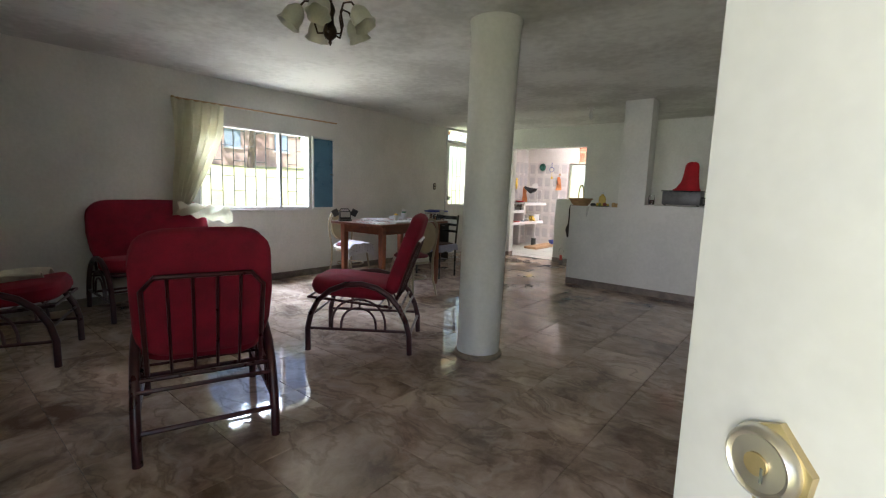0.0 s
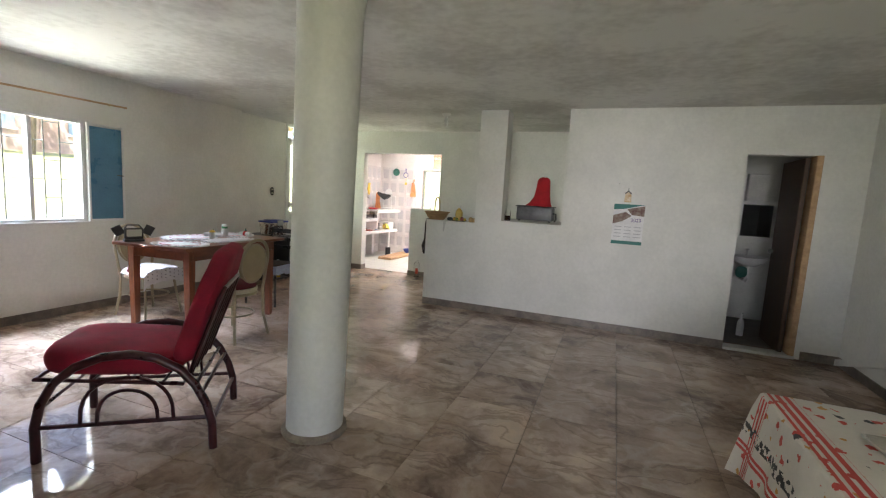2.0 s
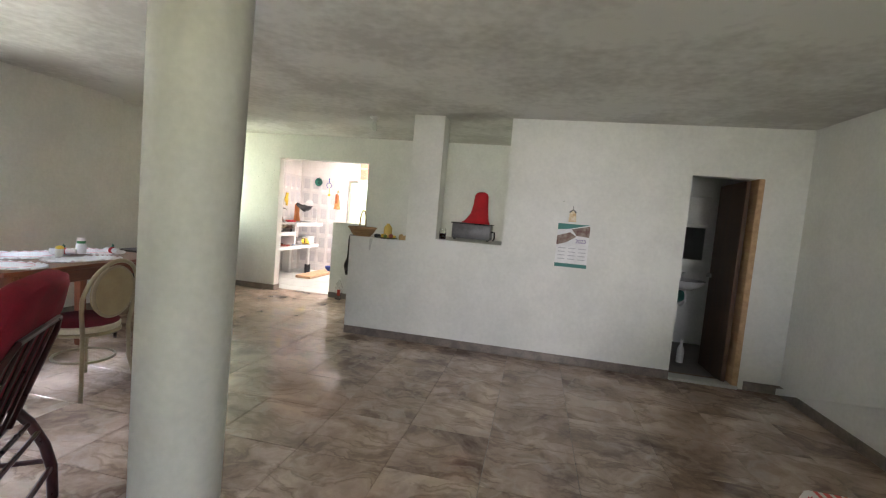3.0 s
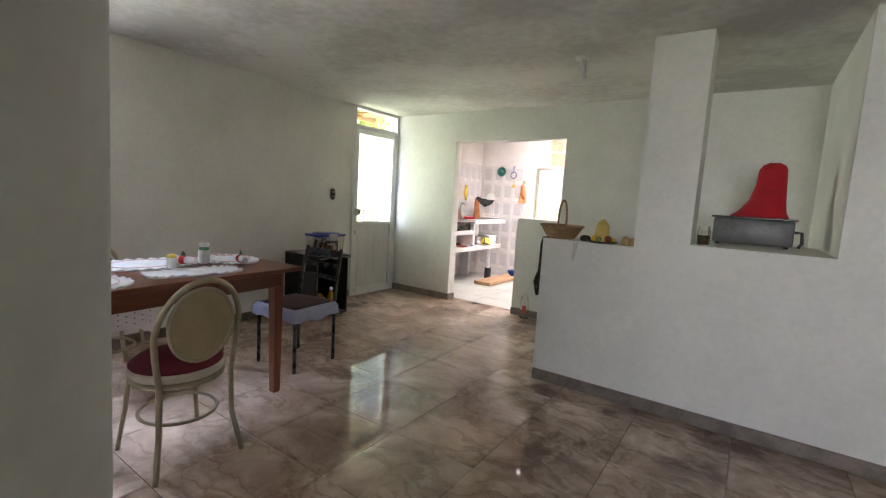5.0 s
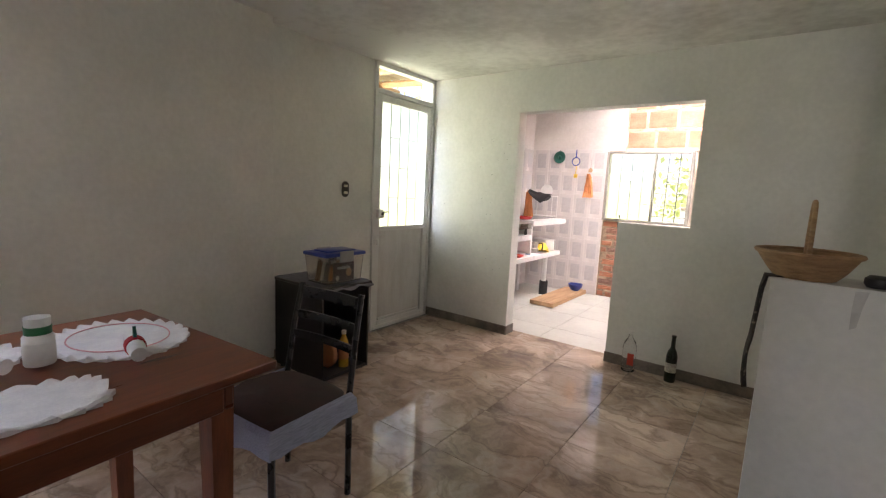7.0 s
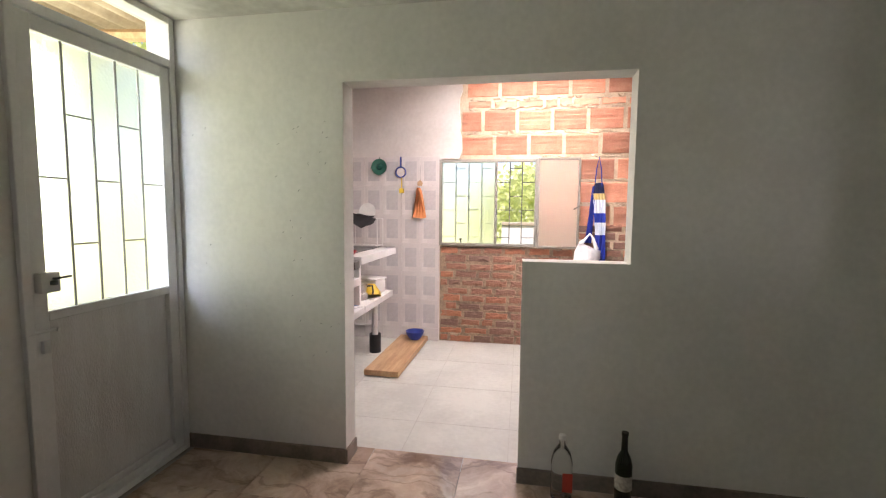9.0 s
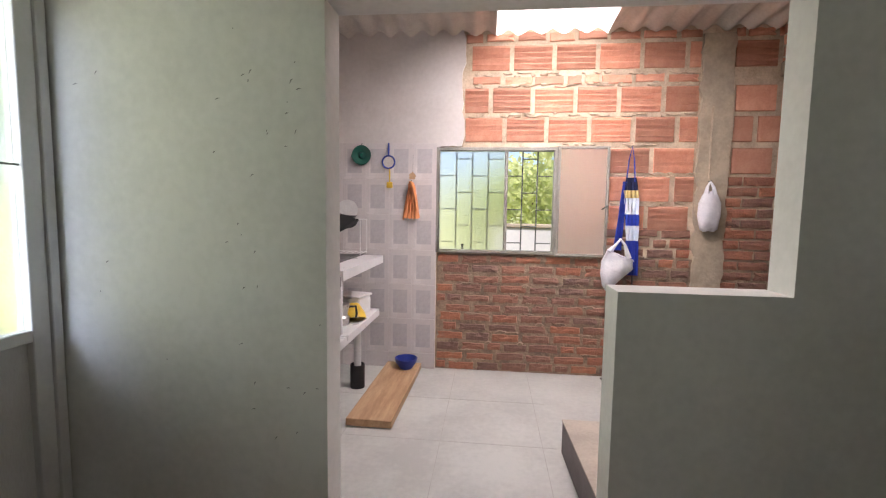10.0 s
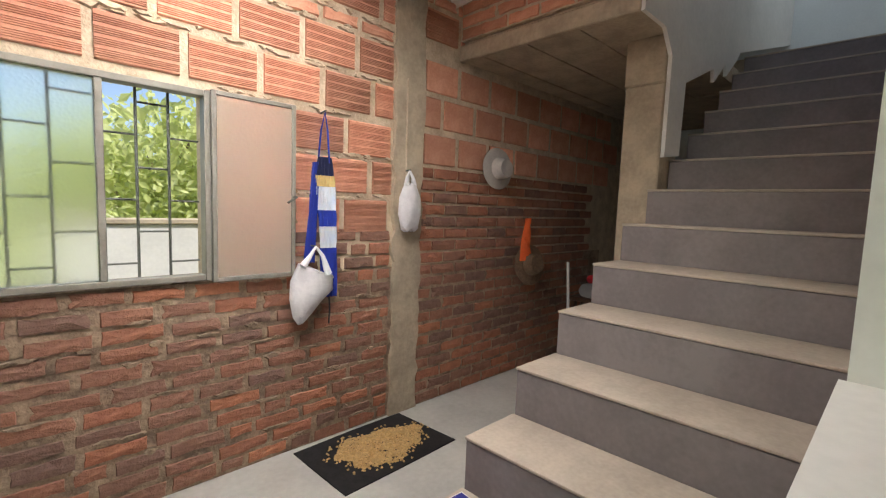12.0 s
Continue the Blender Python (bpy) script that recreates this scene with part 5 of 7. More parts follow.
def bistro_chair(at, rz, label, spotted=False):
    t = thing("bistro_chair", at, rz, label, "chair", "bistro chairs")
    back = []
    for i in range(25):
        a = math.pi * i / 24
        back.append((-0.185 * math.cos(a), -0.205 - 0.075 * math.sin(a), 0.64 + 0.25 * math.sin(a)))
    legs = [(-0.195, -0.225, 0.0), (-0.165, -0.19, 0.2), (-0.16, -0.185, 0.42), (-0.178, -0.195, 0.55)]
    part("back_hoop", T(legs + back + [(-x, y, z) for x, y, z in legs[::-1]], 0.0135, 10), TAN_TUBE, t)
    el = [(0.138 * math.cos(a), -0.222 - 0.03 * (0.5 + 0.5 * math.sin(a)), 0.68 + 0.165 * math.sin(a)) for a in [2 * math.pi * i / 36 for i in range(36)]]
    part("oval_rim", T(el, 0.011, 8, True), TAN_TUBE, t)
    rings = []
    for q, off in ((1.0, 0.0), (0.97, 0.012), (0.8, 0.018), (0.3, 0.02)):
        rings.append([(x * q, y - off * 0.6, 0.68 + (z - 0.68) * q) for x, y, z in el])
    fr = [[(x, y + 0.03, z) for x, y, z in r] for r in rings]
    part("back_pad", ring_loft(bmesh.new(), rings[::-1] + fr), BEIGE_PAD, t, "beige oval back pad")
    part("seat_ring", T([(0.19 * math.cos(a), -0.01 + 0.19 * math.sin(a), 0.40) for a in [2 * math.pi * i / 32 for i in range(32)]], 0.013, 8, True), TAN_TUBE, t)
    part("seat_edge", L([(0.0, 0.405), (0.19, 0.405), (0.203, 0.42), (0.205, 0.445), (0.195, 0.455), (0, 0.455)], 32, (0, 0, 0)), CREAM_CLOTH, t, "cream seat edging")
    part("seat_pad", L([(0.0, 0.448), (0.196, 0.452), (0.2, 0.462), (0.17, 0.488), (0.1, 0.5), (0.0, 0.503)], 32), WINE_VELVET, t, "burgundy velvet seat")
    for s in (-1, 1):
        part("front_leg", T([(s * 0.15, 0.14, 0.41), (s * 0.165, 0.175, 0.2), (s * 0.19, 0.205, 0.0)], 0.0115, 8), TAN_TUBE, t)
    part("foot_ring", T([(0.165 * math.cos(a), -0.005 + 0.175 * math.sin(a), 0.215) for a in [2 * math.pi * i / 32 for i in range(32)]], 0.009, 8, True), TAN_TUBE, t)
    if spotted:
        rows = []
        for j in range(9):
            v = j / 8
            rows.append([(-0.21 + 0.42 * i / 12, -0.1 + 0.33 * min(1, v * 1.6) + 0.01 * math.sin(i), 0.507 - (0.14 * max(0, v - 0.6) / 0.4) - (0.07 * abs(i / 6 - 1) ** 4) + 0.006 * math.sin(i * 1.7 + j)) for i in range(13)])
        part("spotted_cloth", drape(bmesh.new(), rows, 0.005), WHITE_CLOTH, t, "white cloth with dark spots")
        dot = finish("spot", B(-0.004, 0.004, -0.004, 0.004, -0.004, 0.004, 0.002, 1), BLACK_PLASTIC)
        for i in range(9):
            for j in range(3):
                o = new("spot", dot)
                o.parent = t
                o.location = (-0.18 + 0.045 * i, 0.237, 0.4 + 0.035 * j + (0.016 if i % 2 else 0))
    return t


bistro_chair((-3.018, 4.052, 0), 90, "champagne tube chair with oval back and burgundy seat")
bistro_chair((-4.2, 4.13, 0), -90, "champagne tube chair with a spotted cloth on its seat", True)

bc = thing("black_chair", (-3.587, 5.166, 0), 184.5, "black metal ladder-back chair with a brown cushion cloth", "chair")
for sx in (-1, 1):
    part("back_post", T([(sx * 0.195, -0.19, 0.0), (sx * 0.195, -0.19, 0.45), (sx * 0.19, -0.225, 0.68), (sx * 0.182, -0.265, 0.86)], 0.0135, 8), BLACK, bc)
    part("front_leg", T([(sx * 0.195, 0.19, 0.0), (sx * 0.195, 0.19, 0.42)], 0.0135, 8), BLACK, bc)
    part("side_rail", T([(sx * 0.195, -0.19, 0.405), (sx * 0.195, 0.19, 0.405)], 0.011, 8), BLACK, bc)
for y in (-0.19, 0.19):
    part("seat_rail", T([(-0.195, y, 0.405), (0.195, y, 0.405)], 0.011, 8), BLACK, bc)
for z, y, h in ((0.82, -0.257, 0.05), (0.72, -0.234, 0.035), (0.63, -0.216, 0.035)):
    bm = bmesh.new()
    ring_loft(bm, [[(x, y - 0.02 * (1 - (x / 0.19) ** 2) + dy, z + dz) for dy, dz in ((-0.005, -h / 2), (0.005, -h / 2), (0.005, h / 2), (-0.005, h / 2))] for x in [-0.19 + 0.38 * i / 8 for i in range(9)]])
    part("back_slat", bm, BLACK, bc)
BROWN_PAD = mat("dark_brown_cloth", (0.05, 0.02, 0.016), (0.03, 0.013, 0.01), 0.8, scale=10, fine=120, bump=0.3)
part("seat_pad", cushion(bmesh.new(), 0.42, 0.4, 0.055, seed=6, m=Matrix.Translation((0, 0.0, 0.415))), BROWN_PAD, bc, "dark brown seat cushion")
STRIPE = mat("blue_grey_cloth", (0.42, 0.46, 0.62), (0.3, 0.33, 0.45), 0.85, scale=60, fine=160, stretch=(3, 0.3, 3), bump=0.2)
rim4 = [(-0.22, -0.2), (-0.22, 0.215), (0.22, 0.215), (0.22, -0.2)]
rows = [[], [], []]
for (x0, y0), (x1, y1) in zip(rim4, rim4[1:]):
    for i in range(10):
        u = i / 9
        x, y = x0 + (x1 - x0) * u, y0 + (y1 - y0) * u
        w = 0.012 * math.sin(u * 14 + x0 * 9)
        for r, (g, z) in enumerate(((0.93, 0.466), (1.02, 0.445), (1.05, 0.385))):
            rows[r].append((x * (g + w * r * 0.4), y * (g + w * r * 0.4), z - 0.02 * math.sin(u * math.pi) * (r == 2) + w * r * 0.5))
part("seat_cloth", drape(bmesh.new(), rows, 0.005), STRIPE, bc, "blue-grey striped cloth hanging over the edge")

cab = thing("black_cabinet", (-4.57, 6.155, 0), 0, "open-fronted black cabinet against the wall", "cabinet")
DARK_CAB = mat("black_laminate", (0.018, 0.015, 0.014), (0.03, 0.024, 0.022), 0.35, scale=6, bump=0.05)
part("side_panel", B(-0.26, 0.25, -0.29, -0.27, 0.02, 0.6, 0.002, 1), DARK_CAB, cab)
part("side_panel", B(-0.26, 0.25, 0.26, 0.28, 0.02, 0.6, 0.002, 1), DARK_CAB, cab)
part("back_panel", B(-0.27, -0.26, -0.29, 0.28, 0.02, 0.6, 0.002, 1), DARK_CAB, cab)
part("base_panel", B(-0.26, 0.25, -0.27, 0.26, 0.02, 0.04, 0.002, 1), DARK_CAB, cab)
part("top_panel", B(-0.27, 0.27, -0.3, 0.29, 0.6, 0.618, 0.004, 1), DARK_CAB, cab)
for x in (-0.22, 0.2):
    for y in (-0.25, 0.24):
        part("foot", L([(0, 0), (0.02, 0), (0.02, 0.02), (0, 0.02)], 10, (x, y, 0)), BLACK_PLASTIC, cab)
cab.scale = (1, 0.72, 1.055)
cc = thing("cabinet_cloth", (-4.57, 6.155, 0.653), 0, "dark grey striped cloth covering the cabinet top", "cloth")
rows = [[(-0.26 + 0.55 * j / 8, -0.21 + 0.42 * i / 12, 0.004 + 0.004 * noise.noise(Vector((i * 0.8, j * 0.8, 3))) - (0.03 + 0.01 * math.sin(i * 1.3) if j == 8 else 0)) for i in range(13)] for j in range(9)]
part("cloth", drape(bmesh.new(), rows, 0.003), mat("dark_grey_striped_cloth", (0.2, 0.2, 0.23), (0.1, 0.1, 0.12), 0.85, scale=40, stretch=(0.3, 5, 1), bump=0.2), cc)
bx = thing("storage_box", (-4.43, 6.135, 0.664), 0, "clear plastic storage box with a blue lid, full of packets", "storage box")
bx.scale = (0.72, 0.8, 0.95)
CLEARP = glass("cloudy_clear_plastic", 0.18, (0.93, 0.9, 0.88))
bm = bmesh.new()
ring_loft(bm, [[(x * q, y * q, z) for x, y in ((-0.15, -0.2), (0.15, -0.2), (0.15, 0.2), (-0.15, 0.2))] for q, z in ((0.88, 0.0), (0.9, 0.004), (1.0, 0.19), (0.985, 0.19), (0.885, 0.008), (0.86, 0.006))])
tubb = part("tub", bm, CLEARP, bx)
tubb.visible_shadow = False
lid = part("lid", B(-0.165, 0.165, -0.215, 0.215, 0.19, 0.215, 0.008, 2), BLUE, bx, "blue plastic lid")
part("lid_ridge", B(-0.1, 0.1, -0.15, 0.15, 0.215, 0.227, 0.005, 2), BLUE, lid)
part("clip", B(0.155, 0.176, -0.07, 0.07, 0.15, 0.226, 0.004, 1), mat("grey_clip_plastic", (0.4, 0.4, 0.42), None, 0.4, bump=0), bx, "grey clip")
part("clip", B(-0.176, -0.155, -0.07, 0.07, 0.15, 0.226, 0.004, 1), mat("grey_clip_plastic", (0.4, 0.4, 0.42), None, 0.4, bump=0), bx, "grey clip")
PACK = [mat("packet_%s" % n, c, None, 0.5, scale=12) for n, c in (("brown", (0.16, 0.07, 0.04)), ("white", (0.7, 0.68, 0.64)), ("dark", (0.05, 0.03, 0.04)), ("tan", (0.5, 0.33, 0.2)), ("orange", (0.5, 0.2, 0.07)))]
random.seed(8)
for k in range(12):
    x, y, z = random.uniform(-0.08, 0.085), -0.15 + 0.027 * k, 0.012
    part("packet", B(-0.035, 0.035, -0.02, 0.02, 0, random.uniform(0.09, 0.15), 0.004, 1, m=pose(x, y, z, random.uniform(-14, 14), random.uniform(-8, 8), random.uniform(-40, 40))), PACK[k % 5], bx)
part("front_carton", B(0.108, 0.118, -0.1, 0.12, 0.01, 0.145, 0.002, 1), PACK[2], bx, "dark printed carton")
part("carton_print", L([(0, 0), (0.03, 0.001)], 18, (0, 0, 0)), PACK[3], bx, "pale round print").matrix_local = pose(0.12, 0.06, 0.07, 0, 90, 0)
part("carton_badge", L([(0, 0), (0.018, 0.001)], 18, (0, 0, 0)), PACK[1], bx, "white round badge").matrix_local = pose(0.12, -0.06, 0.035, 0, 90, 0)
writing("carton_lettering", "molenillo", 0.036, pose(0.152, -0.02, 0.112, 90, 0, 90), PAPER, bx, "pale carton lettering")
oil = thing("oil_bottle", (-4.4, 6.2, 0.041), 0, "yellow oil bottle with white cap inside the cabinet", "bottle")
part("bottle", L([(0, 0), (0.035, 0), (0.036, 0.02), (0.033, 0.08), (0.036, 0.15), (0.03, 0.19), (0.014, 0.22), (0.014, 0.235)], 18), mat("yellow_oil_plastic", (0.6, 0.4, 0.06), (0.45, 0.26, 0.04), 0.2, scale=8, bump=0), oil)
part("cap", L([(0.017, 0.235), (0.017, 0.26), (0, 0.262)], 16), PLASTIC_WHITE, oil)
part("label_print", L([(0.0365, 0.06), (0.0365, 0.14)], 18), PACK[4], oil)
pb = thing("orange_packet", (-4.45, 6.1, 0.041), 20, "orange and red packet inside the cabinet", "packet")
part("packet", cushion(bmesh.new(), 0.13, 0.07, 0.2, seed=2), PACK[4], pb)

pet = thing("plastic_bottle", (-2.84, 7.66, 0), 0, "empty clear plastic bottle with a red label", "bottle")
petb = part("bottle", L([(0, 0.004), (0.03, 0), (0.048, 0.012), (0.05, 0.06), (0.046, 0.09), (0.05, 0.12), (0.05, 0.19), (0.04, 0.235), (0.015, 0.275), (0.013, 0.3)], 22), glass("thin_clear_plastic", 0.05, (0.96, 0.96, 0.96)), pet)
petb.visible_shadow = False
part("label_print", plate(bmesh.new(), [(0.0, 0.07), (0.045, 0.07), (0.045, 0.16), (0.0, 0.16)], "y", -0.053, -0.05), mat("red_label_print", (0.6, 0.06, 0.03), None, 0.5, bump=0), pet)
part("cap", L([(0.016, 0.3), (0.016, 0.32), (0, 0.321)], 14), PLASTIC_WHITE, pet)
wb = thing("wine_bottle", (-2.555, 7.69, 0), 0, "dark green wine bottle with a pale label", "bottle")
part("bottle", L([(0, 0), (0.036, 0), (0.038, 0.01), (0.038, 0.19), (0.03, 0.225), (0.015, 0.255), (0.0135, 0.33), (0.016, 0.332), (0.016, 0.345), (0, 0.345)], 24), mat("dark_bottle_glass", (0.015, 0.02, 0.008), None, 0.08, bump=0), wb)
part("label_print", L([(0.0386, 0.075), (0.0386, 0.145)], 24), mat("pale_wine_label", (0.6, 0.57, 0.5), (0.3, 0.26, 0.22), 0.7, scale=30, bump=0), wb)

# ---- kitchen ----
SLAB = mat("white_tiled_slab", (0.76, 0.75, 0.74), (0.68, 0.67, 0.66), 0.3, scale=4, bump=0.05)
kc = thing("kitchen_counter", (0, 0, 0), 0, "white two-level kitchen counter slab with a lower shelf", "counter")
bm = plate(bmesh.new(), [(-4.925, 8.9), (-4.287, 8.9), (-4.287, 9.885), (-4.925, 9.885)], "z", 0.937, 0.997)
part("worktop", bm, SLAB, kc, "", False)
part("low_worktop", B(-4.925, -4.287, 7.9, 8.86, 0.78, 0.84, 0.003, 1), SLAB, kc, "lower stove worktop")
part("upright", B(-4.925, -4.29, 8.862, 8.898, 0.62, 0.937, 0.003, 1), SLAB, kc)
part("shelf", B(-4.925, -4.287, 7.9, 9.77, 0.53, 0.585, 0.003, 1), SLAB, kc, "long white lower shelf")
part("support", B(-4.9, -4.75, 9.5, 9.58, 0.0, 0.53, 0.004, 1), SLAB, kc)
part("support", B(-4.9, -4.75, 8.3, 8.38, 0.0, 0.53, 0.004, 1), SLAB, kc)
sink = thing("steel_sink", (-4.68, 9.41, 0.998), 0, "dark steel sink set into the counter", "sink")
bm = bmesh.new()
ring_loft(bm, [[(x * a, y * b, z) for x, y in ((-1, -1), (1, -1), (1, 1), (-1, 1))] for a, b, z in ((0.235, 0.455, 0.0), (0.235, 0.455, 0.006), (0.215, 0.36, 0.006), (0.19, 0.33, 0.003), (0.12, 0.2, 0.0015))])
part("basin", bm, mat("dark_wet_steel", (0.12, 0.115, 0.11), (0.08, 0.075, 0.07), 0.3, 0.8, scale=12), sink, "", False)
part("tap", T([(-0.22, 0, 0.0), (-0.22, 0, 0.2), (-0.2, 0, 0.24), (-0.14, 0, 0.23), (-0.12, 0, 0.2)], 0.011, 10), STEEL, sink)
dp = thing("drain_pipe", (-4.42, 9.62, 0), 0, "white drain pipe in a black can on the floor", "pipe")
part("pipe", T([(0, 0, 0.1), (0, 0, 0.525)], 0.028, 14), PLASTIC_WHITE, dp)
part("can", L([(0, 0), (0.055, 0), (0.055, 0.18), (0.05, 0.18), (0.05, 0.02), (0, 0.02)], 20), BLACK_PLASTIC, dp)
rk = thing("dish_rack", (-4.58, 9.78, 1.004), 0, "white wire dish rack with a plate and black pan", "dish rack")
for z in (0.02, 0.28):
    part("wire_frame", T([(-0.13, -0.09, z), (0.16, -0.09, z), (0.16, 0.09, z), (-0.13, 0.09, z)], 0.004, 6, True), PLASTIC_WHITE, rk)
for x, y in ((-0.13, -0.09), (0.16, -0.09), (0.16, 0.09), (-0.13, 0.09)):
    part("wire_post", T([(x, y, 0.0), (x, y, 0.28)], 0.004, 6), PLASTIC_WHITE, rk)
for k in range(6):
    part("wire", T([(-0.1 + 0.045 * k, -0.09, 0.02), (-0.1 + 0.045 * k, 0.09, 0.02)], 0.0025, 5), PLASTIC_WHITE, rk)
fp = thing("frying_pan", (-4.58, 9.75, 1.285), 0, "black frying pan and cloth on top of the rack", "pan")
part("pan", L([(0, 0), (0.09, 0), (0.115, 0.03), (0.11, 0.03), (0.085, 0.006), (0, 0.006)], 24), BLACK, fp)
rows = []
for v in range(7):
    rows.append([])
    for u in range(13):
        a = u / 12
        sag = (0.1 * (1 - abs(a - 0.55) / 0.55) ** 1.0 + 0.03) * v / 6
        rows[-1].append((-0.15 + 0.31 * a, -0.1 - 0.012 * math.sin(a * 9 + v) - 0.01 * v, 0.075 - 0.07 * a - sag + 0.012 * noise.noise(Vector((u * 0.6, v * 0.5, 2)))))
part("black_cloth", drape(bmesh.new(), rows, 0.008), BLACK_PLASTIC, fp)
wp = thing("white_plate", (-4.56, 9.8, 1.30), 0, "white plate standing in the dish rack", "plate")
bm = L([(0, 0), (0.05, 0.0), (0.085, 0.012), (0.087, 0.015), (0.05, 0.006), (0, 0.006)], 26)
bmesh.ops.transform(bm, matrix=pose(0, 0.02, 0.05, 80, 0, 0), verts=bm.verts[:])
part("plate", bm, CERAMIC, wp)
ot = thing("orange_towel", (-4.73, 9.66, 0.995), 0, "orange kitchen towel hanging over the tap", "towel")
rows = [[((0.035 + 0.005 * v) * (2 * u / 14 - 1), -0.02 + 0.02 * math.sin(u * 1.3 + 0.2 * v), 0.36 - 0.36 * v / 8 - 0.03 * (abs(2 * u / 14 - 1) ** 2) * (1 - v / 8)) for u in range(15)] for v in range(9)]
part("cloth", drape(bmesh.new(), rows, 0.012), ORANGE, ot)
tr = thing("brown_tray", (-4.84, 8.98, 1.004), 0, "brown patterned tray leaning on the wall", "tray")
part("tray", B(-0.01, 0.01, -0.14, 0.14, 0.0, 0.33, 0.006, 2, m=pose(0.16, 0, 0.0, 0, -26, 0)), mat("brown_tray_print", (0.12, 0.06, 0.03), (0.25, 0.14, 0.08), 0.4, scale=14), tr)
rp = thing("red_dish", (-4.48, 9.03, 1.004), 0, "red plastic dish at the counter edge", "dish")
part("dish", L([(0, 0), (0.08, 0), (0.1, 0.022), (0.102, 0.03), (0.095, 0.03), (0.075, 0.008), (0, 0.008)], 26), mat("red_plastic", (0.55, 0.02, 0.025), None, 0.35, bump=0.02), rp)
stv = thing("gas_stove", (-4.6, 8.42, 0.841), 0, "low dark steel gas stove on short feet", "stove")
STOVE = mat("stained_dark_steel", (0.2, 0.185, 0.17), (0.1, 0.09, 0.08), 0.28, 0.9, scale=9, fine=60, bump=0.05)
part("body", B(-0.3, 0.32, -0.47, 0.43, 0.07, 0.135, 0.008, 2), STOVE, stv)
part("top_lip", B(-0.305, 0.328, -0.475, 0.435, 0.135, 0.14, 0.002, 1), STEEL, stv)
for x in (-0.25, 0.27):
    for y in (-0.42, 0.38):
        part("foot", L([(0, 0), (0.018, 0), (0.014, 0.07), (0, 0.07)], 12, (x, y, 0)), BLACK_PLASTIC, stv)
for y in (-0.22, 0.18):
    part("burner", L([(0, 0.14), (0.06, 0.14), (0.055, 0.153), (0.03, 0.158), (0, 0.158)], 18, (0, y, 0)), BLACK, stv)
    grate = bmesh.new()
    for a in (0, 1, 2, 3):
        c, sn = math.cos(a * math.pi / 4), math.sin(a * math.pi / 4)
        tube(grate, [(-0.13 * c, y - 0.13 * sn, 0.142), (-0.11 * c, y - 0.11 * sn, 0.17), (0.11 * c, y + 0.11 * sn, 0.17), (0.13 * c, y + 0.13 * sn, 0.142)], 0.004, 6)
    part("pan_support", grate, BLACK, stv)
gdl = thing("black_griddle", (-4.42, 8.45, 0.842), 8, "black griddle pan stored under the stove", "griddle")
part("pan", B(-0.1, 0.1, -0.15, 0.12, 0.0, 0.03, 0.008, 2), BLACK, gdl)
part("handle", T([(0.0, 0.11, 0.025), (0.0, 0.16, 0.035), (0.0, 0.26, 0.04)], 0.011, 8), BLACK_PLASTIC, gdl)
mk = thing("moka_pot", (-4.42, 9.24, 0.586), 20, "aluminium coffee pot with a black handle", "coffee pot")
part("pot", L([(0, 0), (0.055, 0), (0.06, 0.05), (0.045, 0.065), (0.06, 0.14), (0.0, 0.145)], 10), STEEL, mk)
part("handle", T([(0.05, 0, 0.12), (0.1, 0, 0.12), (0.105, 0, 0.07), (0.1, 0, 0.04)], 0.008, 8), BLACK_PLASTIC, mk)
yb = thing("yellow_bowl", (-4.42, 9.42, 0.586), 0, "yellow plastic bowl leaning on the shelf", "bowl")
bm = L([(0, 0), (0.05, 0), (0.085, 0.07), (0.09, 0.11), (0.084, 0.11), (0.078, 0.07), (0, 0.01)], 26)
bmesh.ops.transform(bm, matrix=pose(0.02, 0, 0.098, 158, -14, 0), verts=bm.verts[:])
part("bowl", bm, YELLOW, yb)
wx = thing("white_tub", (-4.47, 9.6, 0.586), -14, "white plastic food tub on the shelf", "tub")
part("tub", B(-0.13, 0.13, -0.09, 0.09, 0.0, 0.13, 0.02, 3), PLASTIC_WHITE, wx)
part("lid", B(-0.137, 0.137, -0.097, 0.097, 0.13, 0.145, 0.006, 2), PLASTIC_WHITE, wx)
random.seed(21)
for k, (y, r, h, m) in enumerate([(8.55, 0.045, 0.14, STEEL), (8.68, 0.04, 0.12, PLASTIC_WHITE), (8.8, 0.045, 0.17, BLACK_PLASTIC), (8.92, 0.038, 0.12, PACK[0]), (9.04, 0.04, 0.1, PLASTIC_WHITE), (9.74, 0.035, 0.1, BLACK_PLASTIC)]):
    c = thing("kitchen_canister", (-4.62 + 0.03 * (k % 2), y, 0.586), 0, "small kitchen canister on the lower shelf", "canister", "shelf canisters")
    part("canister", L([(0, 0), (r, 0), (r, h * 0.85), (r * 0.9, h * 0.86)], 18), m, c)
    part("lid", L([(r * 0.95, h * 0.86), (r * 0.95, h), (0, h)], 18), PLASTIC_WHITE if k % 2 else BLACK_PLASTIC, c)
kt = thing("black_kettle", (-4.72, 9.3, 0.586), -30, "black kettle at the back of the shelf", "kettle")
part("body", L([(0, 0), (0.075, 0), (0.085, 0.03), (0.078, 0.11), (0.05, 0.15), (0.0, 0.155)], 22), BLACK, kt)
part("spout", T([(0.07, 0, 0.05), (0.11, 0, 0.1), (0.125, 0, 0.14)], [0.016, 0.012, 0.009], 8), BLACK, kt)
part("handle", T([(-0.05, 0, 0.15), (-0.04, 0, 0.22), (0.04, 0, 0.22), (0.05, 0, 0.15)], 0.008, 8), BLACK_PLASTIC, kt)
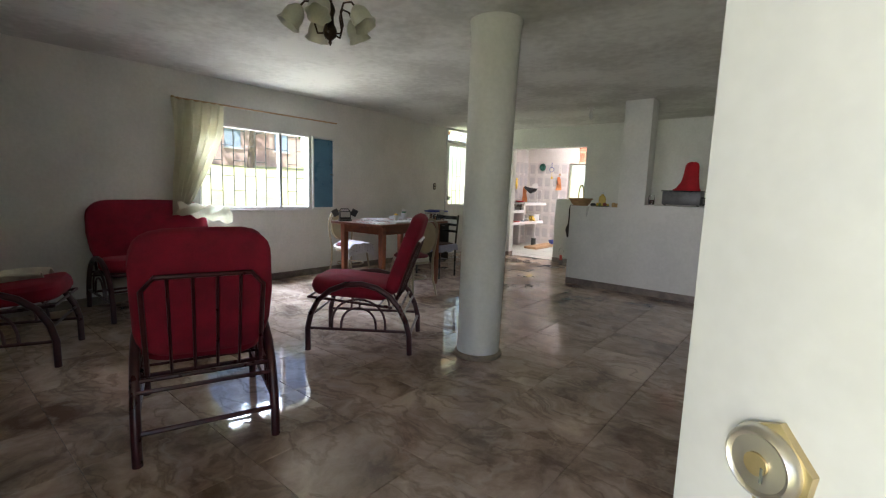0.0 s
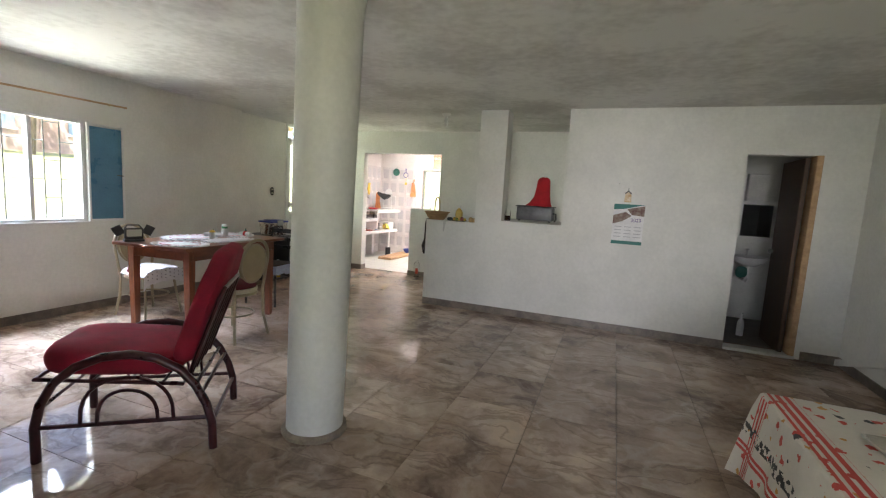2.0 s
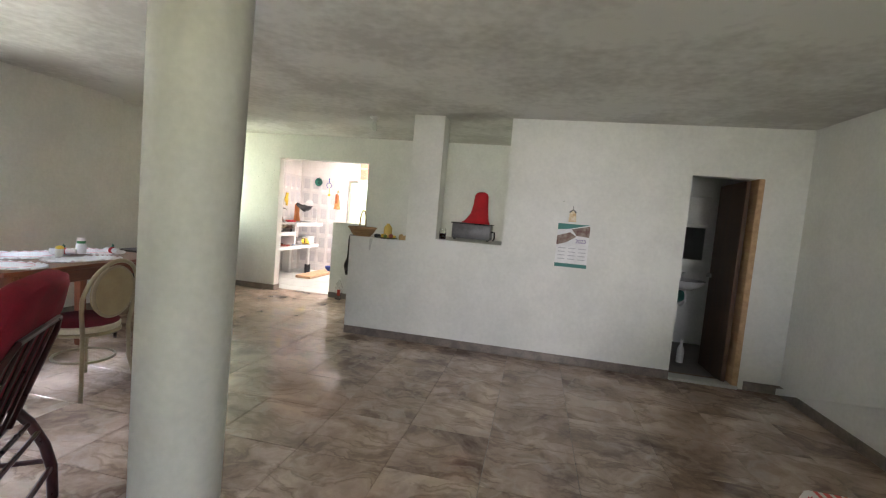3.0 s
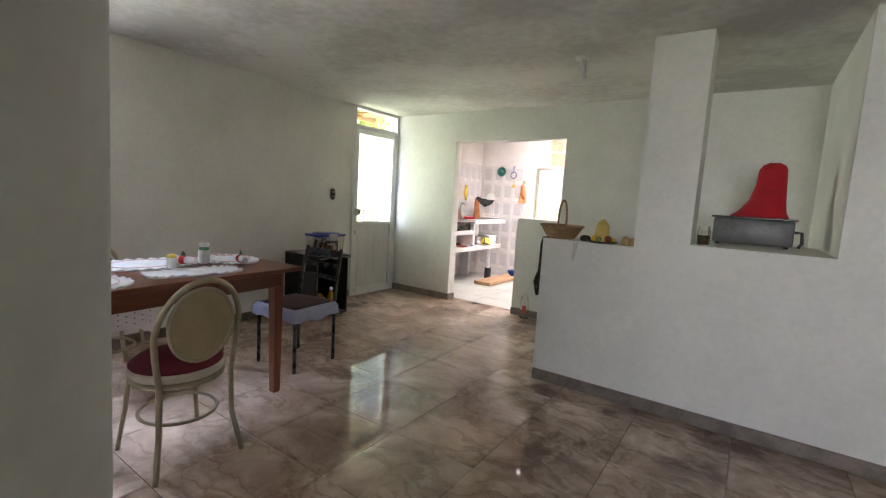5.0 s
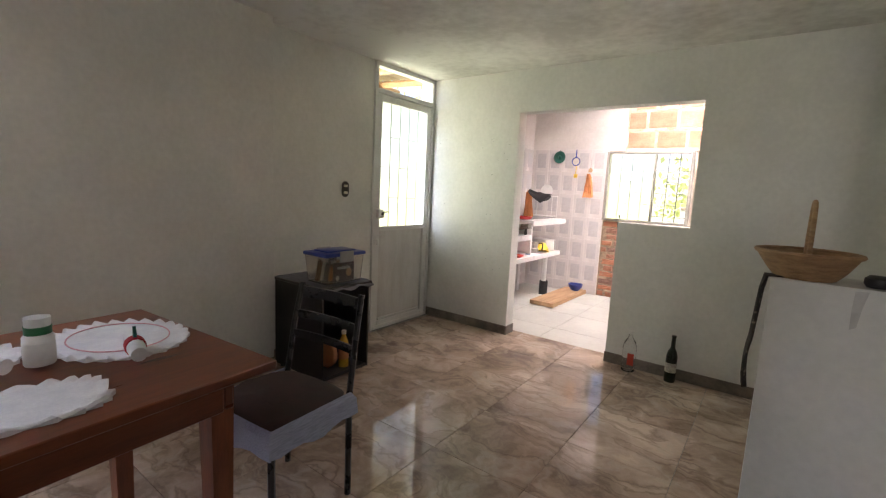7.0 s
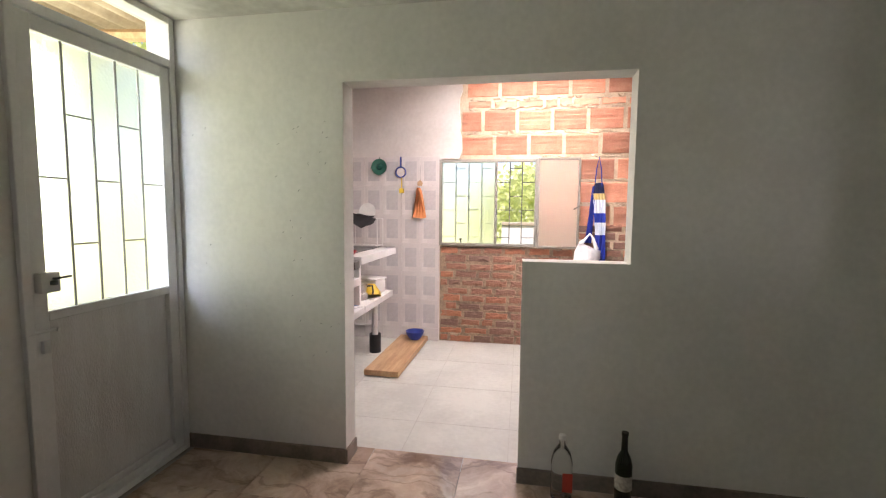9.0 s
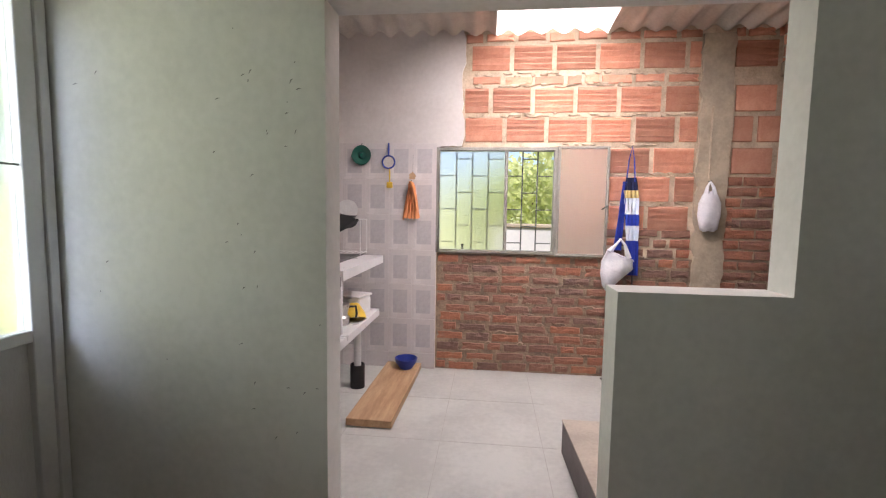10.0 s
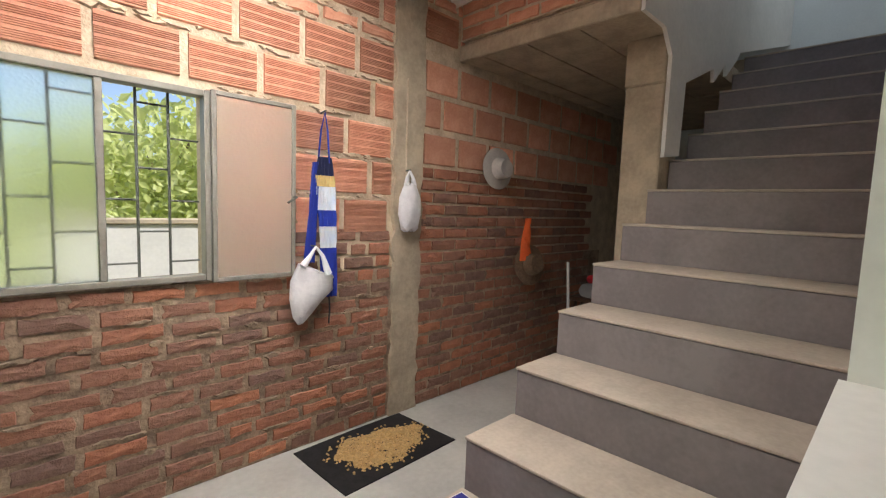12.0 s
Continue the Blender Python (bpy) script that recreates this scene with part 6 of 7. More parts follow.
sb = thing("spray_bottle", (-4.38, 9.0, 0.586), 0, "clear blue bottle with a pale label on the shelf", "bottle")
part("bottle", L([(0, 0), (0.028, 0), (0.03, 0.02), (0.03, 0.12), (0.012, 0.15), (0.012, 0.165)], 16), mat("pale_blue_plastic", (0.35, 0.45, 0.6), None, 0.25, bump=0.02), sb)
part("cap", L([(0.014, 0.165), (0.013, 0.19), (0, 0.192)], 12), BLUE, sb)
gl = thing("rubber_gloves", (-4.915, 9.42, 1.42), 0, "yellow rubber gloves hanging on the tiled wall", "gloves")
for q, yy in enumerate((-0.1, 0.12)):
    bm = bmesh.new()
    rows = [[(0.012 + 0.01 * math.sin(i * 1.4 + v), yy + (0.035 + 0.02 * math.sin(v * 0.5)) * (2 * i / 6 - 1), 0.12 - 0.24 * v / 8 - 0.012 * (i % 2) * (v == 8)) for i in range(7)] for v in range(9)]
    part("glove", drape(bm, rows, 0.01), YELLOW, gl)
rf = thing("red_plate", (-4.4, 8.72, 0.586), 0, "red plate with scraps of food on the shelf", "plate")
part("plate", L([(0, 0), (0.07, 0), (0.1, 0.015), (0.096, 0.018), (0.065, 0.006), (0, 0.006)], 26), mat("red_plate_plastic", (0.62, 0.04, 0.02), None, 0.35, bump=0.02), rf)
for k in range(5):
    part("food_scrap", B(-0.02, 0.02, -0.008, 0.008, 0, 0.012, 0.004, 1, m=pose(random.uniform(-0.04, 0.04), random.uniform(-0.04, 0.04), 0.006, 0, 0, random.uniform(0, 180))), PACK[3], rf)

pk2 = thing("wooden_plank", (-4.15, 9.52, 0), -1.0, "thick bare pine plank lying on the floor", "plank")
PINE = mat("knotty_pine", (0.55, 0.36, 0.2), (0.38, 0.22, 0.11), 0.65, scale=3, fine=26, stretch=(7, 0.7, 7), bump=0.15)
part("board", B(-0.148, 0.148, -0.53, 0.55, 0.006, 0.055, 0.004, 1), PINE, pk2)
bw = thing("blue_bowl", (-4.1, 9.93, 0.056), 0, "dark blue plastic bowl on the plank", "bowl")
part("bowl", L([(0, 0), (0.05, 0), (0.085, 0.05), (0.095, 0.085), (0.09, 0.087), (0.078, 0.05), (0.046, 0.006), (0, 0.006)], 30), BLUE, bw)

fu = thing("green_funnel", (-4.52, 10.06, 1.815), 0, "green enamel funnel hanging on the tiled wall", "funnel")
bm = L([(0.015, 0.0), (0.03, 0.0), (0.07, 0.018), (0.082, 0.024), (0.082, 0.03), (0.03, 0.012), (0.015, 0.03)], 28)
bmesh.ops.transform(bm, matrix=pose(0, 0.028, 0, 90, 0, 0), verts=bm.verts[:])
part("cone", bm, GREEN, fu)
part("lip", L([(0, 0), (0.02, 0.0), (0.0, 0.05)], 10, (-0.08, 0.02, -0.015)), GREEN, fu)
part("hook", T([(0, 0.03, 0.1), (0, 0.012, 0.095), (0, 0.012, 0.075)], 0.004, 6), DARK_STEEL, fu)
sv = thing("hanging_strainer", (-4.29, 10.05, 1.76), 0, "blue rimmed strainer and yellow spoon hanging on the wall", "strainer")
part("rim", T([(0.052 * math.cos(a), 0.02, 0.052 * math.sin(a)) for a in [2 * math.pi * i / 30 for i in range(30)]], 0.007, 8, True), BLUE, sv)
bm = L([(0.0, -0.03), (0.03, -0.024), (0.048, 0)], 20)
bmesh.ops.transform(bm, matrix=pose(0, 0.02, 0, 90, 0, 0), verts=bm.verts[:])
part("mesh_bowl", bm, mat("pale_strainer_mesh", (0.65, 0.6, 0.55), (0.5, 0.46, 0.42), 0.6, scale=120), sv)
part("handle", T([(0, 0.02, 0.055), (0, 0.015, 0.1), (0, 0.02, 0.155)], [0.007, 0.009, 0.007], 8), BLUE, sv)
part("spoon_handle", T([(0.01, 0.02, -0.05), (0.01, 0.02, -0.17)], 0.006, 6), YELLOW, sv)
part("spoon_end", B(-0.016, 0.036, 0.01, 0.03, -0.215, -0.165, 0.008, 2), YELLOW, sv)
tw = thing("hanging_towel", (-4.095, 10.05, 1.42), 0, "orange tea towel hanging on a wall hook", "towel")
rows = []
for j in range(14):
    v = j / 13
    w = 0.012 + 0.055 * v ** 0.7
    rows.append([(w * (2 * i / 12 - 1), 0.02 + 0.014 * math.sin(i * 2.1 + v * 2), 0.17 - 0.31 * v + 0.02 * abs(math.sin(i * 1.2)) * (v > 0.9)) for i in range(13)])
part("cloth", drape(bmesh.new(), rows, 0.008), ORANGE, tw)
part("hook", T([(0, 0.045, 0.19), (0, 0.02, 0.19), (0, 0.015, 0.17)], 0.004, 6), DARK_STEEL, tw)
part("pull_cord", T([(0.008, 0.044, 0.4), (0.008, 0.04, 0.25)], 0.0015, 4), DARK_STEEL, tw)
part("wood_tag", plate(bmesh.new(), [(-0.02, 0.2), (0.025, 0.2), (0.035, 0.23), (0.01, 0.262), (-0.02, 0.24)], "y", 0.03, 0.042), WOODT, tw)

pillar = thing("brick_wall_pillar", (-1.72, 10.09, 0), 0, "raw concrete pillar cast in the brick wall", "pillar", kind="structure")
random.seed(31)
Lp = [(-0.115 + random.uniform(-0.02, 0.014) + 0.05 * (1 - z / 2.75) * 0.6, z) for z in [2.75 * i / 40 for i in range(41)]]
Rp = [(0.125 + random.uniform(-0.012, 0.016), 2.75 - 2.75 * i / 40) for i in range(41)]
part("shaft", plate(bmesh.new(), Lp + Rp, "y", 0.012, 0.045), CONCRETE, pillar, "", False)
part("seam", T([(-0.02, 0.012, 1.3), (-0.015, 0.008, 1.6), (-0.02, 0.008, 1.9), (-0.018, 0.012, 2.2)], 0.006, 6), MORTAR, pillar)

NAVY = mat("royal_blue_cloth", (0.02, 0.05, 0.42), (0.015, 0.035, 0.3), 0.8, scale=10, fine=140, bump=0.25)
LBLUE = mat("white_blue_print", (0.6, 0.68, 0.8), (0.7, 0.72, 0.75), 0.8, scale=10, bump=0.2)
ap = thing("hanging_apron", (-2.333, 10.06, 1.886), 0, "blue, white and yellow kitchen apron hanging on a nail", "apron")
part("nail", T([(0, 0.06, 0), (0, 0, 0.008)], 0.004, 6), DARK_STEEL, ap)
part("neck_strap", T([(-0.03, 0.02, -0.24), (-0.02, 0.015, -0.1), (0.0, 0.01, 0.0), (0.02, 0.015, -0.1), (0.035, 0.02, -0.27)], 0.005, 6), NAVY, ap)


def folded(z0, z1, l0, l1, r0, r1, y=0.015, n=12, amp=0.012):
    rows = []
    for j in range(9):
        v = j / 8
        l, r = l0 + (l1 - l0) * v, r0 + (r1 - r0) * v
        rows.append([(l + (r - l) * i / n, y + amp * math.sin(i * 1.9 + v * 1.5), z0 + (z1 - z0) * v) for i in range(n + 1)])
    return drape(bmesh.new(), rows, 0.006)


part("bib", folded(-0.24, -0.34, -0.03, -0.045, 0.035, 0.055), mat("navy_cloth", (0.01, 0.015, 0.06), None, 0.85), ap, "dark navy bib")
part("print_yellow", folded(-0.34, -0.40, -0.045, -0.04, 0.055, 0.065), mat("yellow_print_cloth", (0.72, 0.55, 0.22), None, 0.85), ap, "yellow printed band")
part("print_white", folded(-0.40, -0.53, -0.04, -0.03, 0.065, 0.07), LBLUE, ap, "white and pale blue print")
part("print_blue", folded(-0.53, -0.62, -0.03, -0.02, 0.07, 0.075), NAVY, ap)
part("print_white", folded(-0.62, -0.74, -0.02, -0.012, 0.075, 0.075), LBLUE, ap, "white printed band")
part("skirt", folded(-0.74, -1.02, -0.012, -0.005, 0.075, 0.085), NAVY, ap, "royal blue skirt")
part("side_fold", folded(-0.27, -0.82, -0.045, -0.105, -0.03, -0.05, 0.03), NAVY, ap)
part("tie", T([(0.05, 0.03, -1.0), (0.055, 0.03, -1.1), (0.05, 0.03, -1.18)], 0.005, 5), BLACK_PLASTIC, ap)


def plastic_bag(at, w, h, label, seed):
    t = thing("plastic_bag", at, 0, label, "bag", "plastic bags")
    rings = []
    for z, q, d in ((-h, 0.5, 0.3), (-h * 0.95, 0.8, 0.6), (-h * 0.7, 1.0, 1.0), (-h * 0.45, 0.9, 0.8), (-h * 0.3, 0.65, 0.5), (-h * 0.22, 0.45, 0.3)):
        rings.append([(w / 2 * q * math.cos(a) * (1 + 0.16 * noise.noise(Vector((math.cos(a) * 2 + seed, z * 9, math.sin(a) * 2)))), 0.045 * d * math.sin(a) * (1 + 0.2 * math.sin(5 * a + seed + z * 30)), z + 0.012 * math.sin(4 * a + seed)) for a in [2 * math.pi * i / 28 for i in range(28)]])
    part("bag", ring_loft(bmesh.new(), rings), BAG, t)
    for s in (-1, 1):
        part("handle", T([(s * w * 0.18, 0, -h * 0.26), (s * w * 0.14, 0.005, -h * 0.12), (0, 0.01, 0.0)], [0.02, 0.012, 0.006], 8), BAG, t)
    part("nail", T([(0, 0.05, 0.0), (0, 0, 0.004)], 0.004, 6), DARK_STEEL, t)
    return t


BAG = mat("white_thin_plastic", (0.78, 0.78, 0.8), (0.64, 0.64, 0.67), 0.4, scale=14, fine=50, bump=0.5, depth=0.01)
plastic_bag((-1.745, 10.04, 1.62), 0.17, 0.38, "white plastic carrier bag hanging on the pillar", 1)
ob2 = thing("plastic_bag", (-2.4, 10.03, 1.16), 0, "open white carrier bag hanging askew beside the apron", "bag", "plastic bags")
rings = []
for cx, cz, hw, tilt, d in ((0.004, -0.13, 0.104, -0.04, 0.045), (0.0, -0.135, 0.1, -0.04, 0.04), (-0.02, -0.21, 0.122, -0.025, 0.055), (-0.06, -0.29, 0.088, -0.01, 0.05), (-0.085, -0.37, 0.045, 0.0, 0.03), (-0.09, -0.41, 0.012, 0.0, 0.01)):
    rings.append([(cx + hw * math.cos(a), d * math.sin(a) * (1 + 0.22 * math.sin(4 * a + cz * 25)), cz + tilt * math.cos(a) + 0.008 * math.sin(5 * a)) for a in [2 * math.pi * q / 28 for q in range(28)]])
part("bag", ring_loft(bmesh.new(), rings), BAG, ob2)
for a, b in ((-0.09, -0.1), (0.06, -0.15)):
    part("handle", T([(a, -0.03, b), (a * 0.5, -0.02, -0.05), (0.0, 0.0, 0.0)], [0.022, 0.012, 0.006], 8), BAG, ob2)
part("nail", T([(0, 0.07, 0.0), (0, 0, 0.004)], 0.004, 6), DARK_STEEL, ob2)
gb = thing("string_garland", (-2.5, 10.09, 1.5), 0, "cord of small dry pods hanging on the bricks", "garland")
part("cord", T([(0, 0, 0.0), (0.005, -0.01, -0.15), (-0.01, -0.01, -0.3), (0.0, -0.02, -0.45)], 0.006, 6), WICKER, gb)
for k in range(5):
    part("pod", L([(0, 0), (0.012, 0.01), (0, 0.03)], 8, (0.006 * (-1) ** k, -0.012, -0.08 * k - 0.06)), WICKER, gb)


def hat(at, r, material, rx, ry, label):
    t = thing("hat", at, 0, label, "hat", "hats on the wall")
    m = pose(0, 0, 0, 90 + rx, ry, 0)
    bm = L([(0.0, 0.0), (r * 0.5, 0.0), (r, -0.012), (r * 1.01, -0.006), (r * 0.55, 0.01), (r * 0.5, 0.055), (r * 0.42, 0.085), (r * 0.3, 0.08), (0.0, 0.07)], 30, wob=lambda a, z: 1 + 0.06 * math.cos(2 * a))
    bmesh.ops.transform(bm, matrix=m, verts=bm.verts[:])
    part("felt", bm, material, t)
    bm = L([(r * 0.545, 0.014), (r * 0.52, 0.035)], 30, wob=lambda a, z: 1 + 0.06 * math.cos(2 * a))
    bmesh.ops.transform(bm, matrix=m, verts=bm.verts[:])
    part("band", bm, BLACK_PLASTIC, t)
    return t


hat((-0.84, 10.07, 1.71), 0.165, mat("pale_grey_felt", (0.55, 0.52, 0.48), (0.45, 0.42, 0.39), 0.9, scale=10), 0, 18, "pale grey felt hat hanging on the brick wall")
hat((-0.36, 10.06, 0.93), 0.18, mat("brown_straw", (0.24, 0.16, 0.1), (0.16, 0.1, 0.06), 0.9, scale=30), -14, -24, "brown straw hat hanging on the brick wall")
oc = thing("orange_rag", (-0.43, 10.05, 1.33), 0, "bright orange cloth hanging on a nail", "cloth")
rows = [[((0.008 + 0.075 * (j / 9)) * (2 * i / 10 - 1), 0.02 + 0.012 * math.sin(i * 2 + j * 0.4), -0.36 * j / 9) for i in range(11)] for j in range(10)]
part("cloth", drape(bmesh.new(), rows, 0.008), HIVIS, oc)
part("nail", T([(0, 0.06, 0.0), (0, 0.01, 0.004)], 0.004, 6), DARK_STEEL, oc)
bk2 = thing("utility_bucket", (0.0, 9.75, 0), 0, "grey bucket of cleaning things under the stairs", "bucket")
part("bucket", L([(0, 0), (0.14, 0), (0.18, 0.38), (0.172, 0.38), (0.135, 0.01), (0, 0.01)], 24), mat("grey_pail_plastic", (0.3, 0.3, 0.32), None, 0.5), bk2)
rs = thing("storage_stool", (0.25, 9.7, 0), 0, "dark stool with rags stacked on it under the stairs", "stool")
part("seat", B(-0.2, 0.2, -0.2, 0.2, 0.6, 0.64, 0.005, 1), WOODD, rs)
for x in (-0.17, 0.17):
    for y in (-0.17, 0.17):
        part("leg", B(x - 0.02, x + 0.02, y - 0.02, y + 0.02, 0, 0.6), WOODD, rs)
rg = thing("folded_rags", (0.2, 9.7, 0.641), 0, "grey and red rags piled on the stool", "rags")
part("grey_rag", cushion(bmesh.new(), 0.3, 0.28, 0.12, seed=12), mat("grey_rag_cloth", (0.3, 0.3, 0.3), None, 0.9), rg)
part("red_rag", cushion(bmesh.new(), 0.2, 0.2, 0.08, seed=14, m=Matrix.Translation((0.02, 0, 0.12))), RED, rg)
br = thing("broom", (-0.22, 9.72, 0), 0, "broom with a white handle leaning under the stairs", "broom")
part("handle", T([(0, 0, 0.1), (-0.05, 0.03, 0.98)], 0.012, 8), PLASTIC_WHITE, br)
part("head", B(-0.12, 0.12, -0.03, 0.03, 0.0, 0.12, 0.01, 2), BLACK_PLASTIC, br)

# black cloth with drying corn
mt = thing("black_mat", (-2.1, 9.84, 0), 0, "black cloth spread on the floor", "mat")
pts = [(-0.40, 0.235), (0.0, 0.25), (0.35, 0.25), (0.375, 0.0), (0.40, -0.238), (0.0, -0.255), (-0.375, -0.265), (-0.39, 0.0)]
part("cloth", plate(bmesh.new(), pts, "z", 0.0, 0.006), mat("black_cloth", (0.008, 0.008, 0.009), (0.016, 0.016, 0.017), 0.9, scale=12, bump=0.3), mt, "", False)
random.seed(17)
KERNEL = mat("pale_corn_kernel", (0.62, 0.43, 0.19), (0.52, 0.33, 0.12), 0.6, scale=40, bump=0.1, rand=0.25)
verts, faces = [], []
base = [(-0.007, -0.005, 0), (0.007, -0.004, 0), (0.006, 0.005, 0), (-0.006, 0.005, 0), (-0.004, -0.003, 0.007), (0.004, -0.002, 0.007), (0.003, 0.003, 0.007), (-0.004, 0.003, 0.007)]
quads = [(0, 1, 5, 4), (1, 2, 6, 5), (2, 3, 7, 6), (3, 0, 4, 7), (4, 5, 6, 7)]
for k in range(2600):
    a, q = random.uniform(0, 2 * math.pi), math.sqrt(random.random())
    edge_r = 1 + 0.12 * math.sin(3 * a + 1) + 0.08 * math.sin(7 * a)
    if k > 2500:
        q = random.uniform(1.0, 1.25)
    x, y = 0.02 + 0.275 * q * edge_r * math.cos(a), -0.01 + 0.165 * q * edge_r * math.sin(a)
    m = pose(x, y, 0.007 + 0.012 * max(0, 1 - q) * random.random(), random.uniform(-25, 25), random.uniform(-25, 25), random.uniform(0, 360))
    n = len(verts)
    verts += [tuple(m @ Vector(v)) for v in base]
    faces += [tuple(n + i for i in f) for f in quads]
me = bpy.data.meshes.new("corn_kernels")
me.from_pydata(verts, [], faces)
me.materials.append(KERNEL)
corn = new("corn_kernels", me)
corn.location = (-2.1, 9.84, 0)
tagged(corn, "pale dried corn kernels spread on the black cloth", "corn", "", "stuff")

fl = thing("printed_leaflet", (-2.575, 8.68, RISE * 2 + 0.0075), -4, "printed leaflet with red title and blue rows on a step", "leaflet")
part("sheet", B(-0.105, 0.105, -0.17, 0.17, 0.0, 0.003), PAPER, fl, "", False)
part("title_field", B(-0.1, 0.1, 0.08, 0.165, 0.003, 0.0038), mat("navy_print", (0.03, 0.03, 0.25), None, 0.6, bump=0), fl, "", False)
bm = bmesh.new()
box(bm, -0.085, 0.06, 0.125, 0.15, 0.0038, 0.0046)
box(bm, -0.05, 0.09, 0.092, 0.115, 0.0038, 0.0046)
part("title_bars", bm, TC_RED, fl, "red title lettering", False)
ROW = mat("blue_row_print", (0.15, 0.3, 0.5), None, 0.6, bump=0)
for k in range(6):
    part("text_row", B(-0.085 + 0.01 * (k % 2), 0.09, 0.055 - 0.036 * k, 0.068 - 0.036 * k, 0.003, 0.0037), ROW, fl, "", False)

# joints in the kitchen cement
jn = thing("floor_joints", (0, 0, 0), 0, "fine dark joints in the pale kitchen floor", "joints", kind="structure")
JOINT = mat("fine_grey_joint", (0.47, 0.455, 0.42), None, 0.8, bump=0)
for y in (8.3, 8.9, 9.5):
    part("joint", B(-4.9, -3.02, y, y + 0.003, -0.003, -0.0012), JOINT, jn, "", False)
for x in (-4.3, -3.7, -3.1):
    part("joint", B(x, x + 0.003, 7.9, 10.05, -0.003, -0.0008), JOINT, jn, "", False)
# gashes in the painted wall beside the kitchen opening
gash = thing("wall_gashes", (0, 7.7555, 0), 0, "small dark gashes and chips in the wall paint", "chips", kind="structure")
random.seed(41)
GASH = mat("chip_grey", (0.3, 0.3, 0.29), None, 0.9, bump=0)
for k in range(36):
    x, z, l, a = random.uniform(-4.85, -3.99), random.uniform(0.5, 1.95), random.uniform(0.004, 0.02), random.uniform(0, 1.3)
    if random.random() < 0.55:
        x = random.uniform(-4.25, -3.98)
    part("chip", plate(bmesh.new(), [(x, z), (x + l * math.cos(a), z + l * math.sin(a)), (x + l * math.cos(a) * 0.6 - 0.002, z + l * math.sin(a) * 0.6 + 0.003)], "y", -0.0008, 0.001), GASH, gash, "", False)

# ---- outdoors ----
GRASS = mat("sunlit_dry_grass", (0.52, 0.52, 0.26), (0.4, 0.42, 0.17), 0.95, scale=0.6, fine=8, bump=0.5, depth=0.05)


def height(x, y):
    d = max(0.0, -x - 6.5)
    rise = 3.4 * (1 - math.exp(-d / 16))
    d2 = max(0.0, y - 14)
    return -0.13 + rise + 0.8 * (1 - math.exp(-d2 / 25))


xs = [-900, -300, -120, -70, -45, -34, -28, -24, -20, -17, -14, -12, -10, -8.5, -7, -6, -5.07, 2.45, 4, 8, 20, 60, 200, 900]
ys = [-900, -200, -60, -25, -10, -4, 0, 3, 6, 8, 10.28, 12, 14, 17, 20, 26, 34, 50, 120, 300, 900]
bm = bmesh.new()
gv = [[bm.verts.new((x, y, height(x, y) + 0.05 * noise.noise(Vector((x * 0.3, y * 0.3, 0))))) for x in xs] for y in ys]
for a, b in zip(gv, gv[1:]):
    for i in range(len(xs) - 1):
        bm.faces.new((a[i], a[i + 1], b[i + 1], b[i]))
W("ground", bm, GRASS, "sunlit dry lawn rising away from the house", True)


def leaf_mat(name, c1, c2):
    m = mat(name, c1, c2, 0.55, scale=3, fine=30, bump=0, rand=0.35)
    return m


LEAF = leaf_mat("yellow_green_leaf", (0.66, 0.7, 0.34), (0.46, 0.52, 0.2))
LEAF_D = leaf_mat("deep_green_leaf", (0.07, 0.12, 0.025), (0.035, 0.07, 0.015))
see_through(LEAF, 0.45, (0.72, 0.78, 0.3))
see_through(LEAF_D, 0.4, (0.16, 0.24, 0.04))
BARK = mat("grey_bark", (0.2, 0.16, 0.12), (0.12, 0.09, 0.07), 0.95, scale=8, stretch=(3, 3, 0.6), bump=0.8, depth=0.03)


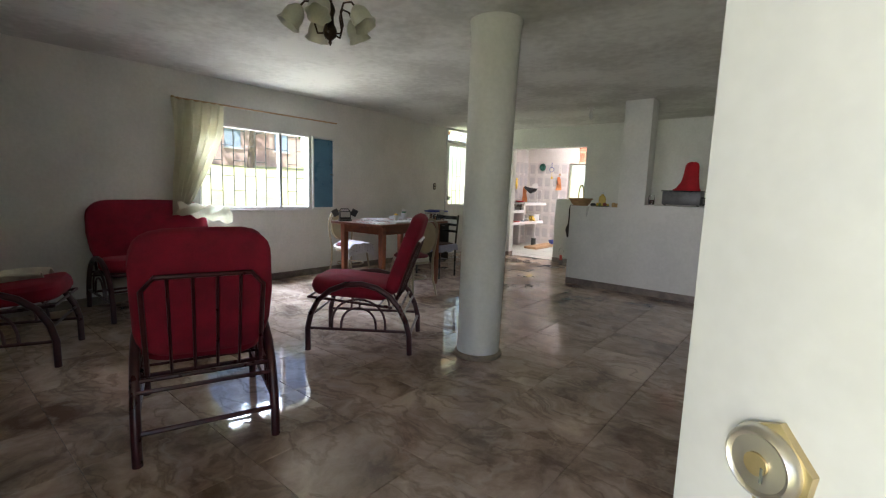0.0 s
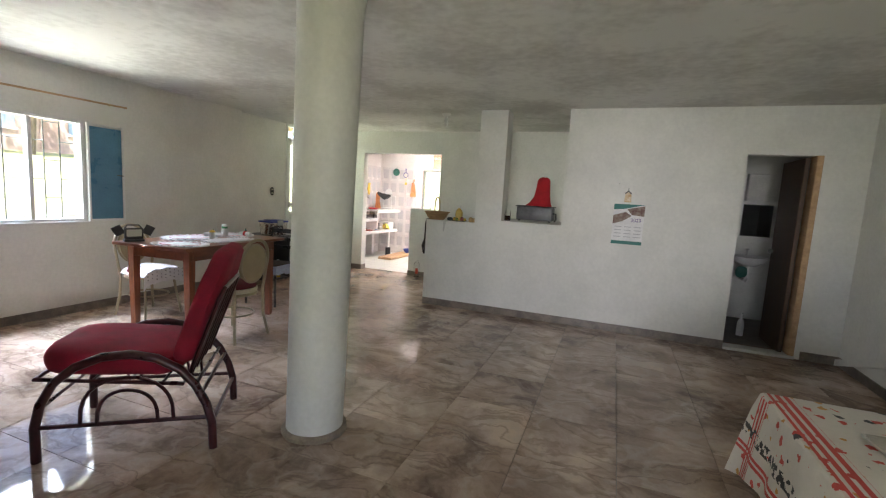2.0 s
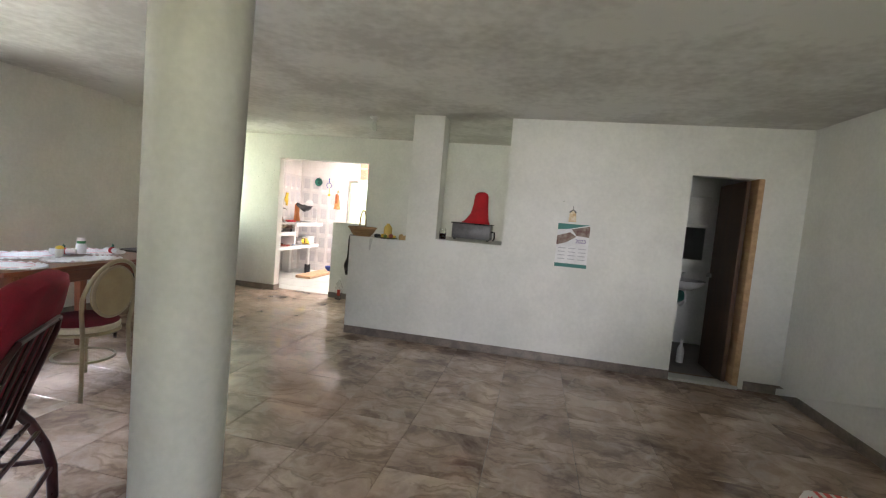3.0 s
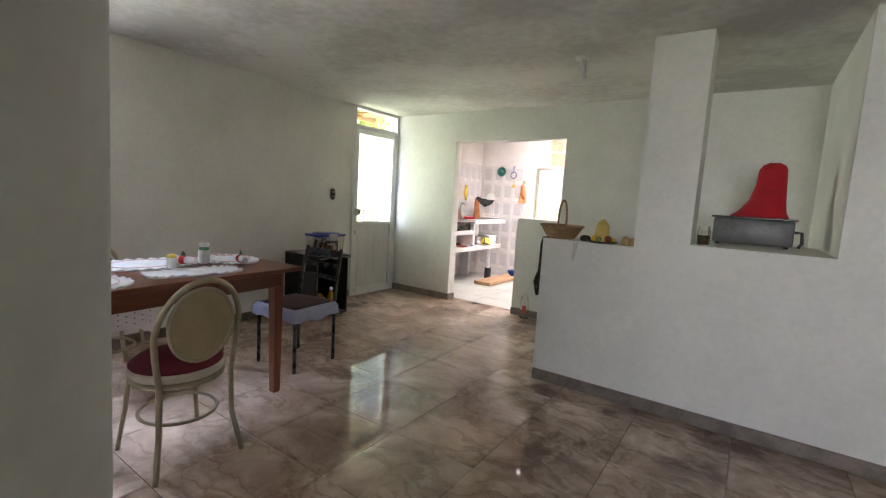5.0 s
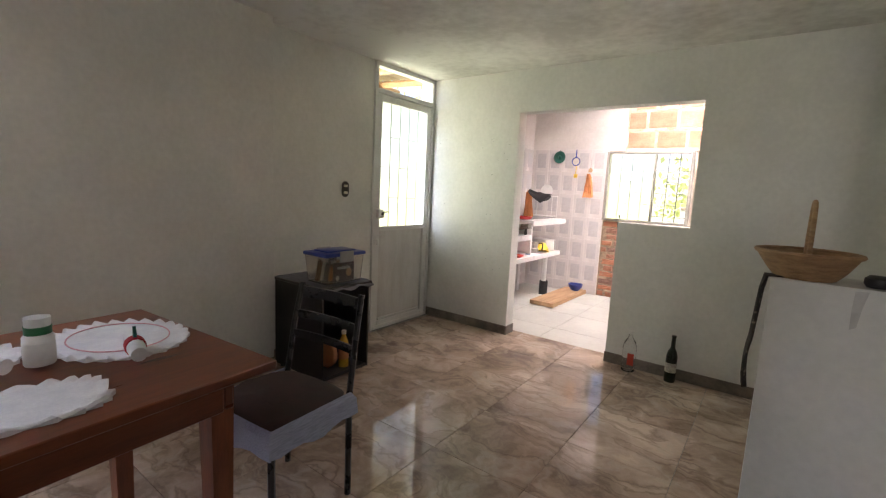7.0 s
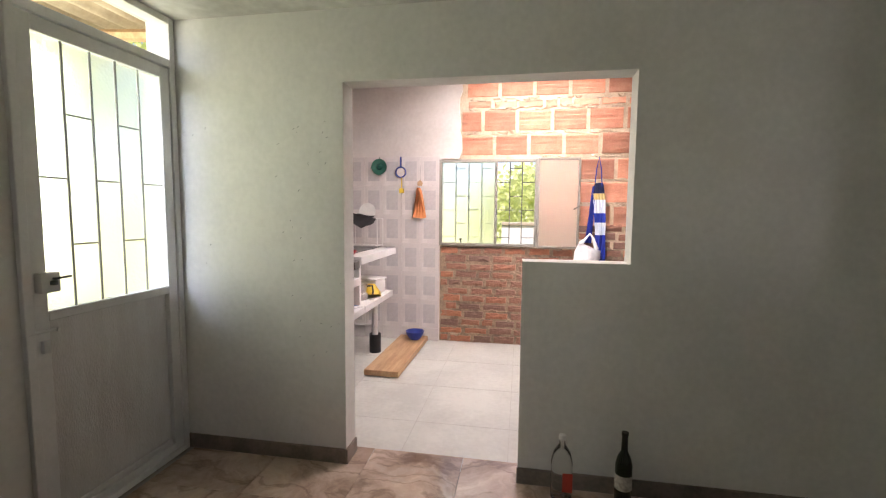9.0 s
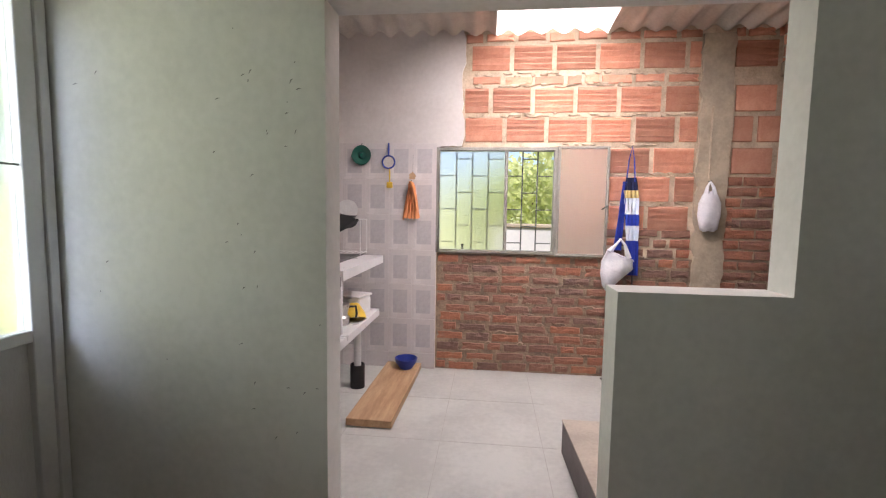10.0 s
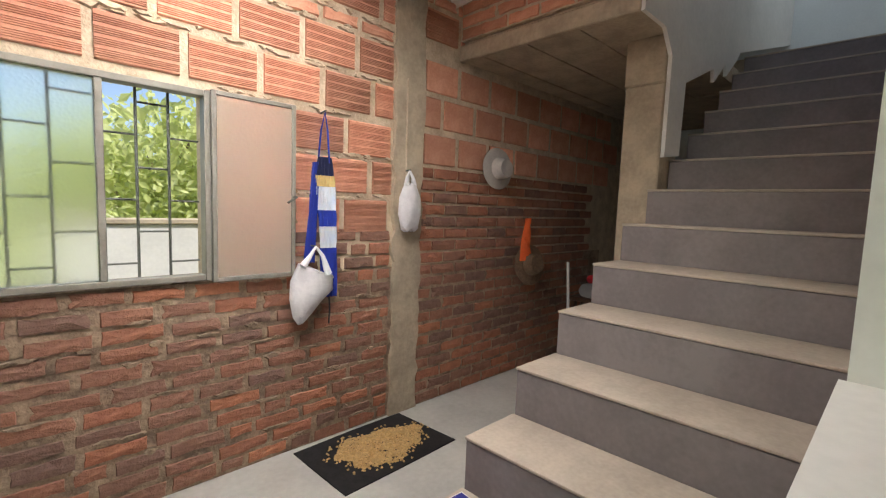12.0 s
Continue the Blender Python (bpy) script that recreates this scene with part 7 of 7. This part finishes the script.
def tree(at, h, r, leaves, material, seed, label, leaf=0.16):
    rnd = random.Random(seed)
    t = thing("tree", at, 0, label, "tree", "garden trees")
    bm = T([(0, 0, -0.3), (0.1 * r, 0, h * 0.25), (0.05 * r, 0.08 * r, h * 0.5), (0, 0, h * 0.8)], [h * 0.035, h * 0.028, h * 0.02, h * 0.008], 9)
    tips = []
    for k in range(9):
        a, z = k * 2.4 + rnd.random(), h * (0.3 + 0.055 * k)
        q = r * rnd.uniform(0.55, 1.0)
        end = (q * math.cos(a), q * math.sin(a), z + h * rnd.uniform(0.1, 0.28))
        tube(bm, [(0.03 * r, 0.03 * r, z), (end[0] * 0.5, end[1] * 0.5, z + (end[2] - z) * 0.35), end], [h * 0.013, h * 0.009, h * 0.003], 6)
        tips.append(end)
    tips += [(0, 0, h * 0.85), (0.3 * r, -0.3 * r, h * 0.7), (-0.3 * r, 0.2 * r, h * 0.75)]
    part("trunk", bm, BARK, t)
    verts, faces = [], []
    for k in range(leaves):
        tip = tips[rnd.randrange(len(tips))]
        g = [rnd.gauss(0, 1) for _ in range(3)]
        c = Vector((tip[0] + g[0] * r * 0.23, tip[1] + g[1] * r * 0.23, tip[2] + g[2] * h * 0.075))
        e = Euler((rnd.uniform(-1.2, 1.2), rnd.uniform(-1.2, 1.2), rnd.uniform(0, 6.3)))
        s = leaf * rnd.uniform(0.6, 1.3)
        n = len(verts)
        for p in ((-0.5, 0, 0), (0, -0.3, 0.06), (0.6, 0, 0), (0, 0.3, 0.06)):
            v = Vector(p) * s
            v.rotate(e)
            verts.append(tuple(c + v))
        faces += [(n, n + 1, n + 2), (n, n + 2, n + 3)]
    me = bpy.data.meshes.new("crown")
    me.from_pydata(verts, [], faces)
    me.materials.append(material)
    o = new("crown", me)
    o.parent = t
    return t


tree((-2.0, 16.2, -0.9), 3.7, 2.3, 8000, LEAF, 1, "bushy yellow-green tree behind the garden wall", 0.15)
tree((0.9, 16.0, -0.5), 3.6, 2.3, 7000, LEAF, 2, "broad leafy tree behind the kitchen", 0.16)
tree((-13.5, 22.5, -0.2), 4.2, 2.3, 4000, LEAF, 3, "leafy tree behind the kitchen", 0.18)
tree((3.6, 17.5, -0.3), 4.2, 2.6, 5000, LEAF, 4, "leafy tree by the garden wall", 0.18)
tree((-20, 1.4, height(-20, 1.4)), 5.0, 2.2, 2600, LEAF_D, 5, "dark green tree on the grassy slope", 0.28)
tree((-24, 13.0, height(-24, 13)), 6.0, 2.8, 2600, LEAF_D, 6, "broad tree beyond the lawn", 0.32)
tree((-15, 15.5, height(-15, 15.5)), 5.0, 2.4, 2600, LEAF, 7, "leafy tree beside the lawn", 0.28)
tree((-26, -6, height(-26, -6)), 6.0, 2.8, 2200, LEAF_D, 8, "broad tree up the slope", 0.32)
tree((-1.6, 14.6, -1.0), 3.1, 1.5, 8000, LEAF, 12, "low bushy tree with pale green leaves behind the wall", 0.11)
gw = thing("garden_wall", (-2.5, 12.6, 0), 0, "low white plastered garden wall behind the house", "wall")
part("wall", B(-0.85, 6.0, -0.08, 0.08, -0.25, 1.15, 0.01, 1), PLASTER, gw)
part("coping", B(-0.85, 6.0, -0.1, 0.1, 1.15, 1.2, 0.01, 1), CONCRETE, gw)


def cottage(at, w, d, h, wall_mat, rz, label):
    t = thing("house", at, rz, label, "house", "houses on the slope")
    part("wall", B(-w / 2, w / 2, -d / 2, d / 2, -0.4, h, 0.01, 1), wall_mat, t)
    bm = bmesh.new()
    ring_loft(bm, [[(x, -d / 2 - 0.4, h), (x, 0, h + 1.1), (x, d / 2 + 0.4, h), (x, 0, h + 0.95)] for x in (-w / 2 - 0.4, w / 2 + 0.4)])
    part("roof", bm, mat("rust_roof", (0.35, 0.14, 0.08), (0.25, 0.1, 0.06), 0.9, scale=3), t, "", False)
    for x in (-w * 0.3, w * 0.25):
        wi = part("window", B(x - 0.5, x + 0.5, -d / 2 - 0.03, -d / 2 + 0.02, 0.9, 2.0), mat("pale_blue_shutter", (0.35, 0.45, 0.55), None, 0.5), t)
        part("sill", B(x - 0.58, x + 0.58, -d / 2 - 0.08, -d / 2 - 0.03, 0.82, 0.9), WHITE_METAL, wi)
    part("door", B(-0.3, 0.6, -d / 2 - 0.03, -d / 2 + 0.02, 0.0, 2.05), mat("pale_rust_door", (0.5, 0.34, 0.28), None, 0.6), t)
    return t


cottage((-27, 7.2, height(-27, 7.2)), 7, 5, 2.8, PLASTER, 90, "white house with a rust roof up the lawn")
cottage((-30, 15.5, height(-30, 15.5)), 6, 5, 2.8, mat("pinkish_wall", (0.6, 0.45, 0.38), None, 0.8), 90, "pinkish house with a rust roof beyond the lawn")

# porch roof outside the back door
pr = thing("porch_roof", (0, 0, 0), 0, "corrugated porch roof on pale wooden rafters", "roof")
bm = corrugated(-7.4, -5.1, 6.3, 8.6, 0, 0)
for v in bm.verts:
    v.co.z += 2.62 - 0.06 * (v.co.x + 5.1)
part("sheet", bm, mat("tan_weathered_sheet", (0.5, 0.4, 0.3), (0.36, 0.28, 0.2), 0.85, scale=3, fine=40, bump=0.3), pr)
for y in (6.5, 7.1, 7.7, 8.3):
    part("rafter", T([(-5.1, y, 2.5), (-7.4, y, 2.63)], 0.04, 6), WOODT, pr)
part("rafter", T([(-6.2, 6.3, 2.52), (-6.2, 8.6, 2.52)], 0.045, 6), WOODT, pr)
part("brace", T([(-5.2, 6.7, 2.2), (-6.2, 7.6, 2.5)], 0.04, 6), WOODT, pr)
for y in (6.4, 8.5):
    part("post", T([(-7.3, y, -0.2), (-7.3, y, 2.6)], 0.05, 8), WOODT, pr)

# ---- many small pieces of the setting ----
floor = thing("floor", (0, 0, 0), 0, "polished brown marble-look floor tiles with thin pale joints", "floor", kind="structure")
TILE_X, TILE_Y = 0.511, 0.511
tile_mesh = finish("floor_tile", B(-0.2542, 0.2542, -0.2542, 0.2542, -0.009, 0.0, 0.0012, 1), MARBLE)
for i in range(-7, 9):
    for j in range(-3, 13):
        x, y = -1.808 + TILE_X * (i + 0.5), 1.29 + TILE_Y * (j + 0.5)
        if y > 7.75 or x < -5.1 or x > 2.3 or (x > -0.3 and y > 6.4):
            continue
        t = new("floor_tile", tile_mesh)
        t.parent = floor
        t.location = (x, y, 0)

# hollow clay blocks: a face with level grooves
def block_mesh(w, h, grooves):
    bm = bmesh.new()
    prof = [(-h / 2, 0.006), (-h / 2 + 0.006, -0.006)]
    if grooves:
        for k in range(4):
            for q in range(4):
                z0 = -h / 2 + 0.012 + (h - 0.024) * k / 4 + 0.0085 * q
                prof += [(z0, -0.006), (z0 + 0.0008, 0.001), (z0 + 0.0042, 0.001), (z0 + 0.005, -0.006)]
    prof += [(h / 2 - 0.008, -0.006), (h / 2, 0.006)]
    rows = [[bm.verts.new((x, y, z)) for z, y in prof] for x in (-w / 2, w / 2)]
    for i in range(len(prof) - 1):
        bm.faces.new((rows[0][i], rows[0][i + 1], rows[1][i + 1], rows[1][i]))
    for r in rows:
        bm.faces.new(r)
    return finish("block", bm, BLOCK)


def brick_mesh(w, h, seed, clay=None):
    """A chipped hand-made brick: an uneven rim and a lumpy face."""
    random.seed(seed)
    bm = bmesh.new()
    j = lambda s: random.uniform(-s, s)
    n = 5 if w > 0.15 else 3
    rim = [(-w / 2 + w * i / n, -h / 2) for i in range(n)] + [(w / 2, -h / 2), (w / 2, 0.0)] + [(w / 2 - w * i / n, h / 2) for i in range(n)] + [(-w / 2, h / 2), (-w / 2, 0.0)]
    k = len(rim)
    chip = random.randrange(k)
    front = []
    for i, (x, z) in enumerate(rim):
        c = 0.9 if i == chip else 1.0
        front.append((x * 0.962 * c + j(0.005), -0.006 + j(0.0025) + (0.006 if i == chip else 0), z * 0.86 * c + j(0.0055)))
    vb = [bm.verts.new((x, 0.01, z)) for x, z in rim]
    vf = [bm.verts.new(p) for p in front]
    ca = bm.verts.new((-w * 0.22, -0.009 + j(0.002), j(0.006)))
    cb = bm.verts.new((w * 0.22, -0.009 + j(0.002), j(0.006)))
    for i in range(k):
        a, b = vf[i], vf[(i + 1) % k]
        bm.faces.new((vb[i], vb[(i + 1) % k], b, a))
        la, lb = a.co.x < 0, b.co.x < 0
        if la and lb:
            bm.faces.new((a, b, ca))
        elif not la and not lb:
            bm.faces.new((a, b, cb))
        else:
            bm.faces.new((a, b, cb, ca) if la else (a, b, ca, cb))
    return finish("brick", bm, clay or BRICK)


FACE = 10.122
blocks = {}
bricks = [brick_mesh(0.222, 0.068, s) for s in range(12)]
halves = [brick_mesh(0.108, 0.068, s + 20) for s in range(3)]
pale_bricks = [brick_mesh(0.222, 0.068, s + 40, BLOCK) for s in range(5)]
pale_halves = [brick_mesh(0.108, 0.068, s + 50, BLOCK) for s in range(2)]
rest = []


def lay(name, me, x, z, nearest=True):
    ob = new(name, me)
    ob.parent = brick_wall
    ob.location = (x, FACE, z)
    return ob


def free(x0, x1, z0, z1):
    """The bit of a course that neither window, plaster nor pillar covers."""
    if x1 < -3.87 or (z1 > 1.9 and x1 < -3.66):
        return False
    if z0 < 1.9 and z1 > 1.0 and x0 < -2.9:
        return False
    return True


def course(z, h, pitch, shift, x_end, big, grooved=True):
    x = -3.88 + shift
    while x < x_end:
        step = pitch if big else pitch * random.choice((1, 1, 1, 0.9, 1.08, 0.55))
        a, b = (x + 0.021, x + pitch - 0.021) if big else (x + random.uniform(0.009, 0.02), x + step - random.uniform(0.009, 0.018))
        lo = -3.66 if z > 1.85 else (-2.9 if z > 1.0 else -3.87)
        for hole in ((-1.84, -1.59),):
            if b > hole[0] and a < hole[0]:
                b = hole[0]
            elif a >= hole[0] and a < hole[1]:
                a = hole[1]
        a = max(a, lo)
        if b - a > 0.05 and free(a, b, z - h / 2, z + h / 2):
            if big:
                key = (round(b - a, 2), round(h, 3), grooved)
                if key not in blocks:
                    blocks[key] = block_mesh(key[0], h, grooved)
                lay("block", blocks[key], (a + b) / 2, z)
            else:
                w = b - a
                me = random.choice((pale_bricks if w > 0.15 else pale_halves) if z > 2.0 else (bricks if w > 0.15 else halves))
                ob = lay("brick", me, (a + b) / 2, z)
                ob.scale = (w / (0.222 if w > 0.15 else 0.108), random.uniform(0.6, 1.4), random.uniform(0.82, 1.04))
                ob.location.z += random.uniform(-0.006, 0.006)
                ob.rotation_euler = (0, random.uniform(-0.016, 0.016), 0)
        x += step


random.seed(11)
z = 0.0
for i in range(13):
    course(z + 0.041, 0.068, 0.236 + random.uniform(-0.012, 0.02), -random.uniform(0, 0.2), -1.84, False)
    z += 0.0835
for i in range(2):
    course(1.0855 + 0.041 + 0.0835 * i, 0.068, 0.236, 0.98 - 0.118 * (i % 2), -1.84, False)
z = 0.0
for i in range(20):
    x = -1.59 - 0.118 * (i % 2)
    while x < 0.6:
        a, b = max(x + 0.007, -1.59), x + 0.229
        if b - a > 0.05:
            me = random.choice(bricks if b - a > 0.15 else halves)
            rest.append((me, (a + b) / 2, z + 0.041, (b - a) / (0.222 if b - a > 0.15 else 0.108)))
        x += 0.236
    z += 0.0835
# hollow blocks above
for zz, sh in ((1.325, 0.005), (1.56, 0.195), (1.785, 0.025)):
    course(zz, 0.196, 0.337, 1.011 - 0.337 + sh, -1.84, True)
course(2.03, 0.196, 0.337, 0.208 - 0.337, -1.84, True)
course(2.265, 0.196, 0.337, 0.091, -1.84, True)
course(2.425, 0.066, 0.25, 0.0, -1.84, False)
course(2.6, 0.196, 0.337, 0.253 - 0.337, -1.2, True)
course(2.76, 0.066, 0.25, 0.1, -1.2, False)
for i, zz in enumerate((1.785, 2.03, 2.265)):
    x = -1.59 - 0.16 * (i % 2)
    while x < 1.0:
        a, b = max(x + 0.02, -1.59), x + 0.315
        key = (round(b - a, 2), 0.2, False)
        if key not in blocks:
            blocks[key] = block_mesh(key[0], 0.2, False)
        lay("block", blocks[key], (a + b) / 2, zz)
        x += 0.335
# the far bricks under the landing, joined
bm = bmesh.new()
for me, x, z, s in rest:
    n0 = len(bm.verts)
    bm.from_mesh(me)
    bm.verts.ensure_lookup_table()
    for v in bm.verts[n0:]:
        v.co = Vector((v.co.x * s + x, v.co.y + FACE, v.co.z + z))
far = part("far_bricks", bm, BRICK, brick_wall, "dark bricks under the landing", False)
tagged(far, kind="stuff")
# lumps of mortar squeezed out of the lower joints
random.seed(51)
bm = bmesh.new()
for i in range(60):
    x, z = random.uniform(-3.86, -1.9), 0.0835 * random.randint(1, 12) + random.uniform(-0.012, 0.012)
    if z > 1.0 and x < -2.9:
        continue
    w, h = random.uniform(0.02, 0.085), random.uniform(0.008, 0.02)
    ring = [(x + w * math.cos(a) * random.uniform(0.7, 1.2), z + h * math.sin(a) * random.uniform(0.5, 1.4)) for a in [2 * math.pi * q / 9 for q in range(9)]]
    lo = [bm.verts.new((px, 10.128, pz)) for px, pz in ring]
    hi = [bm.verts.new((x + (px - x) * 0.7, 10.113 + random.uniform(-0.006, 0.003), z + (pz - z) * 0.7)) for px, pz in ring]
    for q in range(9):
        bm.faces.new((lo[q], lo[(q + 1) % 9], hi[(q + 1) % 9], hi[q]))
    bm.faces.new(hi)
lumps = part("mortar_lumps", bm, SMEAR, brick_wall, "brown mortar squeezed over the bricks", True)
tagged(lumps, kind="stuff")
# ragged mortar over the rims of the hollow blocks
random.seed(57)
bm = bmesh.new()
for i in range(150):
    x, z = random.uniform(-3.62, -1.86), random.choice((1.44, 1.672, 1.905, 2.148, 2.385, 2.47)) + random.uniform(-0.014, 0.014)
    if z < 1.95 and x < -2.88:
        continue
    w, h = random.uniform(0.015, 0.07), random.uniform(0.006, 0.016)
    ring = [(x + w * math.cos(a) * random.uniform(0.6, 1.2), z + h * math.sin(a) * random.uniform(0.5, 1.4)) for a in [2 * math.pi * q / 9 for q in range(9)]]
    lo = [bm.verts.new((px, 10.129, pz)) for px, pz in ring]
    hi = [bm.verts.new((x + (px - x) * 0.7, 10.113 + random.uniform(-0.004, 0.003), z + (pz - z) * 0.7)) for px, pz in ring]
    for q in range(9):
        bm.faces.new((lo[q], lo[(q + 1) % 9], hi[(q + 1) % 9], hi[q]))
    bm.faces.new(hi)
smears = part("mortar_smears", bm, MORTAR, brick_wall, "sandy mortar smeared over the block rims", True)
tagged(smears, kind="stuff")
# brick courses on the landing edge
edge_blocks = thing("landing_brickwork", (0, 0, 0), 0, "orange brick courses above the landing edge", "brickwork", kind="structure")
for i in range(5):
    for k in range(5):
        y = 9.0 + 0.24 * k + (0.1 if i % 2 else 0)
        ob = new("brick", pale_bricks[(i + k) % 5])
        ob.parent = edge_blocks
        ob.location, ob.rotation_euler = (-1.254, min(y + 0.11, 10.0), 2.6 + 0.0835 * i), (0, 0, -math.pi / 2)
# wall tiles with a grey inset
wt = finish("wall_tile", B(-0.0988, 0.0988, -0.004, 0.004, -0.1473, 0.1473, 0.0012, 1), WHITE_TILE)
low = finish("wall_tile", B(-0.0988, 0.0988, -0.004, 0.004, -0.066, 0.066, 0.0012, 1), WHITE_TILE)
ins = finish("tile_inset", B(-0.062, 0.062, -0.0046, 0.0, -0.1, 0.1), GREY_TILE)
line = bmesh.new()
for s in (-1, 1):
    box(line, s * 0.08 - 0.001, s * 0.08 + 0.001, -0.0044, 0, -0.122, 0.122)
    box(line, -0.08, 0.08, -0.0044, 0, s * 0.122 - 0.001, s * 0.122 + 0.001)
lin = finish("tile_line", line, mat("thin_grey_line", (0.58, 0.56, 0.55), None, 0.4, bump=0))
tiling = thing("wall_tiling", (0, 0, 0), 0, "white kitchen wall tiles with grey rectangular insets", "tiles", kind="structure")


def wall_tile(x, y, z, rz, lined):
    t = new("wall_tile", wt if z > 0.1 else low)
    t.parent, t.location, t.rotation_euler = tiling, (x, y, z), (0, 0, rz)
    if z > 0.1:
        for me in (ins, lin) if lined else (ins,):
            o = new("inset" if me is ins else "line", me)
            o.parent = t


for j in range(7):
    z = 0.285 + 0.297 * (j - 1) if j else 0.067
    for i in range(5):
        wall_tile(-3.987 - 0.2 * i, 10.094, z, 0, True)
    for i in range(10):
        wall_tile(-4.926, 9.99 - 0.2 * i, z, math.pi / 2, False)
